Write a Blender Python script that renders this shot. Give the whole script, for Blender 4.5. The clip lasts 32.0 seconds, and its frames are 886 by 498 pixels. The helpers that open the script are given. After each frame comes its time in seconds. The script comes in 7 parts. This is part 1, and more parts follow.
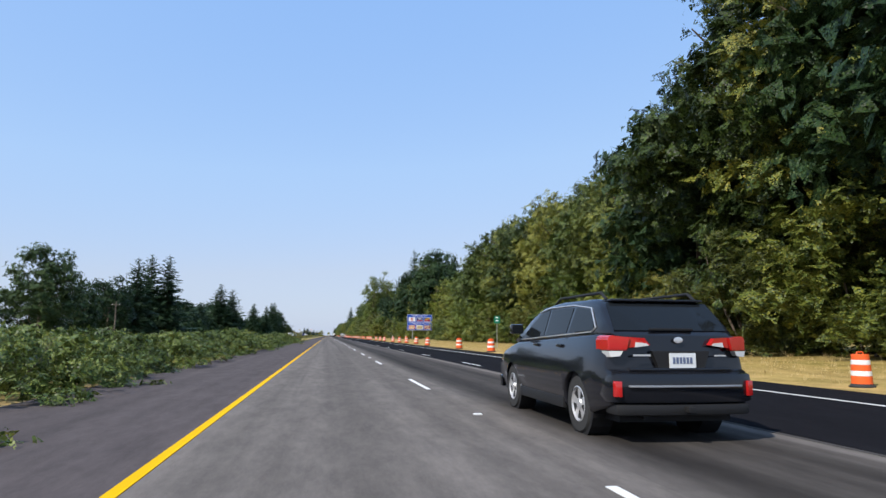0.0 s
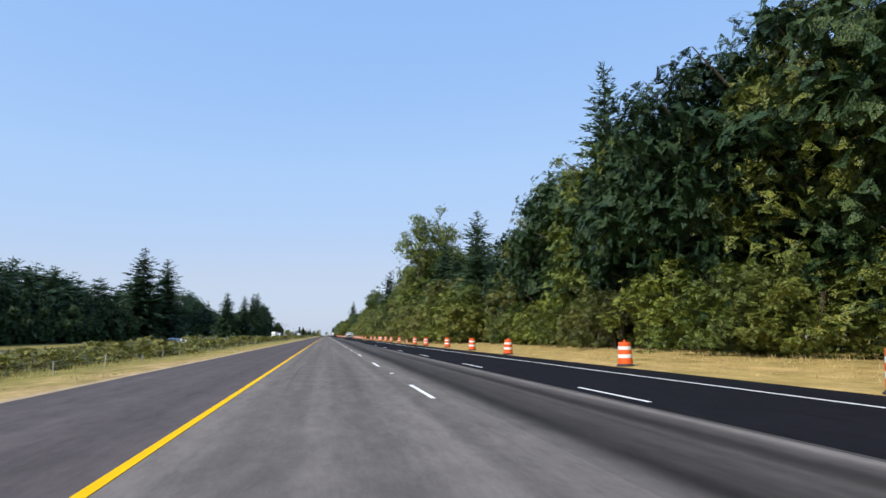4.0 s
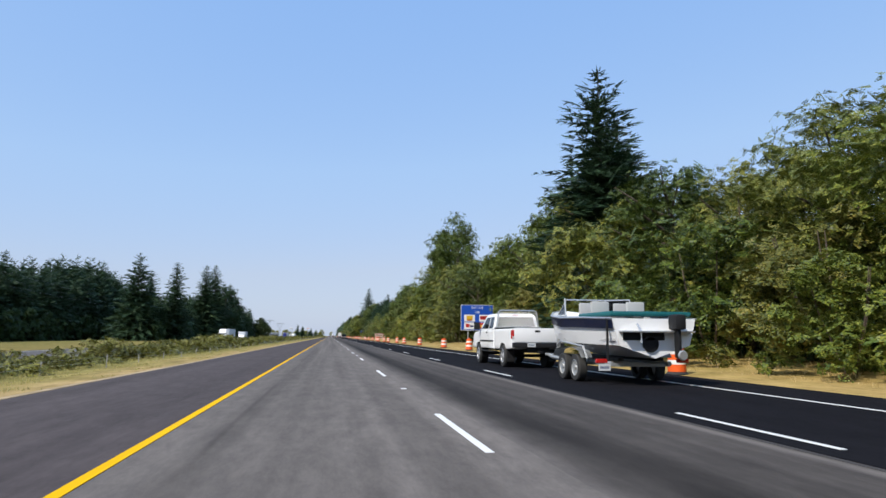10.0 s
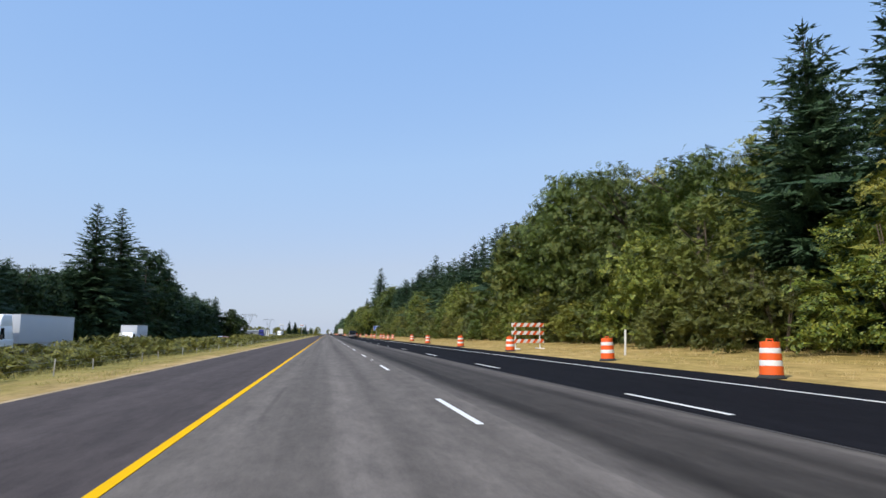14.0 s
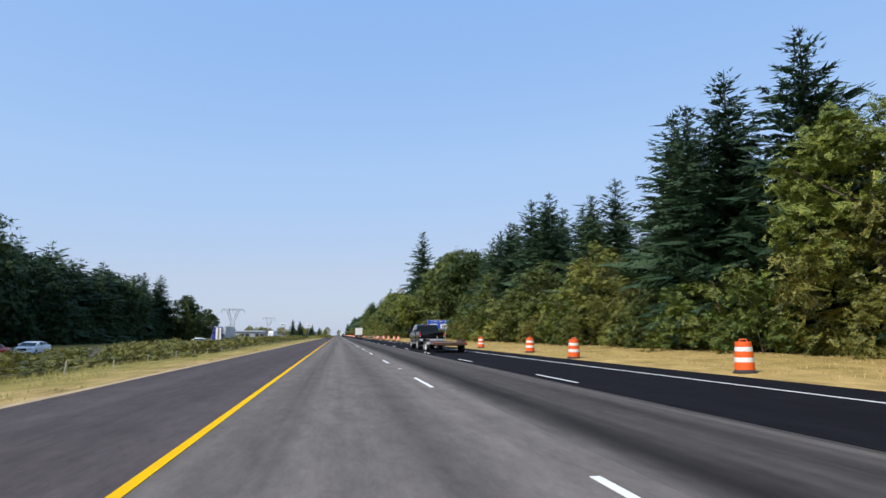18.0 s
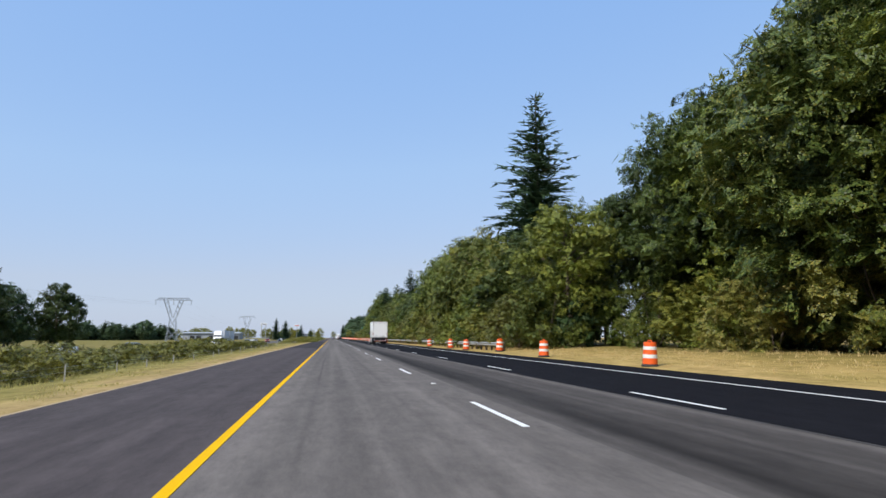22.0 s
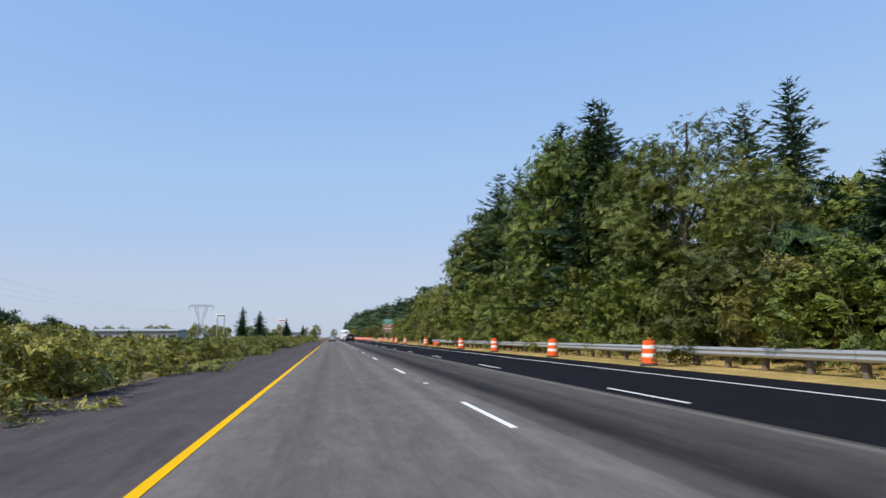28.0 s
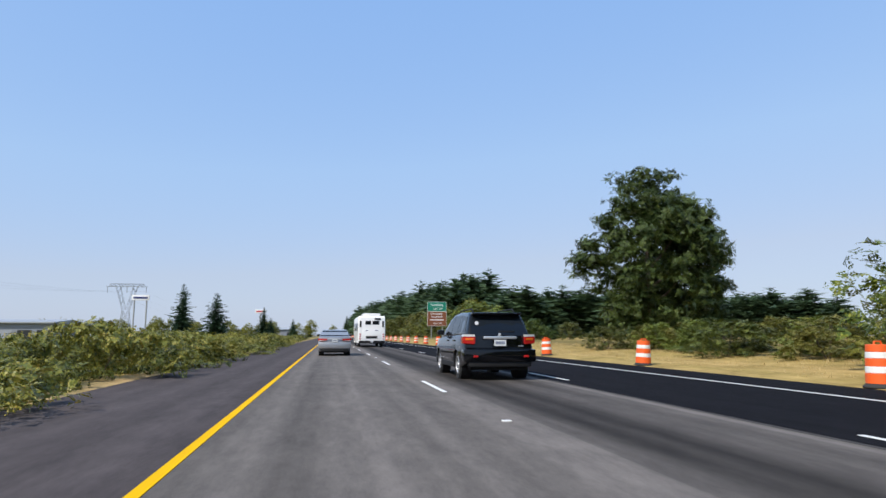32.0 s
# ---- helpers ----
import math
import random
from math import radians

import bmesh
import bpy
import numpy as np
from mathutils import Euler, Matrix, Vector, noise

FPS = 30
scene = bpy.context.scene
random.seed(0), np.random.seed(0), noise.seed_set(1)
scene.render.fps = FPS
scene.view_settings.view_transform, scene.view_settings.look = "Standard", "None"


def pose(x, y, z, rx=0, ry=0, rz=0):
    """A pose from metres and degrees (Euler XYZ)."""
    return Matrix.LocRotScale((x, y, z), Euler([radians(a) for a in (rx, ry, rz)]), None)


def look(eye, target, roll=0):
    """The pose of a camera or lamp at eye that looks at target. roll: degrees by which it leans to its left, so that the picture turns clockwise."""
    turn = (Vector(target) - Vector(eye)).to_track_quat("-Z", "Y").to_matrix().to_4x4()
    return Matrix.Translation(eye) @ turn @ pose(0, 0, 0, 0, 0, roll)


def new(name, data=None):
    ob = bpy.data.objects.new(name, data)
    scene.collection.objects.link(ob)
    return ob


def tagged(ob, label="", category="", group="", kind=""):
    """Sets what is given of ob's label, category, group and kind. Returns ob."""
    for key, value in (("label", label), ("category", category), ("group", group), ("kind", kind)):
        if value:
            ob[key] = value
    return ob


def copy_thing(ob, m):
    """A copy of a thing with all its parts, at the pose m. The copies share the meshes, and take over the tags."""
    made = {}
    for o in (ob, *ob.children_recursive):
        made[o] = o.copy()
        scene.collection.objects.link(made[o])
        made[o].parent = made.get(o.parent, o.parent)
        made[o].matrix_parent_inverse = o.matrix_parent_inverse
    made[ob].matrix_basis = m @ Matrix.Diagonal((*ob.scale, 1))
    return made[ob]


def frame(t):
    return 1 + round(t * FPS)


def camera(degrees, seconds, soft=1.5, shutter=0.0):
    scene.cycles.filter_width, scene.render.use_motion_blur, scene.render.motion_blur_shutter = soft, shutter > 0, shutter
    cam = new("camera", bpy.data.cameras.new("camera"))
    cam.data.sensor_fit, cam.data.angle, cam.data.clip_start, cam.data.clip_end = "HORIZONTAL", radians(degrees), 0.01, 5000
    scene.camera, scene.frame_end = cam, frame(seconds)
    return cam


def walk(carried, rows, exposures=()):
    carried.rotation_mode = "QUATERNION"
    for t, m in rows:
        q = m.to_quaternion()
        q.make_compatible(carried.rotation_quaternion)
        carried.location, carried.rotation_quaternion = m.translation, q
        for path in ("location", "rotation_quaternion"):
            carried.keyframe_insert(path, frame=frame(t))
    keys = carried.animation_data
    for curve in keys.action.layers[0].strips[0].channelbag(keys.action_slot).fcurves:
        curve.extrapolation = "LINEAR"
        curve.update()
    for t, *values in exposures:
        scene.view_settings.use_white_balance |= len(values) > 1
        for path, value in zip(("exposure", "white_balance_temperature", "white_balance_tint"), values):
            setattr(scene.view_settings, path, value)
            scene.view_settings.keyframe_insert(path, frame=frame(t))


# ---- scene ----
cam = camera(69.6, 32.0)
EYE = 1.13
# seconds, metres to the right and along the road, degrees up, lean, turn
ROWS = [
    (0.0, -0.12, 0.00, 7.78, -0.34, -10.18),
    (1.0, -0.08, 34.07, 7.75, -0.42, -9.99),
    (2.0, -0.09, 67.95, 7.71, -0.09, -9.88),
    (3.0, -0.09, 101.73, 7.73, -0.19, -10.30),
    (3.5, -0.01, 119.04, 7.77, -0.35, -10.41),
    (6.0, 0.14, 202.91, 7.75, -0.19, -10.07),
    (7.0, 0.18, 236.87, 7.81, -0.18, -10.22),
    (8.0, 0.40, 270.02, 7.88, -0.35, -10.48),
    (9.0, 0.53, 303.30, 7.89, -0.46, -10.25),
    (10.0, 0.45, 336.61, 7.84, -0.38, -9.98),
    (11.0, 0.27, 369.93, 7.79, -0.50, -10.14),
    (12.0, 0.21, 403.09, 7.71, -0.40, -10.15),
    (13.0, 0.14, 436.25, 7.67, -0.27, -10.07),
    (14.0, 0.11, 469.02, 7.57, 0.03, -10.25),
    (17.0, 0.17, 565.25, 7.59, -0.19, -9.80),
    (18.0, -0.04, 597.08, 7.71, -0.11, -9.34),
    (19.0, -0.21, 628.70, 7.80, 0.01, -9.37),
    (20.0, -0.33, 660.75, 7.87, -0.04, -9.67),
    (21.0, -0.37, 692.87, 7.92, 0.02, -9.71),
    (22.0, -0.44, 725.01, 7.90, 0.02, -9.86),
    (23.0, -0.49, 757.26, 7.91, 0.28, -9.48),
    (24.0, -0.60, 789.99, 7.90, 0.31, -9.62),
    (25.0, -0.50, 822.26, 7.93, 0.15, -9.68),
    (28.0, -0.23, 920.26, 7.82, 0.26, -9.86),
    (29.0, -0.27, 952.52, 7.52, -0.01, -9.94),
    (30.0, -0.29, 985.17, 7.67, -0.01, -10.15),
    (31.0, -0.26, 1017.26, 7.68, -0.18, -9.97),
    (32.0, -0.27, 1049.40, 7.71, -0.01, -10.00),
]
walk(cam, [(t, pose(x, y, EYE, 90 + up, lean, turn)) for t, x, y, up, lean, turn in ROWS],
     exposures=[(0, 0.05), (3, 0.04), (7, 0.04), (11, -0.05), (13, -0.06), (18, -0.04), (23, -0.10), (25, -0.22), (28, -0.12), (29, -0.04), (32, -0.06)])

# ---- daylight ----
SUN_ELEV, SUN_FROM = 46.0, (-0.82, -0.57)
world = bpy.data.worlds.new("sky")
scene.world = world
world.use_nodes = True
wn = world.node_tree
sky = wn.nodes.new("ShaderNodeTexSky")
sky.sky_type, sky.sun_disc = "NISHITA", False
sky.sun_elevation = radians(SUN_ELEV)
sky.sun_rotation = math.atan2(SUN_FROM[0], SUN_FROM[1])
sky.altitude, sky.air_density, sky.dust_density, sky.ozone_density = 60, 1.0, 0.8, 2.2
veil = wn.nodes.new("ShaderNodeMix")
veil.data_type = "RGBA"
veil.inputs["Factor"].default_value = 0.85
# summer haze: deep blue high up, pale and greyer towards the horizon, where the clear sky itself brightens
split, part_red, haze, lift = (wn.nodes.new("ShaderNode" + k) for k in ("SeparateColor", "Math", "ValToRGB", "VectorMath"))
part_red.operation, lift.operation = "MULTIPLY", "SCALE"
part_red.inputs[1].default_value, lift.inputs["Scale"].default_value = 0.25, 5.0
haze.color_ramp.elements.new(0.47)
for e, (at, tone) in zip(haze.color_ramp.elements, ((0.25, (0.290, 0.508, 0.925)), (0.47, (0.398, 0.592, 0.908)), (0.93, (0.486, 0.572, 0.765)))):
    e.position, e.color = at, (*tone, 1)
wn.links.new(sky.outputs[0], split.inputs[0])
wn.links.new(split.outputs[0], part_red.inputs[0])
wn.links.new(part_red.outputs[0], haze.inputs[0])
wn.links.new(haze.outputs[0], lift.inputs[0])
wn.links.new(lift.outputs[0], veil.inputs["B"])
wn.links.new(sky.outputs[0], veil.inputs["A"])
wn.links.new(veil.outputs["Result"], wn.nodes["Background"].inputs[0])
wn.nodes["Background"].inputs[1].default_value = 0.205
sun_data = bpy.data.lights.new("sun", "SUN")
sun_data.energy, sun_data.angle, sun_data.color = 4.8, radians(0.6), (1.0, 0.945, 0.86)
sun = new("sun", sun_data)
h = math.cos(radians(SUN_ELEV)) / math.hypot(*SUN_FROM)
sun.matrix_world = look((SUN_FROM[0] * h * 50, SUN_FROM[1] * h * 50, math.sin(radians(SUN_ELEV)) * 50), (0, 0, 0))
scene.view_settings.exposure = 0.0

# ---- materials ----
rng = np.random.default_rng(7)


def mat(name, a, b=None, rough=0.6, metal=0.0, scale=3.0, fine=40.0, bump=0.0, spec=0.5, coat=0.0):
    """Two-scale noise between the colours a and b, with a fine relief."""
    m = bpy.data.materials.new(name)
    m.use_nodes = True
    n, l = m.node_tree.nodes, m.node_tree.links
    p = n["Principled BSDF"]
    b = b or tuple(c * 0.82 for c in a)
    co = n.new("ShaderNodeTexCoord")
    big, small, mix, ramp = n.new("ShaderNodeTexNoise"), n.new("ShaderNodeTexNoise"), n.new("ShaderNodeMath"), n.new("ShaderNodeMix")
    for t, s in ((big, scale), (small, fine)):
        t.inputs["Scale"].default_value = s
        t.inputs["Detail"].default_value = 4
        l.new(co.outputs["Object"], t.inputs["Vector"])
    mix.operation = "MULTIPLY_ADD"
    mix.inputs[1].default_value = 0.4
    l.new(small.outputs["Fac"], mix.inputs[0])
    half = n.new("ShaderNodeMath")
    half.operation = "MULTIPLY"
    half.inputs[1].default_value = 0.6
    l.new(big.outputs["Fac"], half.inputs[0])
    l.new(half.outputs[0], mix.inputs[2])
    ramp.data_type = "RGBA"
    ramp.inputs["A"].default_value, ramp.inputs["B"].default_value = (*a, 1), (*b, 1)
    l.new(mix.outputs[0], ramp.inputs["Factor"])
    l.new(ramp.outputs["Result"], p.inputs["Base Color"])
    p.inputs["Roughness"].default_value, p.inputs["Metallic"].default_value = rough, metal
    p.inputs["Specular IOR Level"].default_value, p.inputs["Coat Weight"].default_value = spec, coat
    p.inputs["Coat Roughness"].default_value = 0.04
    if bump:
        bp = n.new("ShaderNodeBump")
        bp.inputs["Strength"].default_value, bp.inputs["Distance"].default_value = bump, 0.02
        l.new(small.outputs["Fac"], bp.inputs["Height"])
        l.new(bp.outputs[0], p.inputs["Normal"])
    return m


def leafy(name, stops, gloss=0.35, through_light=0.16, bits=10.0, cover=0.52, stretch=(1, 1, 1)):
    """Foliage: a piece of spray is cut into single leaves; each leaf takes its own tone, each plant its own shift."""
    m = bpy.data.materials.new(name)
    m.use_nodes = True
    n, l = m.node_tree.nodes, m.node_tree.links
    p = n["Principled BSDF"]
    geo, info, ramp = n.new("ShaderNodeNewGeometry"), n.new("ShaderNodeObjectInfo"), n.new("ShaderNodeValToRGB")
    co, mp, vor = n.new("ShaderNodeTexCoord"), n.new("ShaderNodeMapping"), n.new("ShaderNodeTexVoronoi")
    mp.inputs["Scale"].default_value = stretch
    vor.inputs["Scale"].default_value = bits
    l.new(co.outputs["Object"], mp.inputs[0]), l.new(mp.outputs[0], vor.inputs["Vector"])
    sep = n.new("ShaderNodeSeparateColor")
    l.new(vor.outputs["Color"], sep.inputs[0])

    def times(a, k, add=None):
        q = n.new("ShaderNodeMath")
        q.operation = "MULTIPLY_ADD"
        q.inputs[1].default_value, q.inputs[2].default_value = k, 0.0
        l.new(a, q.inputs[0])
        if add is not None:
            l.new(add, q.inputs[2])
        return q.outputs[0]
    tone = times(info.outputs["Random"], 0.34, times(geo.outputs["Random Per Island"], 0.14, times(sep.outputs[0], 0.52)))
    # every leaf leans its own way
    mid, lean, sway, facing = (n.new("ShaderNodeVectorMath") for k in range(4))
    mid.operation, lean.operation, sway.operation, facing.operation = "SUBTRACT", "SCALE", "ADD", "NORMALIZE"
    mid.inputs[1].default_value = (0.5, 0.5, 0.42)
    lean.inputs["Scale"].default_value = 1.0 if cover < 1 else 0.0
    l.new(vor.outputs["Color"], mid.inputs[0]), l.new(mid.outputs[0], lean.inputs[0]), l.new(lean.outputs[0], sway.inputs[0])
    l.new(geo.outputs["Normal"], sway.inputs[1]), l.new(sway.outputs[0], facing.inputs[0])
    l.new(tone, ramp.inputs[0])
    el = ramp.color_ramp.elements
    while len(el) < len(stops):
        el.new(0.5)
    for e, (pos, col) in zip(el, stops):
        e.position, e.color = pos, (*col, 1)
    l.new(ramp.outputs[0], p.inputs["Base Color"])
    p.inputs["Roughness"].default_value, p.inputs["Specular IOR Level"].default_value = 0.5, gloss
    tr, ms = n.new("ShaderNodeBsdfTranslucent"), n.new("ShaderNodeMixShader")
    l.new(ramp.outputs[0], tr.inputs[0])
    if cover < 1:
        l.new(facing.outputs[0], p.inputs["Normal"]), l.new(facing.outputs[0], tr.inputs["Normal"])
    ms.inputs[0].default_value = through_light
    l.new(p.outputs[0], ms.inputs[1]), l.new(tr.outputs[0], ms.inputs[2])
    out = ms.outputs[0]
    if cover < 1:
        cut, clear, gap = n.new("ShaderNodeMath"), n.new("ShaderNodeBsdfTransparent"), n.new("ShaderNodeMixShader")
        cut.operation = "GREATER_THAN"
        cut.inputs[1].default_value = cover
        # coarser gaps between the twigs, so that no spray keeps a straight outline
        twig, dig = n.new("ShaderNodeTexNoise"), n.new("ShaderNodeMath")
        twig.inputs["Scale"].default_value, twig.inputs["Detail"].default_value = bits * 0.22, 2
        l.new(mp.outputs[0], twig.inputs["Vector"])
        dig.operation = "MULTIPLY_ADD"
        dig.inputs[1].default_value = -1.1
        add = n.new("ShaderNodeMath")
        add.inputs[1].default_value = 0.55
        l.new(twig.outputs["Fac"], dig.inputs[0]), l.new(vor.outputs["Distance"], add.inputs[0]), l.new(add.outputs[0], dig.inputs[2])
        l.new(dig.outputs[0], cut.inputs[0]), l.new(cut.outputs[0], gap.inputs[0])
        l.new(out, gap.inputs[1]), l.new(clear.outputs[0], gap.inputs[2])
        out = gap.outputs[0]
    l.new(out, n["Material Output"].inputs[0])
    return m


def asphalt(name, a, b, streaks=0.0, rough=0.85, spec=0.08):
    """Road surface: grain, patches along the road, and wheel tracks at both sides of the lane's centre."""
    m = mat(name, a, b, rough=rough, scale=0.35, fine=60, bump=0.25, spec=spec)
    n, l = m.node_tree.nodes, m.node_tree.links
    p = n["Principled BSDF"]
    src = p.inputs["Base Color"].links[0].from_socket
    co, mp, st = n.new("ShaderNodeTexCoord"), n.new("ShaderNodeMapping"), n.new("ShaderNodeTexNoise")
    mp.inputs["Scale"].default_value = (1.6, 0.012, 1)
    st.inputs["Scale"].default_value, st.inputs["Detail"].default_value = 1.0, 3
    l.new(co.outputs["Object"], mp.inputs[0]), l.new(mp.outputs[0], st.inputs["Vector"])
    ramp, mx = n.new("ShaderNodeValToRGB"), n.new("ShaderNodeMix")
    ramp.color_ramp.elements[0].position, ramp.color_ramp.elements[1].position = 0.38, 0.66
    ramp.color_ramp.elements[0].color = (1 - streaks, 1 - streaks, 1 - streaks, 1)
    l.new(st.outputs["Fac"], ramp.inputs[0])
    mx.data_type, mx.blend_type = "RGBA", "MULTIPLY"
    mx.inputs["Factor"].default_value = 1
    l.new(src, mx.inputs["A"]), l.new(ramp.outputs[0], mx.inputs["B"])
    # mottling a step long, drawn out by the traffic
    mq, mo, mr, my = n.new("ShaderNodeMapping"), n.new("ShaderNodeTexNoise"), n.new("ShaderNodeValToRGB"), n.new("ShaderNodeMix")
    mq.inputs["Scale"].default_value = (3.2, 0.8, 1)
    mo.inputs["Scale"].default_value, mo.inputs["Detail"].default_value, mo.inputs["Roughness"].default_value = 1.0, 9, 0.82
    l.new(co.outputs["Object"], mq.inputs[0]), l.new(mq.outputs[0], mo.inputs["Vector"]), l.new(mo.outputs["Fac"], mr.inputs[0])
    mr.color_ramp.elements[0].position, mr.color_ramp.elements[1].position = 0.30, 0.68
    mr.color_ramp.elements[0].color, mr.color_ramp.elements[1].color = (0.63, 0.63, 0.64, 1), (1.20, 1.19, 1.18, 1)
    my.data_type, my.blend_type = "RGBA", "MULTIPLY"
    my.inputs["Factor"].default_value = 1
    l.new(mx.outputs["Result"], my.inputs["A"]), l.new(mr.outputs[0], my.inputs["B"])
    l.new(my.outputs["Result"], p.inputs["Base Color"])
    return m


def mottle(m, size, lo, hi, along=0.4):
    """Lighter and darker patches of two sizes over a surface."""
    n, l = m.node_tree.nodes, m.node_tree.links
    p = n["Principled BSDF"]
    src = p.inputs["Base Color"].links[0].from_socket
    co, mq, mo, mr, my = (n.new(k) for k in ("ShaderNodeTexCoord", "ShaderNodeMapping", "ShaderNodeTexNoise", "ShaderNodeValToRGB", "ShaderNodeMix"))
    mq.inputs["Scale"].default_value = (size, size * along, 1)
    mo.inputs["Scale"].default_value, mo.inputs["Detail"].default_value, mo.inputs["Roughness"].default_value = 1.0, 8, 0.8
    l.new(co.outputs["Object"], mq.inputs[0]), l.new(mq.outputs[0], mo.inputs["Vector"]), l.new(mo.outputs["Fac"], mr.inputs[0])
    mr.color_ramp.elements[0].position, mr.color_ramp.elements[1].position = 0.32, 0.66
    mr.color_ramp.elements[0].color, mr.color_ramp.elements[1].color = (*lo, 1), (*hi, 1)
    my.data_type, my.blend_type = "RGBA", "MULTIPLY"
    my.inputs["Factor"].default_value = 1
    l.new(src, my.inputs["A"]), l.new(mr.outputs[0], my.inputs["B"])
    l.new(my.outputs["Result"], p.inputs["Base Color"])


def track(m, centre, half, soft, dark, wobble=0.05, patch=0.05, gate=0.45):
    """A worn or tarred line along the road, broken up and wandering a little."""
    n, l = m.node_tree.nodes, m.node_tree.links
    p = n["Principled BSDF"]
    src = p.inputs["Base Color"].links[0].from_socket
    co, sep, mp, nz = (n.new(k) for k in ("ShaderNodeTexCoord", "ShaderNodeSeparateXYZ", "ShaderNodeMapping", "ShaderNodeTexNoise"))
    mp.inputs["Scale"].default_value = (0.3, patch, 1)
    nz.inputs["Scale"].default_value, nz.inputs["Detail"].default_value = 1.0, 5
    l.new(co.outputs["Object"], sep.inputs[0]), l.new(co.outputs["Object"], mp.inputs[0]), l.new(mp.outputs[0], nz.inputs["Vector"])
    off, gap, edge, on, both, mx = (n.new(k) for k in ("ShaderNodeMath", "ShaderNodeMath", "ShaderNodeMapRange", "ShaderNodeMapRange", "ShaderNodeMath", "ShaderNodeMix"))
    off.operation = "MULTIPLY_ADD"
    off.inputs[1].default_value = wobble * 8
    l.new(nz.outputs["Fac"], off.inputs[0]), l.new(sep.outputs["X"], off.inputs[2])
    gap.operation = "COMPARE"
    dist = n.new("ShaderNodeMath")
    dist.operation = "SUBTRACT"
    dist.inputs[1].default_value = centre + wobble * 4
    l.new(off.outputs[0], dist.inputs[0])
    gap.operation = "ABSOLUTE"
    l.new(dist.outputs[0], gap.inputs[0]), l.new(gap.outputs[0], edge.inputs["Value"])
    edge.inputs["From Min"].default_value, edge.inputs["From Max"].default_value = half, half + soft
    edge.inputs["To Min"].default_value, edge.inputs["To Max"].default_value = 1.0, 0.0
    on.inputs["From Min"].default_value, on.inputs["From Max"].default_value = gate - 0.06, gate + 0.06
    l.new(nz.outputs["Fac"], on.inputs["Value"])
    both.operation = "MULTIPLY"
    l.new(edge.outputs[0], both.inputs[0]), l.new(on.outputs[0], both.inputs[1])
    mx.data_type, mx.blend_type = "RGBA", "MULTIPLY"
    mx.inputs["B"].default_value = (dark, dark, dark, 1)
    l.new(both.outputs[0], mx.inputs["Factor"]), l.new(src, mx.inputs["A"])
    l.new(mx.outputs["Result"], p.inputs["Base Color"])


def darken_along(m, y0, y1, k):
    """The surface grows darker along the road, from y0 to y1, by the factor k."""
    n, l = m.node_tree.nodes, m.node_tree.links
    p = n["Principled BSDF"]
    src = p.inputs["Base Color"].links[0].from_socket
    co, sep, mr, mx = (n.new(q) for q in ("ShaderNodeTexCoord", "ShaderNodeSeparateXYZ", "ShaderNodeMapRange", "ShaderNodeMix"))
    mx.data_type, mx.blend_type = "RGBA", "MULTIPLY"
    mr.inputs["From Min"].default_value, mr.inputs["From Max"].default_value = y0, y1
    l.new(co.outputs["Object"], sep.inputs[0]), l.new(sep.outputs["Y"], mr.inputs["Value"]), l.new(mr.outputs[0], mx.inputs["Factor"])
    mx.inputs["B"].default_value = (k, k, k, 1)
    l.new(src, mx.inputs["A"]), l.new(mx.outputs["Result"], p.inputs["Base Color"])


M_LANE = asphalt("worn_asphalt", (0.216, 0.193, 0.176), (0.134, 0.120, 0.110), 0.30)
M_MID = asphalt("patched_asphalt", (0.200, 0.179, 0.164), (0.120, 0.108, 0.100), 0.42)
track(M_LANE, -0.72, 0.010, 0.05, 0.80, 0.03, 0.10, 0.50)
track(M_LANE, 0.85, 0.05, 0.30, 0.78, 0.06, 0.03, 0.50)
track(M_LANE, -0.55, 0.10, 0.30, 0.88, 0.05, 0.02, 0.46)
track(M_MID, 3.25, 0.22, 0.62, 0.36, 0.05, 0.03, 0.28)
track(M_MID, 3.05, 0.04, 0.25, 0.62, 0.10, 0.09, 0.45)
track(M_MID, 4.35, 0.30, 0.70, 0.66, 0.06, 0.02, 0.34)
track(M_MID, 5.06, 0.03, 0.10, 1.45, 0.02, 0.02, 0.36)
track(M_MID, 4.45, 0.08, 0.20, 0.55, 0.06, 0.02, 0.48)
M_SHOULDER = asphalt("shoulder_asphalt", (0.133, 0.112, 0.111), (0.079, 0.068, 0.068), 0.22)
darken_along(M_SHOULDER, 180, 460, 0.84)
M_DARKSHOULDER = asphalt("newer_shoulder_asphalt", (0.064, 0.055, 0.056), (0.039, 0.034, 0.035), 0.22)
M_NEW = asphalt("new_asphalt", (0.010, 0.010, 0.013), (0.017, 0.017, 0.020), 0.12, rough=0.9, spec=0.03)
M_SEAM = mat("gritty_seam", (0.055, 0.050, 0.047), (0.03, 0.028, 0.027), rough=0.9, scale=2, bump=0.3)
M_YELLOW = mat("yellow_paint", (0.86, 0.49, 0.003), (0.62, 0.35, 0.006), rough=0.8, scale=1.2, spec=0.05)
M_WHITE_LINE = mat("white_road_paint", (0.82, 0.82, 0.80), (0.66, 0.66, 0.64), rough=0.6, scale=2)
M_ONCOMING = asphalt("far_asphalt", (0.15, 0.14, 0.135), (0.11, 0.105, 0.10), 0.15)
M_ORANGE = mat("orange_plastic", (0.85, 0.13, 0.015), (0.72, 0.10, 0.02), rough=0.45, scale=2)
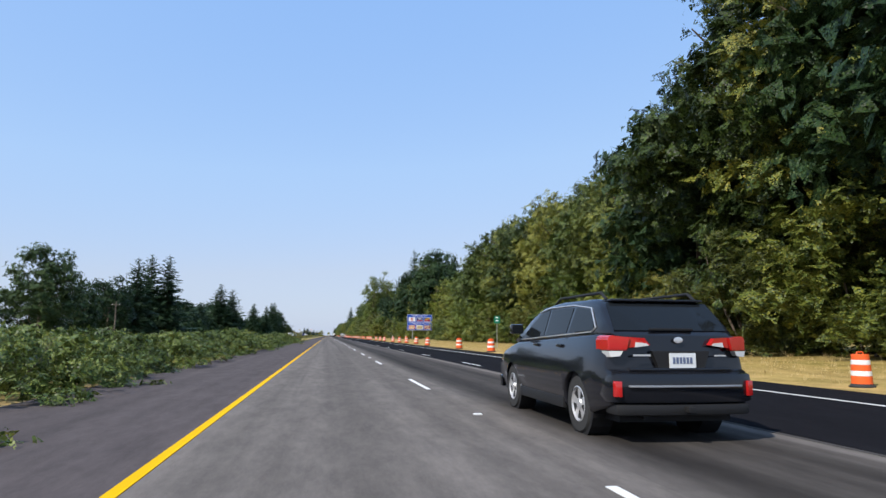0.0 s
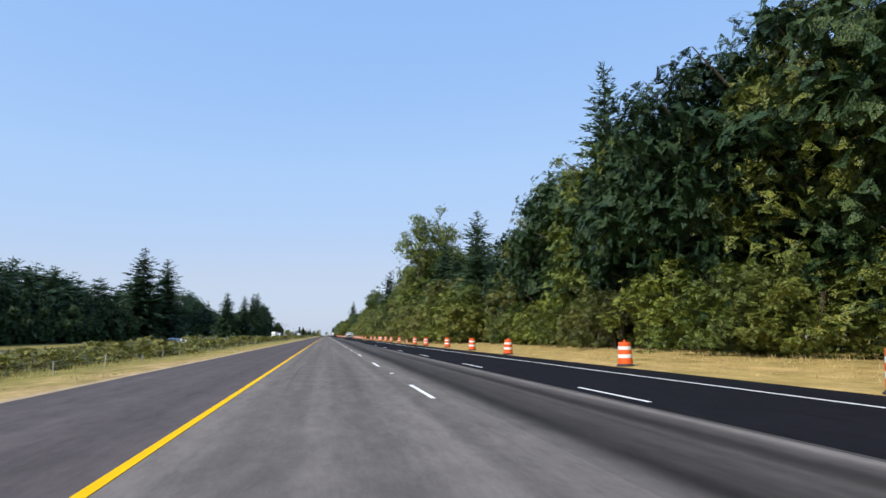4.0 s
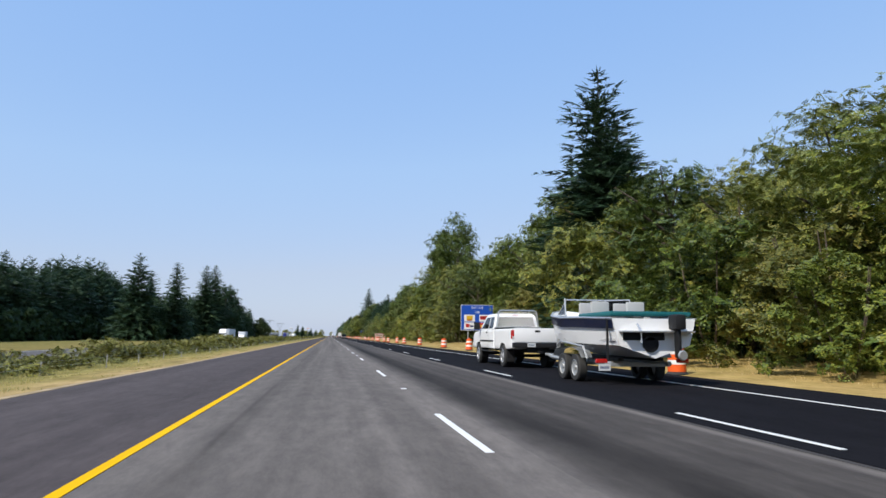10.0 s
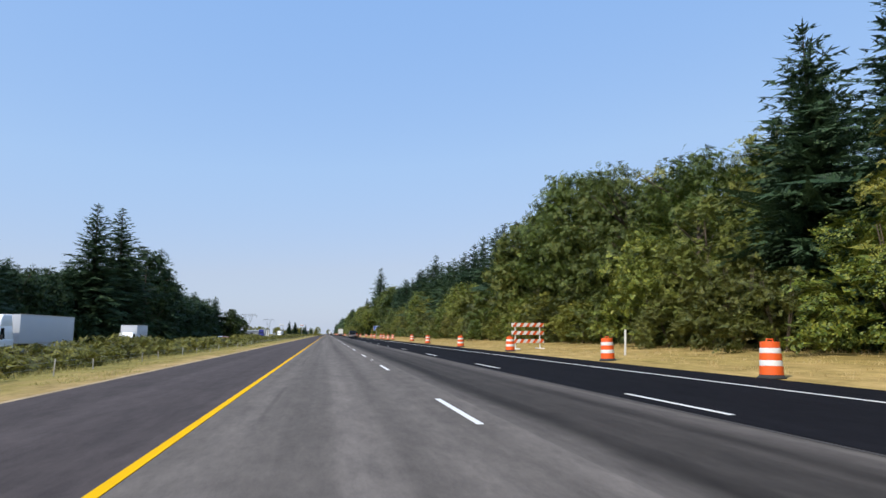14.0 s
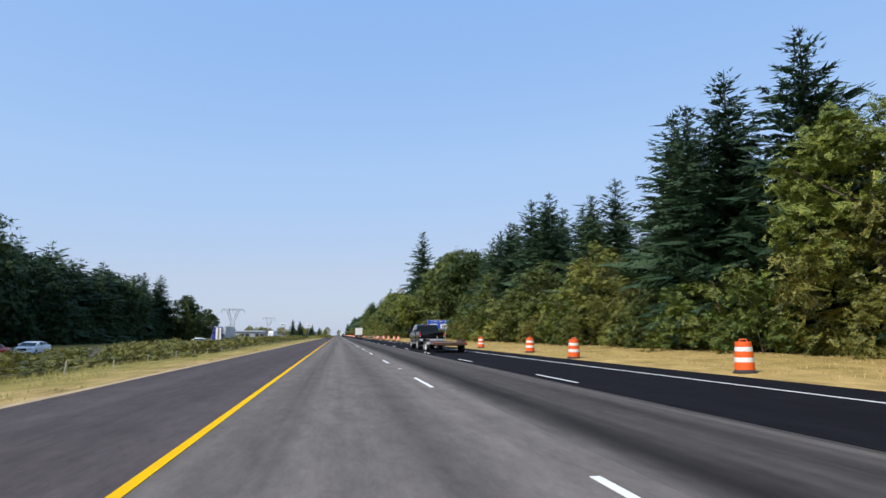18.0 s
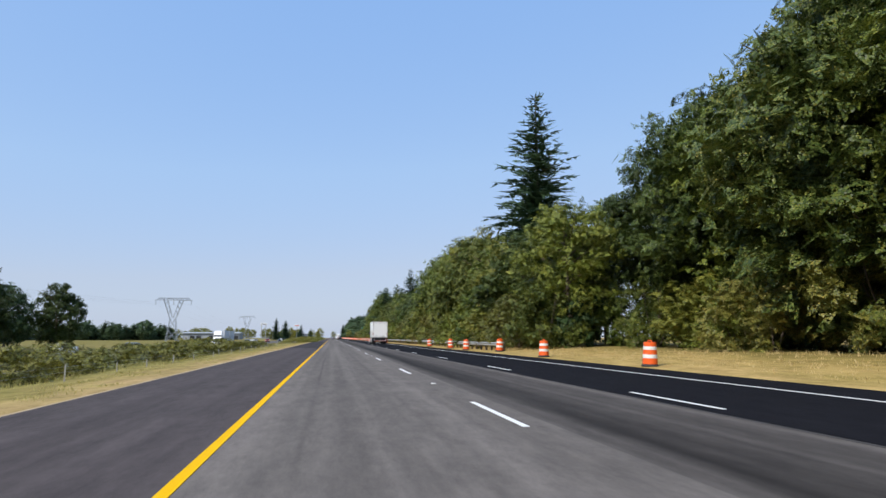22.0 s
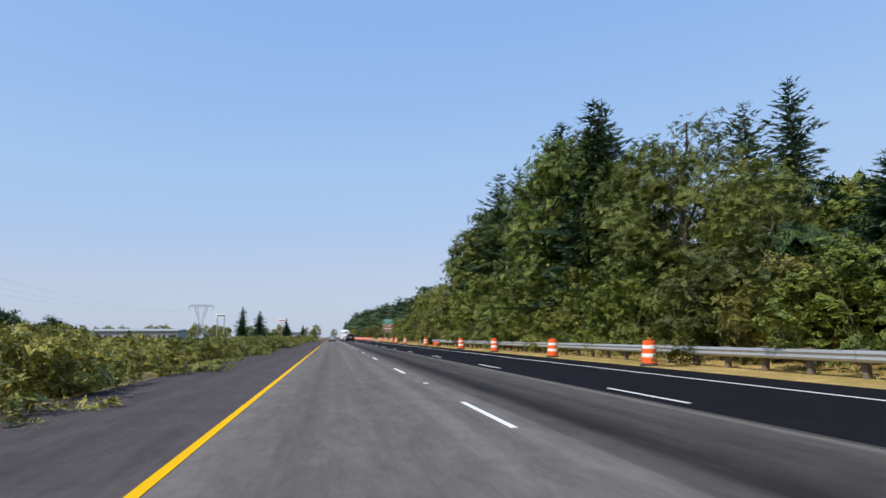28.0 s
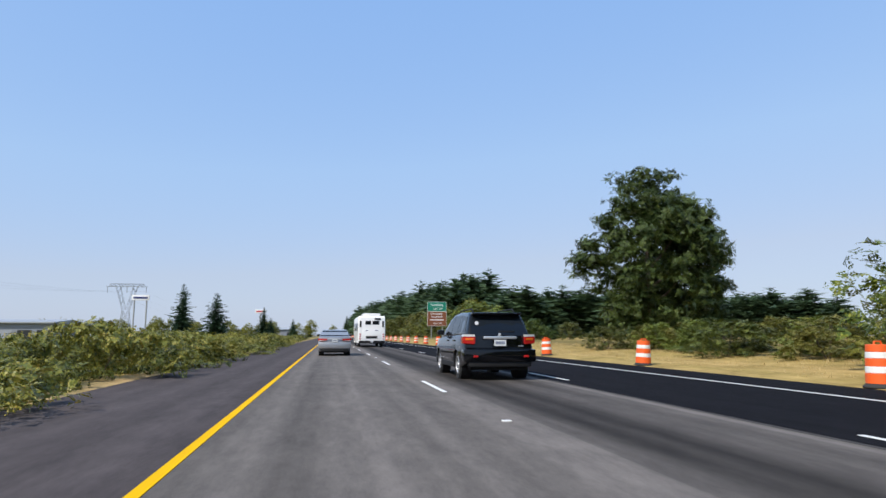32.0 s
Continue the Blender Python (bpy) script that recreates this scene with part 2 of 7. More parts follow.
M_BAND = mat("reflective_white_band", (0.85, 0.85, 0.83), (0.68, 0.67, 0.65), rough=0.4)
M_RUBBER = mat("black_rubber", (0.018, 0.018, 0.018), (0.035, 0.034, 0.032), rough=0.8, bump=0.1)
M_GALV = mat("galvanised_steel", (0.46, 0.47, 0.47), (0.34, 0.35, 0.35), rough=0.5, metal=0.5, scale=2)
M_WOOD = mat("weathered_wood", (0.20, 0.16, 0.12), (0.11, 0.09, 0.07), rough=0.85, scale=3, bump=0.3)
M_BLUE = mat("blue_sign_sheet", (0.010, 0.085, 0.50), (0.012, 0.075, 0.43), rough=0.45, scale=0.8)
M_GREEN = mat("green_sign_sheet", (0.0, 0.20, 0.13), (0.0, 0.17, 0.11), rough=0.45)
M_BROWN = mat("brown_sign_sheet", (0.20, 0.065, 0.025), (0.17, 0.055, 0.02), rough=0.45)
M_SIGNWHITE = mat("white_sign_sheet", (0.85, 0.85, 0.85), (0.78, 0.78, 0.78), rough=0.45)
M_RED = mat("red_sheet", (0.55, 0.03, 0.03), (0.48, 0.03, 0.03), rough=0.5)
M_CREAM = mat("cream_sheet", (0.80, 0.72, 0.42), (0.75, 0.66, 0.38), rough=0.5)
M_MAROON = mat("maroon_sheet", (0.28, 0.02, 0.06), (0.24, 0.02, 0.05), rough=0.5)
M_GOLD = mat("gold_sheet", (0.75, 0.45, 0.02), (0.7, 0.4, 0.02), rough=0.5)
M_NAVY = mat("navy_sheet", (0.02, 0.03, 0.14), (0.02, 0.03, 0.12), rough=0.5)
M_BARK = mat("bark", (0.16, 0.12, 0.09), (0.06, 0.045, 0.035), rough=0.9, scale=4, fine=18, bump=0.6)
L_DECID = leafy("broad_leaves", ((0.15, (0.017, 0.036, 0.007)), (0.45, (0.084, 0.126, 0.017)), (0.70, (0.186, 0.214, 0.030)), (0.90, (0.32, 0.31, 0.05))), bits=16.0, cover=0.54)
L_OLIVE = leafy("olive_leaves", ((0.15, (0.024, 0.034, 0.008)), (0.5, (0.105, 0.122, 0.022)), (0.75, (0.210, 0.190, 0.036)), (0.92, (0.33, 0.25, 0.06))), bits=20.0, cover=0.53)
L_MIXED = leafy("mixed_leaves", ((0.15, (0.020, 0.038, 0.008)), (0.45, (0.102, 0.134, 0.022)), (0.72, (0.222, 0.220, 0.034)), (0.92, (0.36, 0.30, 0.05))), bits=18.0, cover=0.54)
L_CONIF = leafy("conifer_needles", ((0.15, (0.010, 0.026, 0.014)), (0.6, (0.044, 0.086, 0.040)), (0.92, (0.105, 0.150, 0.066))), 0.2, 0.12, bits=11.0, cover=0.74, stretch=(1.4, 1.4, 0.8))
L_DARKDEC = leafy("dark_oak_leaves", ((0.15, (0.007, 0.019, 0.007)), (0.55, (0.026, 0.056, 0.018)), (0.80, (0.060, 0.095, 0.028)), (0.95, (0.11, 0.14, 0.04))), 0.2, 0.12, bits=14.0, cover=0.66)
L_MAPLE = leafy("maple_leaves", ((0.15, (0.013, 0.023, 0.005)), (0.50, (0.056, 0.090, 0.017)), (0.75, (0.140, 0.168, 0.034)), (0.93, (0.28, 0.24, 0.05))), 0.3, 0.14, bits=13.0, cover=0.56)
# paler leaves for the far woods: distance haze put into their colour
L_HAZED = leafy("far_wood_leaves", ((0.15, (0.032, 0.058, 0.026)), (0.6, (0.105, 0.165, 0.074)), (0.92, (0.18, 0.24, 0.11))), 0.2, 0.2, bits=4.0, cover=0.8)
L_HEDGE = leafy("bramble_leaves", ((0.15, (0.026, 0.033, 0.007)), (0.48, (0.138, 0.158, 0.024)), (0.74, (0.32, 0.285, 0.044)), (0.93, (0.48, 0.35, 0.09))), bits=22.0, cover=0.56)
L_GREENHEDGE = leafy("green_bramble_leaves", ((0.15, (0.022, 0.036, 0.008)), (0.5, (0.094, 0.142, 0.026)), (0.76, (0.205, 0.235, 0.046)), (0.94, (0.36, 0.31, 0.08))), bits=22.0, cover=0.56)
L_DRYHEDGE = leafy("dry_bramble_leaves", ((0.15, (0.042, 0.042, 0.010)), (0.42, (0.200, 0.205, 0.034)), (0.68, (0.42, 0.36, 0.066)), (0.92, (0.56, 0.42, 0.13))), bits=22.0, cover=0.56)
L_STRAW = leafy("dry_grass_blades", ((0.0, (0.46, 0.33, 0.14)), (0.6, (0.54, 0.41, 0.19)), (1.0, (0.60, 0.48, 0.25))), 0.2, 0.2, cover=1)
L_GREENGRASS = leafy("green_grass_blades", ((0.0, (0.30, 0.29, 0.08)), (0.5, (0.48, 0.42, 0.16)), (1.0, (0.64, 0.52, 0.26))), 0.2, 0.35, cover=1)


# ---- mesh helpers ----
def part(name, bm, material, parent=None, label="", smooth=False):
    me = bpy.data.meshes.new(name)
    bmesh.ops.recalc_face_normals(bm, faces=bm.faces)
    bm.to_mesh(me)
    bm.free()
    me.materials.append(material)
    if smooth or len(me.polygons) > 30:
        me.polygons.foreach_set("use_smooth", [True] * len(me.polygons))
        if not smooth:
            me.set_sharp_from_angle(angle=radians(34))
    ob = new(name, me)
    if parent is not None:
        ob.parent = parent
    if label:
        ob["label"] = label
    return ob


def thing(name, label, category, group="", kind="", at=None):
    ob = new(name)
    ob.empty_display_size = 0.2
    if at is not None:
        ob.matrix_world = at
    return tagged(ob, label, category, group, kind)


def box(x0, x1, y0, y1, z0, z1, bevel=0.0, bm=None):
    bm = bm or bmesh.new()
    v = [bm.verts.new((x, y, z)) for x in (x0, x1) for y in (y0, y1) for z in (z0, z1)]
    fs = [bm.faces.new([v[i] for i in f]) for f in ((0, 1, 3, 2), (4, 6, 7, 5), (0, 4, 5, 1), (2, 3, 7, 6), (0, 2, 6, 4), (1, 5, 7, 3))]
    if bevel:
        es = {e for f in fs for e in f.edges}
        bmesh.ops.bevel(bm, geom=list(es), offset=bevel, segments=2, affect="EDGES", profile=0.6)
    return bm


def lathe(profile, axis="z", n=20, bm=None, at=(0, 0, 0), caps=True):
    """profile: (radius, height) pairs, turned round the axis."""
    bm = bm or bmesh.new()
    rings = []
    for r, hh in profile:
        ring = []
        for i in range(n):
            a = 2 * math.pi * i / n
            c, s = r * math.cos(a), r * math.sin(a)
            p = {"z": (c, s, hh), "x": (hh, c, s), "y": (c, hh, s)}[axis]
            ring.append(bm.verts.new((p[0] + at[0], p[1] + at[1], p[2] + at[2])))
        rings.append(ring)
    for a, b in zip(rings, rings[1:]):
        for i in range(n):
            bm.faces.new((a[i], a[(i + 1) % n], b[(i + 1) % n], b[i]))
    for ring in (rings[0], rings[-1]) if caps else ():
        bm.faces.new(ring)
    return bm


def tube(points, r, n=8, bm=None):
    """A bar of round section along the points."""
    bm = bm or bmesh.new()
    pts = [Vector(p) for p in points]
    rs = r if isinstance(r, (list, tuple)) else [r] * len(pts)
    rings = []
    for i, p in enumerate(pts):
        d = (pts[min(i + 1, len(pts) - 1)] - pts[max(i - 1, 0)]).normalized()
        q = d.to_track_quat("Z", "Y")
        rings.append([bm.verts.new(p + q @ Vector((rs[i] * math.cos(2 * math.pi * k / n), rs[i] * math.sin(2 * math.pi * k / n), 0))) for k in range(n)])
    for a, b in zip(rings, rings[1:]):
        for k in range(n):
            bm.faces.new((a[k], a[(k + 1) % n], b[(k + 1) % n], b[k]))
    bm.faces.new(rings[0]), bm.faces.new(rings[-1])
    return bm


def prism(points, lo, hi, axis="x", bm=None):
    """A flat outline pulled from lo to hi along the axis; the points are the two other coordinates."""
    bm = bm or bmesh.new()

    def at(u, v, w):
        return {"x": (w, u, v), "y": (u, w, v), "z": (u, v, w)}[axis]
    a = [bm.verts.new(at(u, v, lo)) for u, v in points]
    b = [bm.verts.new(at(u, v, hi)) for u, v in points]
    n = len(points)
    bm.faces.new(a), bm.faces.new(b)
    for i in range(n):
        bm.faces.new((a[i], a[(i + 1) % n], b[(i + 1) % n], b[i]))
    return bm


def text(words, size, x, y, z, material, parent, wide=None, align="CENTER"):
    """Letters that face down the road."""
    cu = bpy.data.curves.new("lettering", "FONT")
    cu.body, cu.size, cu.align_x, cu.align_y, cu.extrude = words, size, align, "CENTER", 0.004
    cu.materials.append(material)
    ob = new("lettering", cu)
    ob.parent = parent
    ob.matrix_local = pose(x, y, z, 90, 0, 0)
    if wide:
        ob.scale = (wide, 1, 1)
    return ob

# ---- ground and road ----
Y0, Y1 = -80.0, 2600.0


def strip(name, x0, x1, z0, z1, y0, y1, material, parent=None, step=40.0, label="", drift=None):
    bm = bmesh.new()
    n = max(1, int((y1 - y0) / step))
    rows = []
    for i in range(n + 1):
        y = y0 + (y1 - y0) * i / n
        d = float(np.interp(y, *drift)) if drift else 0.0
        rows.append([bm.verts.new(p) for p in ((x0 + d, y, z0), (x0 + d, y, z1), (x1 + d, y, z1), (x1 + d, y, z0))])
    for a, b in zip(rows, rows[1:]):
        for k in range(3):
            bm.faces.new((a[k], a[k + 1], b[k + 1], b[k]))
    bm.faces.new(rows[0]), bm.faces.new(rows[-1])
    return part(name, bm, material, parent, label)


def ground_height(x, y):
    xs = (-4000, -200, -60, -40, -38.6, -22.9, -21.5, -13, -8.5, -6.5, -5.4, -5.0, 10.8, 11.3, 12.6, 15, 18, 25, 60, 4000)
    zs = (-0.6, -0.7, -0.85, -0.98, -1.10, -1.10, -0.98, -0.65, -0.16, -0.05, -0.03, -0.08, -0.08, -0.03, 0.03, 0.15, 0.32, 0.45, 0.3, 0.2)
    z = float(np.interp(x, xs, zs))
    if -21 < x < -5.6 or 11.6 < x < 60:
        z += 0.10 * noise.noise((x * 0.35, y * 0.12, 3.0)) * min(1, (abs(x - 3) - 8.6) * 0.5)
    return z


bm = bmesh.new()
gx = [-4000, -1500, -500, -200, -100, -60, -45, -40, -38.6, -22.9, -21.5, -17, -13, -11.5, -10, -8.5, -7.5, -6.5, -5.4, -5.0, 10.8, 11.3, 12.0, 12.6, 13.8, 15, 16.5, 18, 21, 25, 35, 60, 120, 300, 1000, 4000]
gy = [-400, -150] + [-80 + 4 * i for i in range(340)] + [1300 + 100 * i for i in range(14)] + [3200, 4600]
grid = [[bm.verts.new((x, y, ground_height(x, y))) for x in gx] for y in gy]
for ra, rb in zip(grid, grid[1:]):
    for i in range(len(gx) - 1):
        bm.faces.new((ra[i], ra[i + 1], rb[i + 1], rb[i]))
M_GROUND = mat("verge_soil_and_grass", (0.62, 0.49, 0.24), (0.14, 0.13, 0.04), rough=0.95, scale=0.9, fine=20, bump=0.6, spec=0.1)


def ground_zones(m):
    """Straw by the road, green in the median, mixed fields further off."""
    n, l = m.node_tree.nodes, m.node_tree.links
    p = n["Principled BSDF"]
    src = p.inputs["Base Color"].links[0].from_socket
    co, sep, nz, add, mr, ramp = (n.new(k) for k in ("ShaderNodeTexCoord", "ShaderNodeSeparateXYZ", "ShaderNodeTexNoise", "ShaderNodeMath", "ShaderNodeMapRange", "ShaderNodeValToRGB"))
    l.new(co.outputs["Object"], sep.inputs[0]), l.new(co.outputs["Object"], nz.inputs["Vector"])
    nz.inputs["Scale"].default_value, nz.inputs["Detail"].default_value = 0.35, 5
    add.operation = "MULTIPLY_ADD"
    add.inputs[1].default_value = 4.0
    l.new(nz.outputs["Fac"], add.inputs[0]), l.new(sep.outputs["X"], add.inputs[2])
    mr.inputs["From Min"].default_value, mr.inputs["From Max"].default_value = -58.0, 42.0
    l.new(add.outputs[0], mr.inputs["Value"]), l.new(mr.outputs[0], ramp.inputs[0])
    el = ramp.color_ramp.elements
    stops = ((0.0, (0.17, 0.17, 0.05)), (0.27, (0.24, 0.20, 0.07)), (0.44, (0.15, 0.16, 0.045)), (0.515, (0.20, 0.205, 0.06)), (0.532, (0.36, 0.30, 0.13)), (0.546, (0.56, 0.41, 0.25)), (0.70, (0.58, 0.43, 0.21)), (0.76, (0.46, 0.34, 0.14)), (0.84, (0.12, 0.11, 0.04)), (1.0, (0.40, 0.30, 0.12)))
    while len(el) < len(stops):
        el.new(0.5)
    for e, (pos, c) in zip(el, stops):
        e.position, e.color = pos, (*c, 1)
    mx = n.new("ShaderNodeMix")
    mx.data_type, mx.blend_type = "RGBA", "MIX"
    mx.inputs["Factor"].default_value = 0.66
    l.new(src, mx.inputs["A"]), l.new(ramp.outputs[0], mx.inputs["B"])
    l.new(mx.outputs["Result"], p.inputs["Base Color"])


ground_zones(M_GROUND)
mottle(M_GROUND, 1.1, (0.46, 0.44, 0.34), (1.16, 1.10, 1.03))
mottle(M_GROUND, 0.30, (0.66, 0.70, 0.48), (1.10, 1.04, 1.02), 0.35)
ground = part("ground", bm, M_GROUND, None, smooth=True)
tagged(ground, "dry straw-coloured verges and green-brown fields beside the highway", "ground", kind="structure")

M_GRAVEL = mat("pale_sandy_gravel", (0.60, 0.47, 0.31), (0.34, 0.25, 0.15), rough=0.95, scale=1.5, fine=30, bump=0.5, spec=0.1)
mottle(M_GRAVEL, 2.2, (0.55, 0.54, 0.48), (1.1, 1.1, 1.1), 0.3)
road = strip("road", -1.75, 2.45, -0.3, 0.0, Y0, Y1, M_LANE)
tagged(road, "worn grey asphalt highway with yellow edge line and white lane dashes", "road", kind="structure")
strip("road_shoulder", -5.1, -1.75, -0.3, -0.001, Y0, 795.0, M_SHOULDER, road, label="darker asphalt inner shoulder")
strip("road_shoulder", -5.1, -1.75, -0.3, -0.001, 795.0, 900.0, M_DARKSHOULDER, road, label="extra dark asphalt stretch of the inner shoulder")
strip("road_shoulder", -5.1, -1.75, -0.3, -0.001, 900.0, Y1, M_SHOULDER, road, label="darker asphalt inner shoulder")
strip("road_lane", 2.45, 5.20, -0.3, 0.0, Y0, Y1, M_MID, road, label="patched asphalt middle lane with dark streaks")
strip("road_seam", 5.20, 5.27, -0.3, 0.006, Y0, Y1, M_SEAM, road, label="gritty joint between old and new asphalt")
strip("road_lane", 5.27, 11.0, -0.3, 0.012, Y0, Y1, M_NEW, road, label="fresh black asphalt outer lane")
DRIFT = ((240, 275, 310, 340, 375, 440, 475, 570, 600, 660), (0.02, 0.09, 0.15, 0.19, 0.17, 0.15, 0.13, 0.12, 0.06, 0.0))
strip("road_shoulder", -1.99, -1.60, -0.01, 0.002, Y0, 795.0, M_SHOULDER, road, 10.0, "edge of the inner shoulder", DRIFT)
strip("road_shoulder", -1.99, -1.60, -0.01, 0.002, 900.0, Y1, M_SHOULDER, road, 10.0, "edge of the inner shoulder", DRIFT)
strip("road_shoulder", -1.99, -1.60, -0.01, 0.002, 795.0, 900.0, M_DARKSHOULDER, road, 10.0, "edge of the extra dark shoulder", DRIFT)
strip("edge_line", -1.668, -1.556, -0.01, 0.006, Y0, Y1, M_YELLOW, road, 10.0, "solid yellow edge line", DRIFT)
strip("edge_line", 9.05, 9.135, -0.01, 0.018, Y0, Y1, M_WHITE_LINE, road, label="thin solid white edge line")


def shared(name, me, parent, m, label=""):
    ob = new(name, me)
    ob.parent = parent
    ob.matrix_local = m
    if label:
        ob["label"] = label
    return ob


dash_a = box(-0.046, 0.046, 0, 3.2, 0.0, 0.006)
dash_b = box(-0.042, 0.042, 0, 3.2, 0.012, 0.018)
meshes = {}
for key, b in (("a", dash_a), ("b", dash_b)):
    me = bpy.data.meshes.new("lane_dash")
    bmesh.ops.recalc_face_normals(b, faces=b.faces)
    b.to_mesh(me), b.free()
    me.materials.append(M_WHITE_LINE)
    meshes[key] = me
for i in range(-4, 128):
    shared("lane_dash", meshes["a"], road, pose(2.04, 1.55 + 12.192 * i, 0))
for i in range(-4, 127):
    shared("lane_dash", meshes["b"], road, pose(5.66, -0.3 + 12.244 * i, 0))
b = box(-0.06, 0.06, 0, 0.11, 0, 0.018, 0.006)
reflector = bpy.data.meshes.new("road_reflector")
b.to_mesh(reflector), b.free()
reflector.materials.append(M_BAND)
for i in range(-3, 48):
    shared("road_reflector", reflector, road, pose(2.06, 9.2 + 24.384 * i, 0.001))

strip("gravel_edge", -5.27, -5.08, -0.2, -0.004, 112.0, 884.0, M_GRAVEL, road, 12.0, "pale sandy edge of the pavement", (list(range(-80, 1400, 24)), [0.06 * math.sin(i * 1.7) + 0.05 * math.sin(i * 4.1) for i in range(62)]))
far_road = strip("road", -38.2, -23.2, -1.3, -1.0, Y0, Y1, M_ONCOMING)
tagged(far_road, "grey asphalt carriageway for oncoming traffic beyond the median", "road", kind="structure")
for x in (-24.6, -36.4):
    strip("edge_line", x - 0.06, x + 0.06, -1.02, -0.994, Y0, Y1, M_WHITE_LINE, far_road)

# ---- vehicles ----
def paint(name, c, metal=0.0, rough=0.12):
    return mat(name, c, tuple(v * 0.93 for v in c), rough=rough, metal=metal, scale=1.5, fine=30, coat=0.5, spec=0.25)


P_DARKGREY = paint("dark_grey_car_paint", (0.010, 0.011, 0.015))
P_BLACK = paint("black_car_paint", (0.003, 0.0035, 0.005))
P_SILVER = paint("silver_car_paint", (0.36, 0.37, 0.39), 0.5, 0.35)
P_WHITE = paint("white_vehicle_paint", (0.90, 0.90, 0.89), 0.0, 0.35)
P_GREY = paint("grey_car_paint", (0.10, 0.105, 0.115), 0.2)
P_RED = paint("red_car_paint", (0.40, 0.02, 0.02), 0.1)
P_BLUE = paint("blue_car_paint", (0.06, 0.13, 0.30), 0.2)
P_PURPLE = paint("purple_truck_paint", (0.034, 0.038, 0.17), 0.1)
P_GREEN = paint("teal_vinyl", (0.01, 0.12, 0.13), 0.0, 0.6)
M_TRIM = mat("black_plastic_trim", (0.012, 0.012, 0.013), (0.020, 0.020, 0.021), rough=0.6, spec=0.25)
M_CHROME = mat("chrome", (0.80, 0.80, 0.81), (0.72, 0.72, 0.73), rough=0.28, metal=0.7)
M_ALLOY = mat("alloy_wheel", (0.66, 0.66, 0.67), (0.52, 0.52, 0.53), rough=0.35, metal=0.6)
M_TAIL = mat("red_lamp_lens", (0.52, 0.016, 0.014), (0.40, 0.012, 0.012), rough=0.15, coat=0.8)
M_CLEAR = mat("clear_lamp_lens", (0.70, 0.70, 0.68), (0.55, 0.55, 0.55), rough=0.12, coat=0.8)
M_AMBER = mat("amber_lamp_lens", (0.75, 0.16, 0.01), (0.6, 0.12, 0.01), rough=0.2, coat=0.6)
M_RUST = mat("rusty_brown_steel", (0.10, 0.052, 0.034), (0.055, 0.032, 0.022), rough=0.75, scale=4, bump=0.2)
M_DECK = mat("grey_deck_planks", (0.26, 0.21, 0.16), (0.17, 0.14, 0.11), rough=0.85, scale=3, bump=0.3)
M_ALU = mat("brushed_aluminium", (0.62, 0.63, 0.64), (0.5, 0.51, 0.52), rough=0.38, metal=0.7)
M_PLATE = mat("licence_plate_sheet", (0.72, 0.74, 0.74), (0.66, 0.68, 0.68), rough=0.4)
M_PLATEINK = mat("plate_ink", (0.10, 0.13, 0.22), (0.12, 0.15, 0.24), rough=0.5)
M_BOATBLUE = paint("navy_boat_paint", (0.012, 0.022, 0.075), 0.0, 0.3)
M_SEAT = mat("pale_grey_vinyl", (0.50, 0.50, 0.49), (0.4, 0.4, 0.4), rough=0.6)
M_TRAILER = mat("trailer_white_panel", (0.60, 0.62, 0.65), (0.54, 0.56, 0.60), rough=0.45, scale=0.6)


def glass(name, tint):
    m = bpy.data.materials.new(name)
    m.use_nodes = True
    p = m.node_tree.nodes["Principled BSDF"]
    p.inputs["Base Color"].default_value = (*tint, 1)
    p.inputs["Roughness"].default_value, p.inputs["Specular IOR Level"].default_value = 0.04, 0.18
    p.inputs["Coat Weight"].default_value = 0.0
    return m


M_GLASS = glass("tinted_car_glass", (0.010, 0.012, 0.014))


def arch(cy, rw, r, zb, n=9):
    """Wheel arch along the sill, from its front foot to its rear foot."""
    a0 = math.asin(max(-1, min(1, (zb - rw) / r)))
    return [(cy + r * math.cos(a), rw + r * math.sin(a)) for a in np.linspace(a0, math.pi - a0, n)]


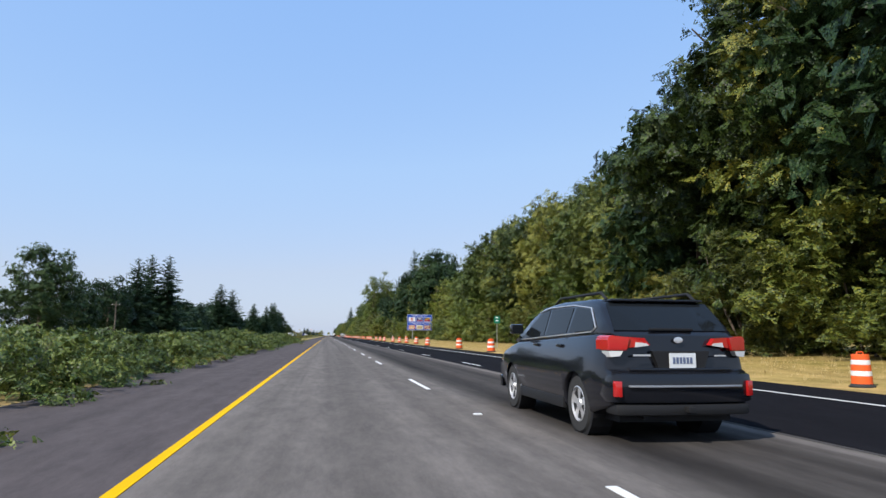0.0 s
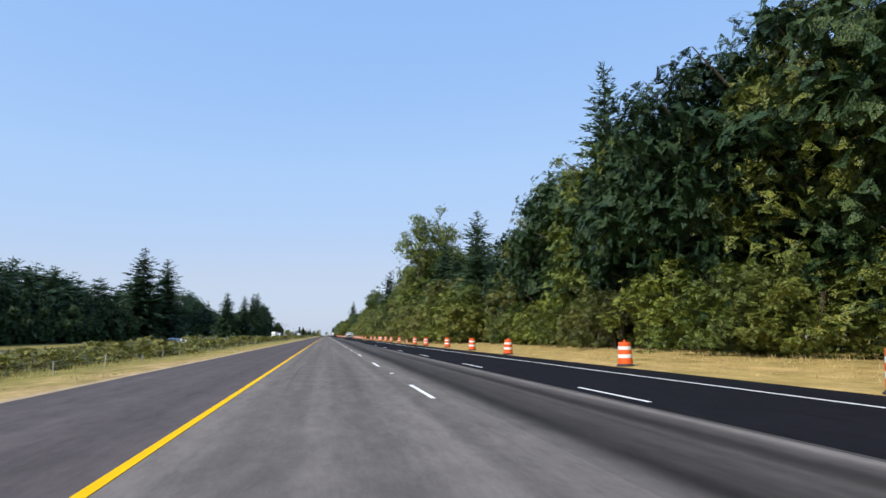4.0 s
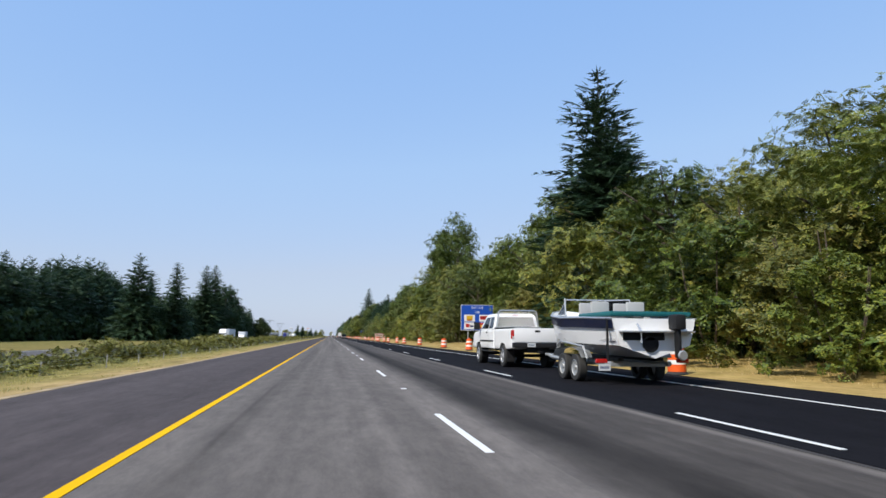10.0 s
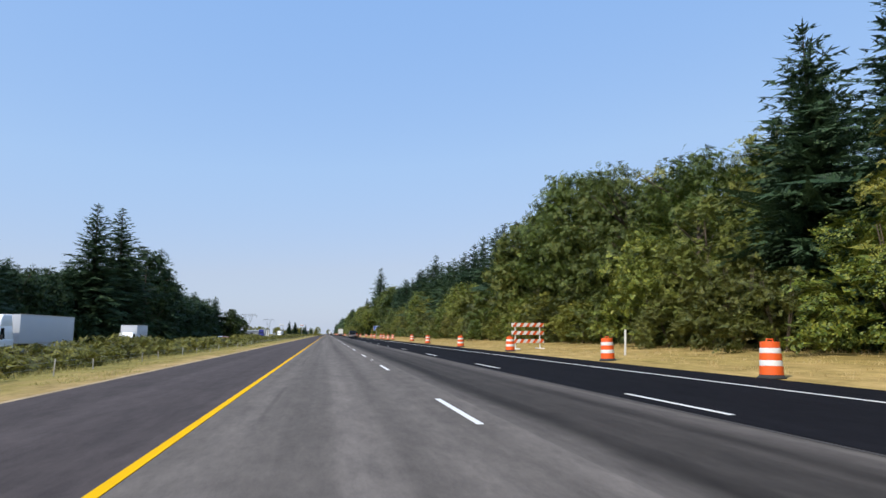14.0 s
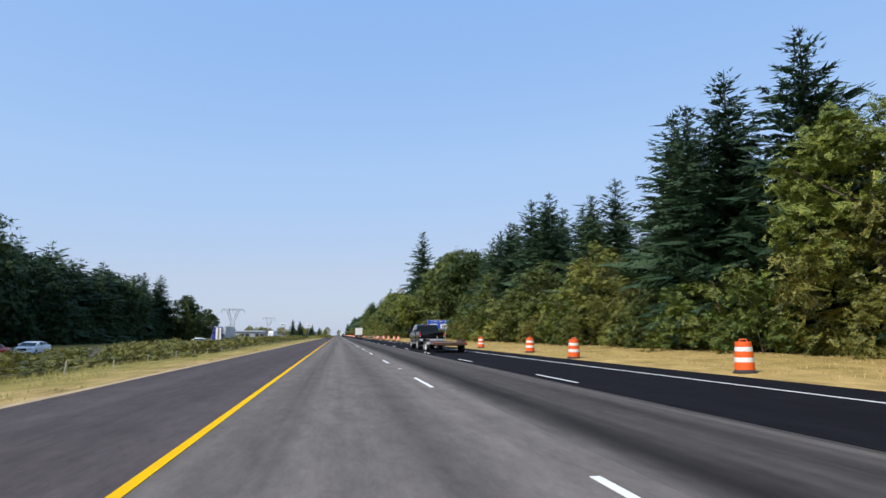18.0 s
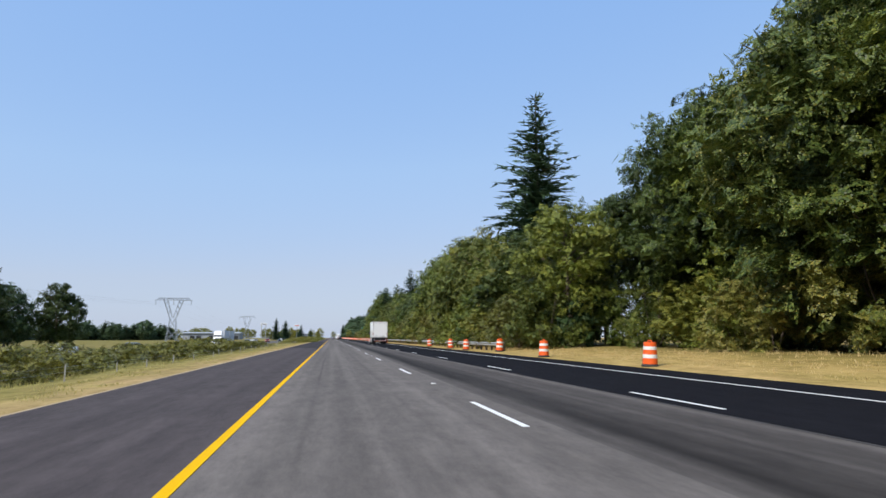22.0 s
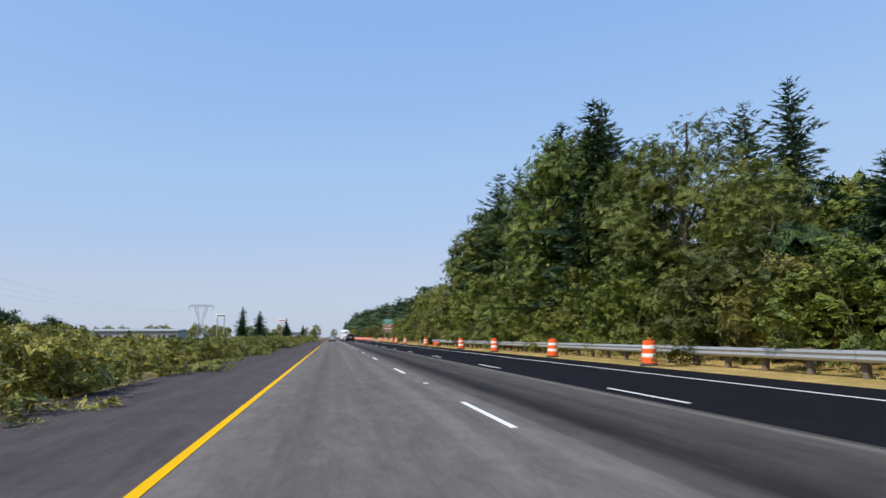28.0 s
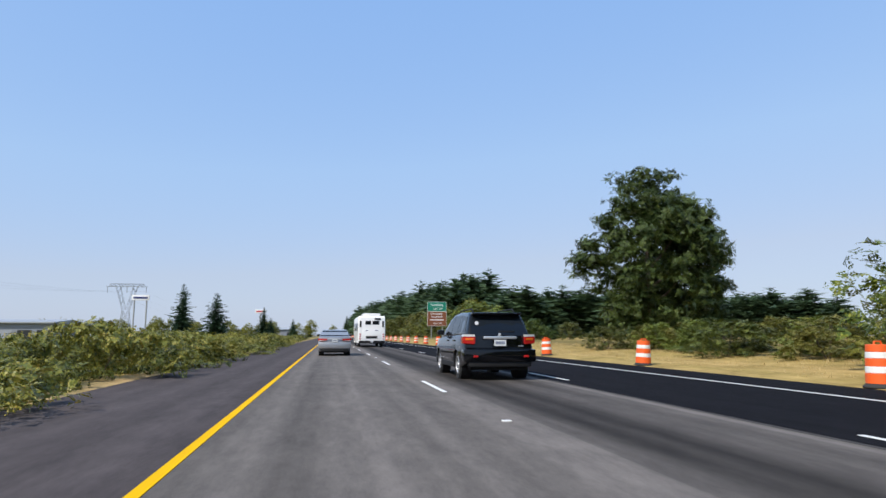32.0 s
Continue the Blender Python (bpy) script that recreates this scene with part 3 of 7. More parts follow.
def shell(outline, width, edge=0.05, cuts=(0.36, 0.48, 0.60, 0.72, 0.84, 0.96, 1.15, 1.3, 1.45, 1.6), bend=None):
    """A body between its two sides: outline in (y, z), half width as a function of (y, z), with rounded shoulders.
    The sides are cut into bands, so that they can bulge."""
    bm = bmesh.new()
    c = np.mean(np.array(outline), 0)
    rings = []
    for sgn, out, inset in ((-1, 0.0, edge), (-1, edge * 0.12, edge * 0.5), (-1, edge * 0.45, edge * 0.14), (-1, edge, 0.0), (1, edge, 0.0), (1, edge * 0.45, edge * 0.14), (1, edge * 0.12, edge * 0.5), (1, 0.0, edge)):
        ring = []
        for y, z in outline:
            d = np.array((c[0] - y, (c[1] - z) * 2.2))
            d = d / (np.linalg.norm(d) + 1e-9) * inset
            ring.append(bm.verts.new((sgn * (1 - out), y + d[0] * 0.6, z + d[1])))
        rings.append(ring)
    n = len(outline)
    for a, b in zip(rings, rings[1:]):
        for i in range(n):
            bm.faces.new((a[i], a[(i + 1) % n], b[(i + 1) % n], b[i]))
    bm.faces.new(rings[0]), bm.faces.new(rings[-1])
    zs, ys = [p[1] for p in outline], [p[0] for p in outline]
    for z in cuts:
        if min(zs) < z < max(zs):
            bmesh.ops.bisect_plane(bm, geom=bm.verts[:] + bm.edges[:] + bm.faces[:], plane_co=(0, 0, z), plane_no=(0, 0, 1))
    for k in range(1, 10):
        y = min(ys) + (max(ys) - min(ys)) * k / 10
        bmesh.ops.bisect_plane(bm, geom=bm.verts[:] + bm.edges[:] + bm.faces[:], plane_co=(0, y, 0), plane_no=(0, 1, 0))
    for x in (-0.75, -0.45, 0.0, 0.45, 0.75):
        bmesh.ops.bisect_plane(bm, geom=bm.verts[:] + bm.edges[:] + bm.faces[:], plane_co=(x, 0, 0), plane_no=(1, 0, 0))
    bmesh.ops.triangulate(bm, faces=[f for f in bm.faces if len(f.verts) > 4])
    for v in bm.verts:
        v.co.x *= width(v.co.y, v.co.z)
    if bend:
        bend(bm)
    return bm


def bower(L, hw, rear=0.11, front=0.26):
    """Bows the ends of a car: the corners lie further in than the middle."""
    def bend(bm, cut=False):
        if cut:
            for x in (-0.75, -0.4, 0.4, 0.75):
                bmesh.ops.bisect_plane(bm, geom=bm.verts[:] + bm.edges[:] + bm.faces[:], plane_co=(x * hw, 0, 0), plane_no=(1, 0, 0))
        for v in bm.verts:
            f = min(1.0, abs(v.co.x) / hw) ** 2.6
            v.co.y += rear * f * max(0.0, min(1.0, 1 - v.co.y / 0.9)) - front * f * max(0.0, min(1.0, (v.co.y - (L - 1.1)) / 1.1))
        return bm
    return bend


def side_panel(points, width, sgn, proud=0.006, thick=0.012):
    """A pane or trim that follows the leaning side."""
    bm = bmesh.new()
    a = [bm.verts.new((sgn * (width(y, z) + proud), y, z)) for y, z in points]
    b = [bm.verts.new((sgn * (width(y, z) + proud - thick), y, z)) for y, z in points]
    n = len(points)
    bm.faces.new(a), bm.faces.new(b)
    for i in range(n):
        bm.faces.new((a[i], a[(i + 1) % n], b[(i + 1) % n], b[i]))
    return bm


def cross_pane(p, q, wp, wq, proud=0.008, thick=0.015):
    """A pane across the car between the outline points p and q."""
    d = Vector((0, q[0] - p[0], q[1] - p[1])).normalized()
    nrm = Vector((1, 0, 0)).cross(d)
    if nrm.z < 0:
        nrm = -nrm
    bm = bmesh.new()
    top = [Vector((-wp, *p)), Vector((wp, *p)), Vector((wq, *q)), Vector((-wq, *q))]
    a = [bm.verts.new(v + nrm * proud) for v in top]
    b = [bm.verts.new(v + nrm * (proud - thick)) for v in top]
    bm.faces.new(a), bm.faces.new(b)
    for i in range(4):
        bm.faces.new((a[i], a[(i + 1) % 4], b[(i + 1) % 4], b[i]))
    return bm


def wheel(parent, x, y, r, w=0.22, spokes=5, rim_m=None, steel=False, name="wheel"):
    s = 1 if x > 0 else -1
    prof = [(r * 0.62, -w / 2), (r * 0.93, -w / 2), (r, -w * 0.38), (r, w * 0.38), (r * 0.93, w / 2), (r * 0.62, w / 2)]
    t = part(name, lathe([(rr, hh + x) for rr, hh in prof], "x", 28, None, (0, y, r), False), M_RUBBER, parent)
    ro = x + s * w * 0.5
    bm = lathe([(r * 0.63, ro - s * 0.10), (r * 0.63, ro - s * 0.004), (r * 0.58, ro + s * 0.004), (r * 0.56, ro - s * 0.02), (r * 0.2, ro - s * (0.022 if not steel else 0.035)), (r * 0.17, ro - s * 0.005), (r * 0.05, ro)], "x", 24, None, (0, y, r))
    part("rim", bm, rim_m or M_ALLOY, t)
    if not steel:
        bm = bmesh.new()
        for k in range(spokes):
            a = 2 * math.pi * k / spokes + 0.3
            gap = math.pi / spokes
            pts = []
            for rad, off in ((0.22, -0.22), (0.54, -0.50), (0.54, 0.50), (0.22, 0.22)):
                pts.append((y + r * rad * math.cos(a + gap + off * gap), r + r * rad * math.sin(a + gap + off * gap)))
            lo, hi = sorted((ro - s * 0.030, ro - s * 0.0165))
            prism(pts, lo, hi, "x", bm)
        # solid dark wedges on the disc stand for the shade between spokes
        part("rim_gap", bm, M_TRIM, t)
    return t


def plate_at(parent, x, y, z, w=0.31, hgt=0.16, face=-1):
    p = part("licence_plate", box(x - w / 2, x + w / 2, y - 0.008, y + 0.004, z, z + hgt), M_PLATE, parent, "pale licence plate")
    for k in range(6):
        u = x - w * 0.38 + w * 0.13 * k
        part("plate_bar", box(u, u + w * 0.085, *sorted((y + face * 0.013, y + face * 0.0085)), z + hgt * 0.30, z + hgt * 0.72), M_PLATEINK, p)
    return p


def mirror(parent, s, w, y, z, material):
    m = part("mirror", box(*sorted((s * (w + 0.02), s * (w + 0.22))), y - 0.05, y + 0.07, z, z + 0.15, 0.03), material, parent)
    part("mirror_glass", box(*sorted((s * (w + 0.04), s * (w + 0.20))), y - 0.056, y - 0.0505, z + 0.02, z + 0.13), M_GLASS, m)


def car(name, label, category, paint_m, L, W, low, cabin, lean, axles, rw, sides, rear_pane, front_pane, tail=None, trim=None, arch_gap=0.06, lamps="wagon", zb=0.26, roof_rails=False, handle_ys=(1.6, 2.6), tread=0.22, group=""):
    """low: outline of the lower body without its sill; cabin: outline of the greenhouse; sides: panes as (y, z) polygons."""
    t = thing(name, label, category, group)
    hw = W / 2
    belt = cabin[0][1]

    def wide(y, z):
        e = abs(y - L / 2) / (L / 2)
        k = 1 - 0.08 * max(0, (e - 0.65) / 0.35) ** 2
        tuck = 0.05 * max(0, (0.60 - z) / 0.3) ** 1.5 + 0.075 * max(0, (z - 0.70) / 0.4) ** 1.6
        return hw * k - tuck

    def cab(y, z):
        return wide(y, belt) - 0.015 - (z - belt) * lean - 0.10 * max(0, z - belt - 0.3) ** 2
    bend = bower(L, hw)
    outline = list(low) + arch(axles[1], rw, rw + arch_gap, zb) + arch(axles[0], rw, rw + arch_gap, zb)
    part("body", shell(outline, wide, 0.06, bend=bend), paint_m, t)
    part("cabin", shell(cabin, cab, 0.09, bend=bend), paint_m, t)
    under = part("underbody", box(-hw + 0.22, hw - 0.22, 0.25, L - 0.3, zb - 0.05, zb + 0.35), M_TRIM, t)
    for s in (-1, 1):
        for a in axles:
            part("wheel_well", lathe([(rw + arch_gap - 0.01, s * (hw - 0.32)), (rw + arch_gap - 0.01, s * (hw - 0.065))], "x", 20, None, (0, a, rw)), M_TRIM, under)
            wheel(t, s * (hw - 0.04 - tread / 2), a, rw, tread)
        for poly in sides:
            part("side_window", side_panel(poly, cab, s), M_GLASS, t)
        mirror(t, s, hw - 0.10, cabin[-1][0] - 0.45, belt + 0.02, paint_m)
        for hy in handle_ys:
            part("door_handle", box(*sorted((s * (wide(hy, belt - 0.12) + 0.005), s * (wide(hy, belt - 0.12) + 0.035))), hy, hy + 0.18, belt - 0.15, belt - 0.11, 0.01), paint_m, t)
        for ly in (handle_ys[0] - 0.08, handle_ys[-1] + 0.98) + tuple(handle_ys[1:]):
            part("door_seam", side_panel([(ly, zb + 0.16), (ly + 0.012, zb + 0.16), (ly + 0.012, belt - 0.03), (ly, belt - 0.03)], wide, s, 0.002, 0.006), M_TRIM, t)
        part("sill", box(*sorted((s * (hw - 0.10), s * (hw - 0.02))), axles[0] + rw + 0.1, axles[1] - rw - 0.1, zb - 0.02, zb + 0.12, 0.02), M_TRIM, t)
        if roof_rails:
            top = max(z for _, z in cabin)
            x = s * (cab(1.5, top) - 0.10)
            part("roof_rail", tube([(x, 0.7, top - 0.03), (x, 0.85, top + 0.06), (x, 2.2, top + 0.06), (x, 2.45, top - 0.03)], 0.02, 6), M_TRIM, t)
    part("rear_window", bend(cross_pane(*rear_pane, cab(*rear_pane[0]) - 0.035, cab(*rear_pane[1]) - 0.055, 0.014), True), M_GLASS, t)
    part("windscreen", bend(cross_pane(*front_pane, cab(*front_pane[0]) - 0.08, cab(*front_pane[1]) - 0.09, 0.012), True), M_GLASS, t)
    # front lamps and grille
    for s in (-1, 1):
        part("headlight", bend(box(*sorted((s * (hw * 0.50), s * (hw * 0.88))), L - 0.30, L - 0.03, 0.62, 0.78, 0.03), True), M_CLEAR, t)
    part("grille", box(-hw * 0.45, hw * 0.45, L - 0.06, L + 0.012, 0.52, 0.76, 0.02), M_TRIM, t)
    part("front_bumper", bend(box(-hw * 0.94, hw * 0.94, L - 0.18, L + 0.02, 0.28, 0.48, 0.04), True), paint_m, t)
    plate_at(t, 0, L + 0.02, 0.40, face=1)
    return t, wide, cab, bend


def add_tail(t, W, y, z0, z1, inner, bend, wrap=0.36, amber=False, taper=0.5):
    """Lamp clusters that wrap the rear corners, with a clear strip below."""
    hw = W / 2
    for s in (-1, 1):
        x0, x1 = inner, hw - 0.012
        bm = prism([(s * x0, z0 + (z1 - z0) * taper), (s * (x0 + 0.02), z1 - 0.02), (s * (x1 - 0.02), z1), (s * x1, z1 - 0.04), (s * x1, z0 + 0.03), (s * (x1 - 0.06), z0), (s * (x0 + 0.10), z0 + 0.03)], y, y + wrap, "y")
        bmesh.ops.bevel(bm, geom=bm.edges[:], offset=0.012, segments=2, affect="EDGES")
        p = part("tail_light", bend(bm, True), M_TAIL, t)
        zc = z0 + (z1 - z0) * 0.38
        bm = prism([(s * (x0 + 0.12), zc), (s * (x1 - 0.02), zc), (s * (x1 - 0.05), z0 + 0.02), (s * (x0 + 0.16), z0 + 0.045)], y - 0.006, y + 0.05, "y")
        part("lens", bend(bm, True), M_CLEAR, p)
        if amber:
            part("lens", bend(box(*sorted((s * (x0 + 0.05), s * (x1 - 0.06))), y - 0.008, y + 0.05, zc + 0.015, z1 - 0.06, 0.01), True), M_AMBER, p)


def wagon(at):
    L, W = 4.78, 1.77
    low = [(0.06, 0.40), (0.0, 0.52), (0.0, 0.70), (0.06, 0.76), (0.13, 0.78), (0.17, 1.15), (0.5, 1.17), (3.5, 1.05), (4.3, 0.90), (4.66, 0.76), (4.78, 0.56), (4.72, 0.30), (4.3, 0.27)]
    cabin = [(0.17, 1.15), (0.30, 1.28), (0.60, 1.53), (0.9, 1.585), (1.9, 1.60), (2.6, 1.55), (3.0, 1.42), (3.72, 1.04)]
    t, wide, cab, bend = car("station_wagon", "dark grey station wagon with tinted windows in the middle lane", "car", P_DARKGREY, L, W, low, cabin, 0.24, (0.98, 3.72), 0.34,
                       [[(0.64, 1.21), (0.82, 1.45), (1.30, 1.50), (1.42, 1.185)], [(1.50, 1.18), (1.40, 1.50), (2.20, 1.51), (2.28, 1.14)], [(2.36, 1.135), (2.28, 1.505), (2.62, 1.475), (3.36, 1.10)]],
                       ((0.215, 1.195), (0.585, 1.517)), ((3.68, 1.08), (2.98, 1.41)), roof_rails=True, handle_ys=(1.48, 2.42))
    hw = W / 2
    for s in (-1, 1):
        x1 = hw - 0.062
        bm = prism([(s * 0.62, 0.985), (s * 0.585, 1.125), (s * (x1 - 0.03), 1.150), (s * x1, 1.115), (s * x1, 0.985)], 0.055, 0.42, "y")
        bmesh.ops.bevel(bm, geom=bm.edges[:], offset=0.012, segments=2, affect="EDGES")
        lamp = part("tail_light", bend(bm, True), M_TAIL, t)
        part("lens", bend(prism([(s * 0.665, 0.980), (s * (x1 - 0.004), 0.980), (s * (x1 - 0.02), 0.915), (s * 0.70, 0.925)], 0.06, 0.26, "y"), True), M_CLEAR, lamp)
        part("lens", bend(prism([(s * 0.36, 1.045), (s * 0.42, 1.120), (s * 0.585, 1.130), (s * 0.60, 1.015)], 0.082, 0.16, "y"), True), M_TAIL, lamp)
        part("lens", bend(prism([(s * 0.375, 1.040), (s * 0.40, 1.065), (s * 0.52, 1.075), (s * 0.53, 1.020)], 0.076, 0.12, "y"), True), M_CLEAR, lamp)
    part("bumper", bend(box(-hw + 0.045, hw - 0.045, -0.03, 0.36, 0.42, 0.755, 0.085), True), P_DARKGREY, t)
    part("bumper_trim", bend(box(-hw + 0.10, hw - 0.10, -0.02, 0.30, 0.30, 0.42, 0.04), True), M_TRIM, t)
    # thin silver strip paints the highlight along the bumper's edge
    part("bumper_step", bend(box(-0.66, 0.66, -0.062, 0.05, 0.60, 0.622, 0.008), True), P_SILVER, t)
    part("tailgate_lip", bend(box(-0.60, 0.60, 0.055, 0.16, 0.765, 0.80, 0.015), True), P_DARKGREY, t)
    part("tailgate_trim", bend(prism([(-0.34, 0.98), (-0.27, 0.79), (0.27, 0.79), (0.34, 0.98)], 0.072, 0.14, "y"), True), M_TRIM, t)
    for s in (-1, 1):
        part("reflector", bend(box(*sorted((s * (hw - 0.15), s * (hw - 0.075))), -0.062, 0.02, 0.50, 0.665, 0.01)), M_TAIL, t)
    plate_at(t, 0, 0.062, 0.80)
    badge = lathe([(0.030, 0.125), (0.034, 0.118), (0.026, 0.116), (0.01, 0.117)], "y", 20, None, (0, 0.012, 0))
    for v in badge.verts:
        v.co = (v.co.x * 1.6, v.co.y, v.co.z + 1.10)
    part("badge", badge, M_CHROME, t)
    part("lettering_bar", box(-0.56, -0.36, 0.085, 0.092, 0.925, 0.945), M_CHROME, t)
    part("lettering_bar", box(0.40, 0.54, 0.085, 0.092, 0.925, 0.94), M_CHROME, t)
    part("spoiler", bend(box(-0.58, 0.58, 0.54, 0.84, 1.545, 1.575, 0.012), True), P_DARKGREY, t)
    part("rear_wiper", box(-0.30, 0.22, 0.19, 0.225, 1.205, 1.23, 0.005), M_TRIM, t)
    part("tow_bar", box(-0.04, 0.04, -0.10, 0.2, 0.34, 0.40, 0.01), M_TRIM, t)
    part("exhaust", tube([(-0.45, 0.5, 0.30), (-0.45, 0.06, 0.28)], 0.03, 10), M_TRIM, t)
    for s in (-1, 1):
        part("window_trim", tube([(s * (cab(y, z) + 0.01), y, z) for y, z in ((3.36, 1.085), (0.68, 1.19), (0.60, 1.24), (0.82, 1.475), (1.4, 1.53), (2.3, 1.53), (2.7, 1.48))], 0.009, 5), M_CHROME, t)
    t.matrix_basis = at
    return t


def suv(at):
    L, W = 4.79, 1.91
    low = [(0.05, 0.42), (-0.01, 0.52), (0.0, 0.78), (0.10, 0.82), (0.14, 1.12), (0.5, 1.15), (3.45, 1.10), (4.35, 1.00), (4.68, 0.86), (4.79, 0.62), (4.72, 0.34), (4.3, 0.30)]
    cabin = [(0.14, 1.12), (0.24, 1.30), (0.48, 1.66), (0.75, 1.73), (1.9, 1.76), (2.6, 1.70), (2.95, 1.58), (3.65, 1.10)]
    t, wide, cab, bend = car("suv", "black sport utility vehicle with chrome tailgate bar in the middle lane", "car", P_BLACK, L, W, low, cabin, 0.30, (1.0, 3.79), 0.36,
                       [[(0.50, 1.22), (0.68, 1.60), (1.24, 1.66), (1.36, 1.20)], [(1.44, 1.19), (1.34, 1.66), (2.16, 1.66), (2.24, 1.17)], [(2.32, 1.17), (2.24, 1.66), (2.60, 1.62), (3.28, 1.16)]],
                       ((0.19, 1.175), (0.475, 1.665)), ((3.61, 1.14), (2.93, 1.57)), roof_rails=True, handle_ys=(1.42, 2.36), zb=0.30)
    hw = W / 2
    for s in (-1, 1):
        x1 = hw - 0.014
        bm = prism([(s * 0.65, 0.90), (s * 0.64, 1.09), (s * x1, 1.10), (s * x1, 0.92)], 0.03, 0.36, "y")
        bmesh.ops.bevel(bm, geom=bm.edges[:], offset=0.012, segments=2, affect="EDGES")
        lamp = part("tail_light", bend(bm, True), M_TAIL, t)
        part("lens", bend(prism([(s * 0.65, 1.095), (s * 0.66, 1.15), (s * (x1 - 0.02), 1.15), (s * x1, 1.10)], 0.03, 0.34, "y"), True), M_CLEAR, lamp)
        part("lens", bend(box(*sorted((s * 0.69, s * (x1 - 0.05))), 0.022, 0.08, 1.0, 1.06, 0.01), True), M_AMBER, lamp)
    part("bumper", bend(box(-hw + 0.005, hw - 0.005, -0.06, 0.34, 0.46, 0.78, 0.06), True), P_BLACK, t)
    part("bumper_trim", bend(box(-hw + 0.14, hw - 0.14, -0.02, 0.2, 0.34, 0.47, 0.03), True), M_TRIM, t)
    part("chrome_bar", box(-0.43, 0.43, 0.03, 0.10, 1.035, 1.105, 0.02), M_CHROME, t, "chrome tailgate bar")
    part("badge", lathe([(0.036, 0.125), (0.04, 0.12), (0.03, 0.118), (0.01, 0.119)], "y", 16, None, (0, -0.02, 1.145)), M_CHROME, t)
    plate_at(t, 0, 0.055, 0.86)
    part("lettering_bar", box(0.48, 0.62, 0.074, 0.08, 0.85, 0.87), M_CHROME, t)
    for s in (-1, 1):
        part("reflector", box(*sorted((s * (hw - 0.36), s * (hw - 0.24))), -0.066, 0.0, 0.58, 0.63, 0.008), M_TAIL, t)
    part("sticker", lathe([(0.05, 0.30), (0.05, 0.294)], "y", 12, None, (-0.55, 0.012, 1.44)), M_SIGNWHITE, t, "small round white window sticker")
    part("spoiler", bend(box(-0.66, 0.66, 0.28, 0.58, 1.66, 1.715, 0.02), True), P_BLACK, t)
    part("rear_wiper", box(0.0, 0.42, 0.185, 0.21, 1.21, 1.24, 0.005), M_TRIM, t)
    t.matrix_basis = at
    return t


def sedan(at, paint_m, label, name="sedan", group="", detail=True):
    L, W = 4.75, 1.83
    low = [(0.06, 0.38), (0.0, 0.50), (0.0, 0.72), (0.08, 0.80), (0.10, 1.02), (0.22, 1.07), (0.9, 1.05), (3.4, 0.98), (4.25, 0.86), (4.62, 0.74), (4.75, 0.54), (4.68, 0.28), (4.3, 0.24)]
    cabin = [(0.75, 1.04), (1.15, 1.25), (1.55, 1.40), (2.1, 1.45), (2.7, 1.40), (3.1, 1.28), (3.75, 0.98)]
    t, wide, cab, bend = car(name, label, "car", paint_m, L, W, low, cabin, 0.36, (1.02, 3.72), 0.32,
                       [[(1.16, 1.12), (1.40, 1.30), (1.72, 1.37), (1.85, 1.08)], [(1.92, 1.07), (1.86, 1.38), (2.55, 1.36), (3.35, 1.03)]],
                       ((0.82, 1.07), (1.50, 1.38)), ((3.72, 1.01), (3.08, 1.28)), handle_ys=(1.42, 2.36), zb=0.22, group=group)
    hw = W / 2
    if detail:
        add_tail(t, W, 0.0, 0.80, 0.95, 0.40, bend)
        part("bumper", bend(box(-hw + 0.005, hw - 0.005, -0.05, 0.34, 0.40, 0.72, 0.06), True), paint_m, t)
        part("bumper_trim", bend(box(-hw + 0.16, hw - 0.16, -0.045, 0.2, 0.24, 0.41, 0.03), True), M_TRIM, t)
        plate_at(t, 0, 0.0, 0.76)
        part("chrome_bar", box(-0.36, 0.36, -0.004, 0.05, 0.93, 0.955, 0.008), M_CHROME, t)
    t.matrix_basis = at
    return t


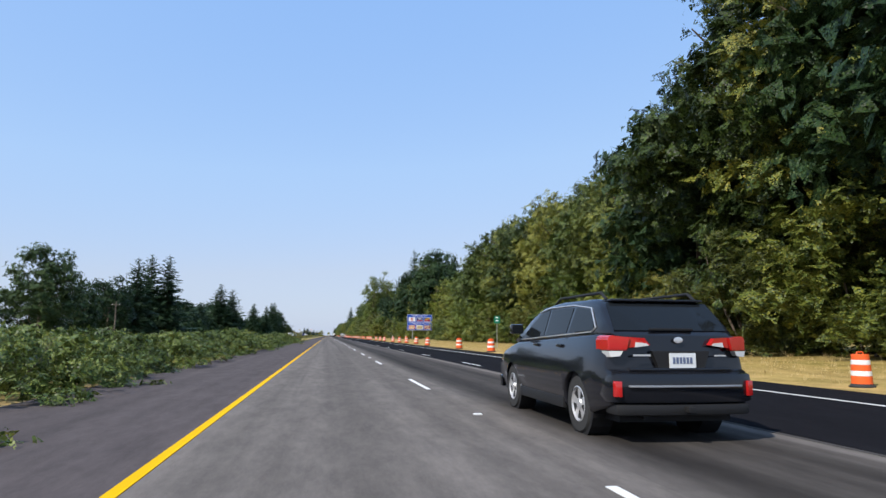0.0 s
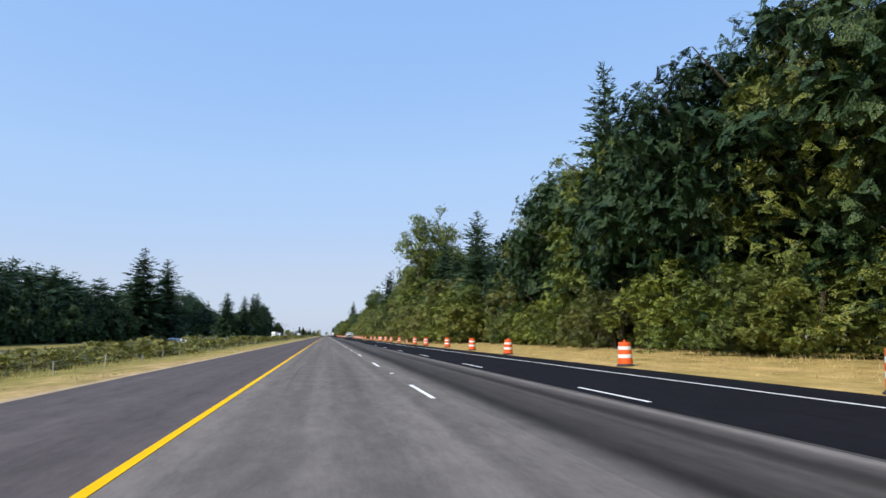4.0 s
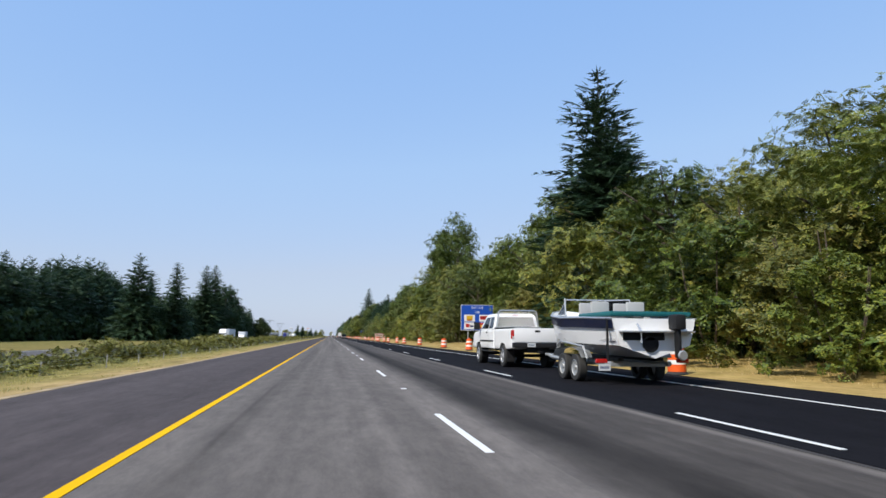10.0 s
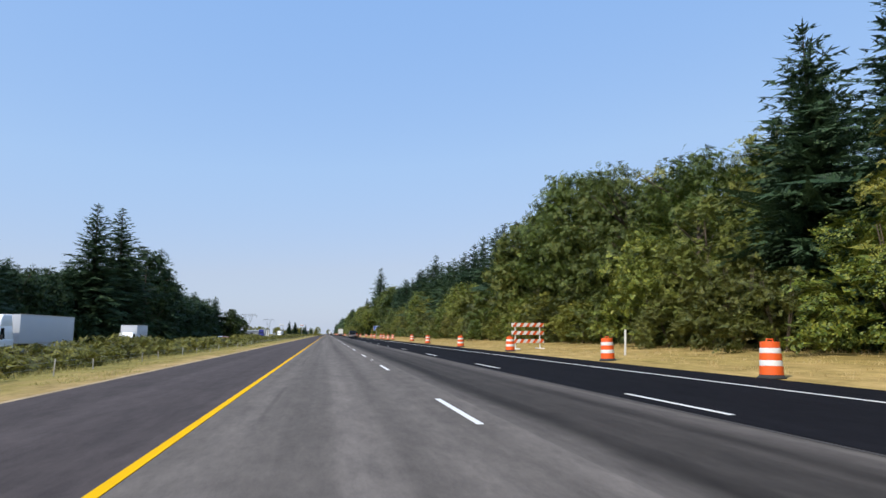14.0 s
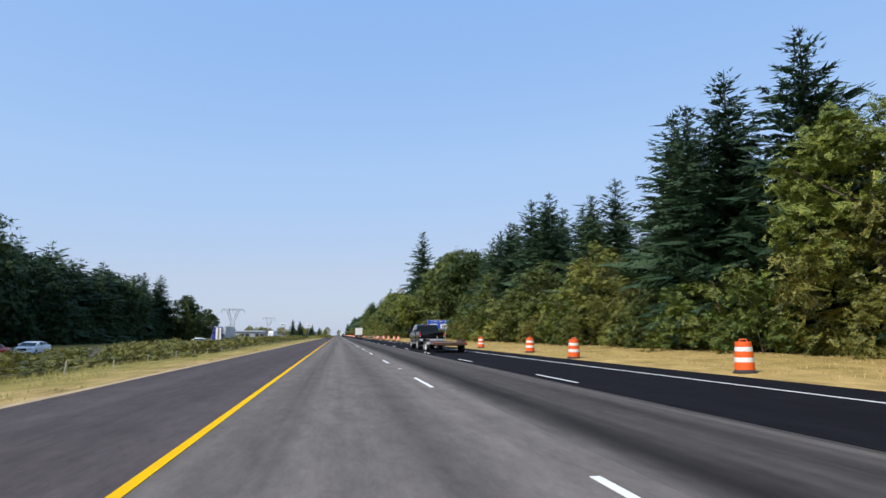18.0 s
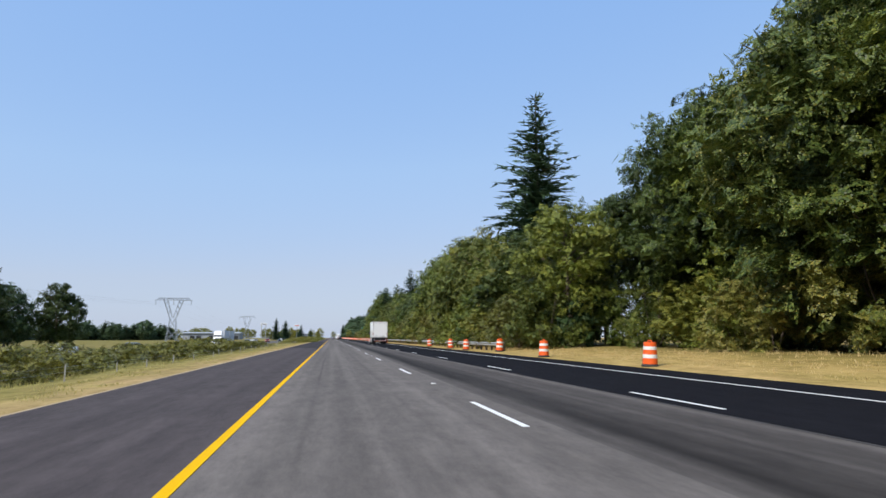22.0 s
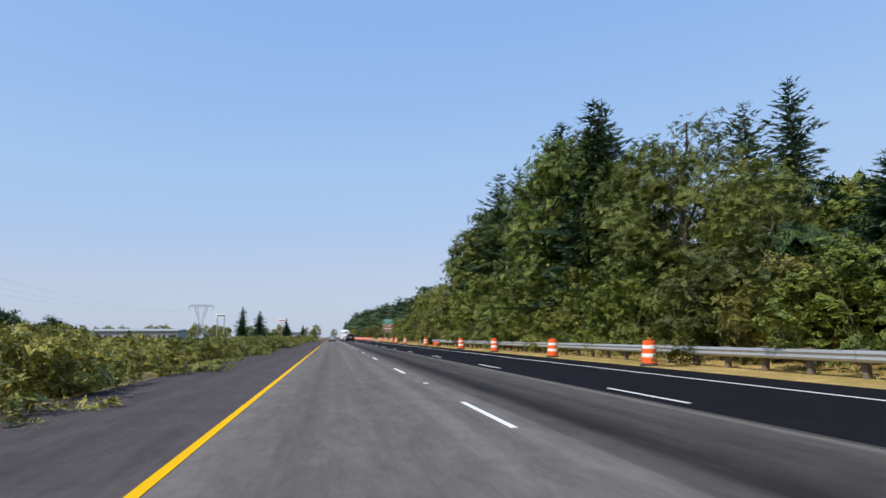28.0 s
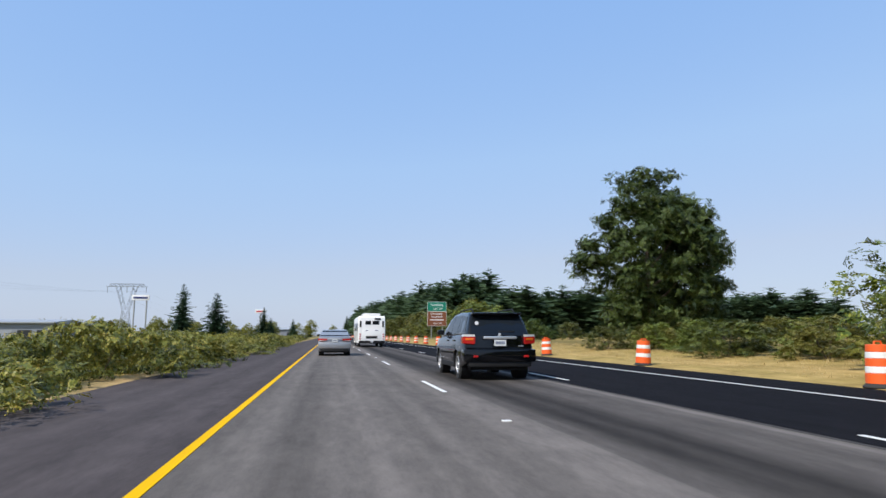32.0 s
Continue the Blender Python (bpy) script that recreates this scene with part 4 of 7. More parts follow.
def pickup(at, paint_m, L, label, wb, rack=False, cab_len=2.35, lift=0.0, steps=True, name="pickup_truck"):
    """A long-bed pickup: cab in front, open box behind."""
    W, rw = 2.02, 0.42
    a0, a1 = 1.25, 1.25 + wb
    bed = L - 1.35 - cab_len - 0.25
    z = lift
    c0 = bed + 0.10
    cowl = L - 1.30
    t = thing(name, label, "pickup truck")
    hw = W / 2

    def wide(y, zz):
        return hw - 0.03 - 0.05 * max(0, (0.7 - zz) / 0.3)

    def cabw(y, zz):
        return hw - 0.05 - (zz - 1.25 - z) * 0.22
    zb = 0.52 + z
    bed_low = [(0.02, zb + 0.06), (0.0, zb + 0.14), (0.0, 1.30 + z), (bed, 1.30 + z), (bed, zb)] + arch(a0, rw, rw + 0.10, zb)
    part("bed", shell(bed_low, wide, 0.05), paint_m, t, "long open cargo bed")
    part("bed_floor", box(-hw + 0.16, hw - 0.16, 0.10, bed - 0.06, 1.294 + z, 1.306 + z), M_TRIM, t)
    for s in (-1, 1):
        part("bed_rail", box(*sorted((s * (hw - 0.17), s * (hw - 0.03))), 0.02, bed, 1.30 + z, 1.345 + z, 0.015), M_TRIM if rack else paint_m, t)
    part("tailgate", box(-hw + 0.12, hw - 0.12, -0.025, 0.03, 0.80 + z, 1.31 + z, 0.015), paint_m, t)
    part("tailgate_handle", box(-0.10, 0.10, -0.034, -0.02, 1.16 + z, 1.23 + z, 0.01), M_TRIM, t)
    low = [(c0, zb), (c0, 1.27 + z), (cowl, 1.27 + z), (L - 0.35, 1.20 + z), (L - 0.05, 1.08 + z), (L, 0.80 + z), (L - 0.05, 0.50 + z), (a1 + rw + 0.2, zb)] + arch(a1, rw, rw + 0.10, zb)
    part("cab_body", shell(low, wide, 0.06), paint_m, t)
    top = 1.93 + z
    cabin = [(c0 + 0.02, 1.26 + z), (c0 + 0.14, top - 0.10), (c0 + 0.30, top), (cowl - 0.95, top), (cowl - 0.70, top - 0.06), (cowl + 0.05, 1.26 + z)]
    part("cab", shell(cabin, cabw, 0.06), paint_m, t)
    mid = c0 + cab_len * 0.45
    zl, zh = 1.33 + z, top - 0.13
    for s in (-1, 1):
        part("side_window", side_panel([(c0 + 0.26, zl), (c0 + 0.32, zh), (mid - 0.12, zh), (mid - 0.10, zl)], cabw, s), M_GLASS, t)
        part("side_window", side_panel([(mid + 0.0, zl), (mid - 0.02, zh), (cowl - 0.86, zh), (cowl - 0.26, zl)], cabw, s), M_GLASS, t)
        for ly in (mid - 0.06, cowl - 0.08, c0 + 0.2):
            part("door_seam", side_panel([(ly, zb + 0.1), (ly + 0.012, zb + 0.1), (ly + 0.012, zl - 0.05), (ly, zl - 0.05)], wide, s, 0.002, 0.006), M_TRIM, t)
        part("door_handle", box(*sorted((s * (hw - 0.03), s * hw)), mid + 0.04, mid + 0.18, 1.14 + z, 1.20 + z, 0.01), M_TRIM, t)
        part("side_trim", box(*sorted((s * (hw - 0.035), s * (hw - 0.012))), c0 + 0.1, cowl - 0.1, 0.80 + z, 0.86 + z, 0.006), M_TRIM, t)
        if steps:
            part("side_step", box(*sorted((s * (hw - 0.22), s * (hw - 0.02))), c0 + 0.05, cowl - 0.25, 0.42 + z * 0.7, 0.48 + z * 0.7, 0.02), M_TRIM if rack else M_CHROME, t)
        part("mirror", box(*sorted((s * (hw + 0.02), s * (hw + 0.27))), cowl - 0.28, cowl - 0.16, 1.30 + z, 1.62 + z, 0.03), M_TRIM, t)
        part("mirror_arm", tube([(s * (hw - 0.06), cowl - 0.20, 1.36 + z), (s * (hw + 0.10), cowl - 0.22, 1.38 + z)], 0.02, 5), M_TRIM, t)
        p = part("tail_light", box(*sorted((s * (hw - 0.14), s * (hw - 0.022))), -0.02, 0.10, 0.92 + z, 1.24 + z, 0.02), M_TAIL, t)
        part("lens", box(*sorted((s * (hw - 0.12), s * (hw - 0.05))), -0.026, 0.0, 0.93 + z, 1.01 + z, 0.006), M_CLEAR, p)
        for a in (a0, a1):
            part("wheel_well", lathe([(rw + 0.09, s * (hw - 0.36)), (rw + 0.09, s * (hw - 0.075))], "x", 20, None, (0, a, rw + 0.02 + z * 0.3)), M_TRIM, t)
            wheel(t, s * (hw - 0.16), a, rw, 0.28, 6, M_ALLOY)
        part("mud_flap", box(*sorted((s * (hw - 0.34), s * (hw - 0.06))), a0 - rw - 0.14, a0 - rw - 0.12, 0.22, 0.62 + z), M_TRIM, t)
        part("headlight", box(*sorted((s * 0.55, s * 0.92)), L - 0.14, L + 0.0, 0.86 + z, 1.04 + z, 0.02), M_CLEAR, t)
    part("rear_window", cross_pane((c0 + 0.035, 1.36 + z), (c0 + 0.13, top - 0.14), cabw(0, 1.36 + z) - 0.14, cabw(0, top) - 0.10), M_GLASS, t)
    part("windscreen", cross_pane((cowl + 0.0, 1.31 + z), (cowl - 0.66, top - 0.10), cabw(0, 1.36 + z) - 0.12, cabw(0, top) - 0.08), M_GLASS, t)
    part("brake_light", box(-0.12, 0.12, c0 + 0.14, c0 + 0.19, top - 0.075, top - 0.045, 0.006), M_TAIL, t)
    part("rear_bumper", box(-hw + 0.03, hw - 0.03, -0.22, -0.03, 0.60 + z, 0.78 + z, 0.03), M_TRIM if rack else M_CHROME, t)
    part("grille", box(-0.52, 0.52, L - 0.04, L + 0.03, 0.80 + z, 1.06 + z, 0.02), M_CHROME, t)
    part("front_bumper", box(-hw + 0.02, hw - 0.02, L - 0.1, L + 0.10, 0.52 + z, 0.74 + z, 0.04), M_CHROME, t)
    part("chassis", box(-0.42, 0.42, -0.1, L - 0.4, 0.42 + z, 0.60 + z), M_TRIM, t)
    part("axle", tube([(-hw + 0.2, a0, rw), (hw - 0.2, a0, rw)], 0.06, 8), M_TRIM, t)
    part("axle", tube([(-hw + 0.2, a1, rw), (hw - 0.2, a1, rw)], 0.06, 8), M_TRIM, t)
    part("hitch", box(-0.05, 0.05, -0.42, 0.0, 0.46 + z * 0.6, 0.53 + z * 0.6, 0.01), M_TRIM, t)
    plate_at(t, -0.30, -0.225, 0.63 + z, 0.3, 0.14)
    if rack:
        y = c0 - 0.10
        bar = [(-0.88, y, 1.34 + z), (-0.80, y, 1.98 + z), (-0.70, y, 2.05 + z), (0.70, y, 2.05 + z), (0.80, y, 1.98 + z), (0.88, y, 1.34 + z)]
        rk = part("headache_rack", tube(bar, 0.032, 8), M_ALU, t, "aluminium rack with mesh behind the cab")
        part("rack_base", box(-0.95, 0.95, y - 0.1, y + 0.06, 1.34 + z, 1.40 + z, 0.01), M_ALU, rk)
        bm = bmesh.new()
        for i in range(-9, 19):
            for sgn in (1, -1):
                pts = []
                for f in (0, 1):
                    xx = (-0.78 + 0.11 * i) + (0.60 * f if sgn > 0 else 0.60 * (1 - f))
                    pts.append((xx, y, 1.40 + z + 0.60 * f))
                (xa, _, za), (xb, _, zb2) = pts
                lo, hi = max(min(xa, xb), -0.78), min(max(xa, xb), 0.78)
                if hi - lo > 0.02:
                    g = (zb2 - za) / (xb - xa)
                    tube([(lo, y, za + g * (lo - xa)), (hi, y, za + g * (hi - xa))], 0.007, 4, bm)
        part("mesh", bm, M_ALU, rk)
    t.matrix_basis = at
    return t


def boat_trailer(at):
    t = thing("boat_trailer", "galvanised tandem-axle boat trailer hitched to the white pickup", "trailer")
    for s in (-1, 1):
        part("frame_rail", tube([(s * 0.75, 0.2, 0.50), (s * 0.78, 3.6, 0.50), (s * 0.35, 5.6, 0.50), (0, 6.9, 0.52)], 0.055, 6), M_GALV, t)
        for y in (1.55, 2.45):
            wheel(t, s * 1.08, y, 0.35, 0.22, 5, M_GALV, steel=True)
        fl = [(0.95, 0.62), (1.15, 0.80), (1.7, 0.88), (2.3, 0.88), (2.85, 0.80), (3.05, 0.62)]
        bm = bmesh.new()
        a = [[bm.verts.new((s * x, y, z)) for y, z in fl] for x in (0.94, 1.24)]
        for i in range(len(fl) - 1):
            bm.faces.new((a[0][i], a[0][i + 1], a[1][i + 1], a[1][i]))
        bmesh.ops.solidify(bm, geom=bm.faces[:], thickness=0.02)
        part("mudguard", bm, M_GALV, t)
        part("guide_rail", tube([(s * 1.22, 0.6, 0.60), (s * 1.24, 0.8, 0.90), (s * 1.24, 2.4, 1.02), (s * 1.22, 2.7, 0.90)], 0.03, 6), M_GALV, t)
        part("tail_light", box(*sorted((s * 0.92, s * 1.20)), 0.10, 0.20, 0.52, 0.62, 0.01), M_TAIL, t)
        part("bunk", box(*sorted((s * 0.40, s * 0.55)), 0.3, 4.6, 0.56, 0.64, 0.01), M_TRIM, t)
    for y in (0.4, 1.55, 2.45, 3.6):
        part("crossbar", box(-0.85, 0.85, y - 0.04, y + 0.04, 0.42, 0.50), M_GALV, t)
    part("winch_post", box(-0.05, 0.05, 5.9, 6.0, 0.5, 1.15, 0.01), M_GALV, t)
    part("coupler", box(-0.06, 0.06, 6.85, 7.15, 0.50, 0.58, 0.02), M_GALV, t)
    plate_at(t, -1.0, 0.10, 0.34, 0.3, 0.15)
    t.matrix_basis = at
    return t


def boat(at):
    """An open aluminium fishing boat with windscreen, seats and outboard."""
    t = thing("motor_boat", "white aluminium fishing boat with navy stripe and outboard on a trailer", "boat")
    L = 6.2
    st = ((0.0, 1.05, 0.92, 0.0), (1.5, 1.12, 0.98, 0.0), (3.2, 1.12, 1.02, 0.02), (4.6, 0.88, 1.12, 0.14), (5.6, 0.48, 1.24, 0.42), (6.2, 0.05, 1.32, 0.80))

    def ring(y, w, top, keel):
        ch = keel + (top - keel) * 0.32
        return [(-w, y, top), (-w * 0.97, y, top * 0.72 + ch * 0.28), (-w * 0.84, y, ch), (0, y, keel), (w * 0.84, y, ch), (w * 0.97, y, top * 0.72 + ch * 0.28), (w, y, top)]
    bm = bmesh.new()
    rings = [[bm.verts.new(p) for p in ring(*s)] for s in st]
    for a, b in zip(rings, rings[1:]):
        for i in range(6):
            bm.faces.new((a[i], a[i + 1], b[i + 1], b[i]))
    bm.faces.new(rings[0])
    bmesh.ops.recalc_face_normals(bm, faces=bm.faces)
    bmesh.ops.solidify(bm, geom=bm.faces[:], thickness=0.03)
    hull = part("hull", bm, P_WHITE, t)
    for s in (-1, 1):
        bm = bmesh.new()
        a, b = [], []
        for y, w, top, keel in st:
            ch = keel + (top - keel) * 0.32
            a.append(bm.verts.new((s * (w + 0.012), y, top - 0.02)))
            b.append(bm.verts.new((s * (w * 0.975 + 0.012), y, (top * 0.62 + ch * 0.38))))
        for i in range(len(st) - 1):
            bm.faces.new((a[i], a[i + 1], b[i + 1], b[i]))
        bmesh.ops.solidify(bm, geom=bm.faces[:], thickness=0.006)
        part("stripe", bm, M_BOATBLUE, hull, "navy blue hull stripe")
        part("gunwale", tube([(s * (w + 0.015), y, top) for y, w, top, k in st], 0.03, 6), M_ALU, t)
    part("deck", box(-0.95, 0.95, 0.1, 3.4, 0.40, 0.46), M_SEAT, t)
    part("foredeck", prism([(-0.85, 4.5), (0.85, 4.5), (0.45, 5.55), (0.0, 6.1), (-0.45, 5.55)], 1.08, 1.14, "z"), P_WHITE, t)
    for s in (-1, 1):
        ws = part("windscreen_frame", tube([(s * 1.0, 3.1, 1.06), (s * 0.98, 3.2, 1.55), (s * 0.62, 4.05, 1.58), (s * 0.78, 4.35, 1.12), (s * 1.0, 3.1, 1.06)], 0.024, 6), M_ALU, t)
        bm = bmesh.new()
        bm.faces.new([bm.verts.new(p) for p in ((s * 0.99, 3.12, 1.10), (s * 0.975, 3.2, 1.53), (s * 0.63, 4.03, 1.56), (s * 0.77, 4.33, 1.14))])
        bmesh.ops.solidify(bm, geom=bm.faces[:], thickness=0.006)
        part("pane", bm, M_GLASS, ws)
        for y in (2.2, 3.0):
            sx = s * 0.5
            seat = part("seat", box(sx - 0.25, sx + 0.25, y - 0.25, y + 0.22, 0.78, 0.94, 0.05), M_SEAT, t)
            part("seat_back", box(sx - 0.25, sx + 0.25, y - 0.32, y - 0.22, 0.90, 1.42, 0.04), M_SEAT, seat)
            part("pedestal", tube([(sx, y, 0.44), (sx, y, 0.8)], 0.05, 8), M_ALU, seat)
    part("windscreen_frame", tube([(-0.62, 4.05, 1.58), (0.62, 4.05, 1.58)], 0.024, 6), M_ALU, t)
    part("cover", box(-1.04, 1.04, 0.12, 2.1, 0.98, 1.10, 0.05), P_GREEN, t, "folded teal canvas cover")
    m = part("outboard_motor", box(0.30, 0.58, -0.44, -0.06, 0.66, 1.02, 0.08), M_TRIM, t, "black outboard engine")
    part("leg", box(0.39, 0.49, -0.34, -0.16, 0.02, 0.70, 0.03), M_TRIM, m)
    part("propeller", lathe([(0.10, -0.46), (0.12, -0.42), (0.04, -0.40)], "y", 12, None, (0.45, 0, 0.08)), M_ALU, m)
    for u in (-0.45, 0.45):
        part("transom_ladder", tube([(u, -0.02, 0.80), (u, -0.22, 0.62), (u, -0.22, 0.36)], 0.03, 6), M_ALU, t)
    part("engine_port", lathe([(0.20, -0.005), (0.20, -0.04), (0.15, -0.045), (0.15, -0.02), (0.05, -0.02)], "y", 18, None, (-0.12, 0, 0.34)), M_TRIM, t, "black round jet port in the transom")
    part("transom_panel", box(-0.80, 0.24, -0.02, -0.004, 0.42, 0.60, 0.005), M_TRIM, t)
    part("swim_platform", box(-0.9, 0.9, -0.24, 0.0, 0.60, 0.64, 0.01), M_ALU, t)
    part("strap", box(-1.10, -1.06, 0.2, 0.25, -0.05, 0.95), M_TRIM, t)
    t.matrix_basis = at
    return t


def flatbed(at):
    t = thing("flatbed_trailer", "low rusty-brown flatbed trailer with worn wooden deck", "trailer")
    D = 5.3
    for i in range(9):
        x = -0.88 + 0.22 * i
        part("plank", box(x - 0.105, x + 0.105, 0.05, D, 0.60, 0.64), M_DECK, t)
    for s in (-1, 1):
        part("side_rail", box(*sorted((s * 1.0, s * 1.08)), 0, D, 0.50, 0.66, 0.01), M_RUST, t)
        for y in (2.25, 3.15):
            wheel(t, s * 1.20, y, 0.36, 0.22, 5, P_WHITE if y < 3 else M_GALV, steel=True)
        prof = [(1.72, 0.50), (1.88, 0.80), (2.1, 0.86), (3.35, 0.86), (3.6, 0.78), (3.75, 0.50)]
        bm = bmesh.new()
        a = [[bm.verts.new((s * x, y, z)) for y, z in prof] for x in (1.08, 1.34)]
        for i in range(len(prof) - 1):
            bm.faces.new((a[0][i], a[0][i + 1], a[1][i + 1], a[1][i]))
        bmesh.ops.solidify(bm, geom=bm.faces[:], thickness=0.02)
        part("mudguard", bm, M_RUST, t)
        part("mudguard_side", prism([(1.72, 0.64), (1.88, 0.82), (3.6, 0.82), (3.75, 0.64)], *sorted((s * 1.06, s * 1.08)), "x"), M_RUST, t)
        part("tongue", tube([(s * 0.9, D, 0.55), (0, D + 1.5, 0.55)], 0.06, 6), M_RUST, t)
    part("tail_beam", box(-1.08, 1.08, -0.06, 0.05, 0.48, 0.66, 0.01), M_RUST, t)
    part("front_beam", box(-1.08, 1.08, D, D + 0.08, 0.48, 0.70, 0.01), M_RUST, t)
    for s in (-1, 1):
        part("tail_light", box(*sorted((s * 0.86, s * 1.0)), -0.068, -0.06, 0.55, 0.61), M_TAIL, t)
        part("marker_strip", box(*sorted((s * 1.081, s * 1.088)), 0.5, 1.3, 0.55, 0.60), M_TAIL, t)
    part("coupler", box(-0.06, 0.06, D + 1.4, D + 1.75, 0.52, 0.60, 0.02), M_TRIM, t)
    part("jack", tube([(0.12, D + 1.2, 0.3), (0.12, D + 1.2, 1.05)], 0.04, 8), M_GALV, t)
    part("subframe", box(-0.8, 0.8, 0.2, D - 0.1, 0.44, 0.56), M_TRIM, t)
    plate_at(t, -1.19, 1.72, 0.52, 0.3, 0.15)
    t.matrix_basis = at
    return t


def truck_cab(t, y0, w, paint_m, hood=1.5, high=2.55, sleeper=0.0, fairing=0.0):
    """A conventional cab: sleeper, doors, hood; y0 is its back wall."""
    hw = w / 2

    def wide(y, z):
        return hw - 0.02 - 0.05 * max(0, (0.9 - z)) - (0.10 * max(0, y - (y0 + 1.6 + sleeper)))

    def cabw(y, z):
        return hw - 0.06 - max(0, z - 1.6) * 0.10
    d = y0 + sleeper
    low = [(y0, 0.75), (y0, 1.62), (d + 1.55, 1.62), (d + 1.7, 1.55), (d + 1.6 + hood, 1.38), (d + 1.75 + hood, 1.15), (d + 1.78 + hood, 0.62), (d + 1.60 + hood, 0.55)] + arch(d + 1.05 + hood * 0.45, 0.5, 0.62, 0.62) + [(d + 0.7, 0.60), (d + 0.6, 0.75)]
    part("cab_body", shell(low, wide, 0.10), paint_m, t)
    top = high
    part("cab", shell([(y0, 1.60), (y0 + 0.05, top), (d + 0.75, top), (d + 1.05, top - 0.12), (d + 1.62, 1.60)], cabw, 0.08), paint_m, t)
    if fairing:
        part("roof_fairing", shell([(y0, top - 0.05), (y0 + 0.05, top + fairing), (d + 0.25, top + fairing), (d + 0.75, top + fairing * 0.6), (d + 1.15, top - 0.12)], cabw, 0.10), paint_m, t)
    for s in (-1, 1):
        part("side_window", side_panel([(d + 0.30, 1.68), (d + 0.30, top - 0.22), (d + 0.85, top - 0.22), (d + 1.40, 1.70)], cabw, s, 0.008, 0.02), M_GLASS, t)
        part("mirror", box(*sorted((s * (hw + 0.08), s * (hw + 0.28))), d + 1.35, d + 1.45, 1.60, 2.05, 0.03), M_TRIM, t)
        part("mirror_arm", tube([(s * (hw - 0.08), d + 1.3, 1.7), (s * (hw + 0.15), d + 1.4, 1.72)], 0.02, 5), M_TRIM, t)
        part("headlight", box(*sorted((s * 0.62, s * 0.95)), d + 1.66 + hood, d + 1.79 + hood, 0.86, 1.10, 0.03), M_CLEAR, t)
        part("marker_light", box(*sorted((s * (hw - 0.12), s * (hw - 0.05))), d + 1.5 + hood, d + 1.62 + hood, 1.0, 1.12, 0.01), M_AMBER, t)
        wheel(t, s * (hw - 0.15), d + 1.05 + hood * 0.45, 0.5, 0.28, 5, P_WHITE, steel=True)
        part("fuel_tank", lathe([(0.28, y0 - 0.2), (0.30, y0 - 0.16), (0.30, y0 + 0.82), (0.28, y0 + 0.86)], "y", 16, None, (s * (hw - 0.34), 0, 0.66)), M_ALU, t)
    part("windscreen", cross_pane((d + 1.56, 1.66), (d + 1.08, top - 0.18), hw - 0.16, hw - 0.2), M_GLASS, t)
    part("grille", box(-0.5, 0.5, d + 1.74 + hood, d + 1.80 + hood, 0.72, 1.14, 0.02), M_TRIM, t)
    part("front_bumper", box(-hw + 0.02, hw - 0.02, d + 1.66 + hood, d + 1.90 + hood, 0.36, 0.62, 0.05), M_CHROME, t)
    return d + 1.9 + hood


def cargo_box(t, y0, y1, w, z0, z1, m, trims=True, name="cargo_box"):
    hw = w / 2
    b = part(name, box(-hw, hw, y0, y1, z0, z1, 0.02), m, t)
    if trims:
        for z in (z0 - 0.02, z1 - 0.03):
            for s in (-1, 1):
                part("edge_rail", box(*sorted((s * (hw - 0.01), s * (hw + 0.02))), y0 - 0.01, y1 + 0.01, z, z + 0.09), M_ALU, b)
        for s in (-1, 1):
            part("corner_post", box(*sorted((s * (hw - 0.07), s * (hw + 0.022))), y0 - 0.03, y0 + 0.06, z0, z1 + 0.01), M_ALU if m is not P_WHITE else P_WHITE, b)
    return b


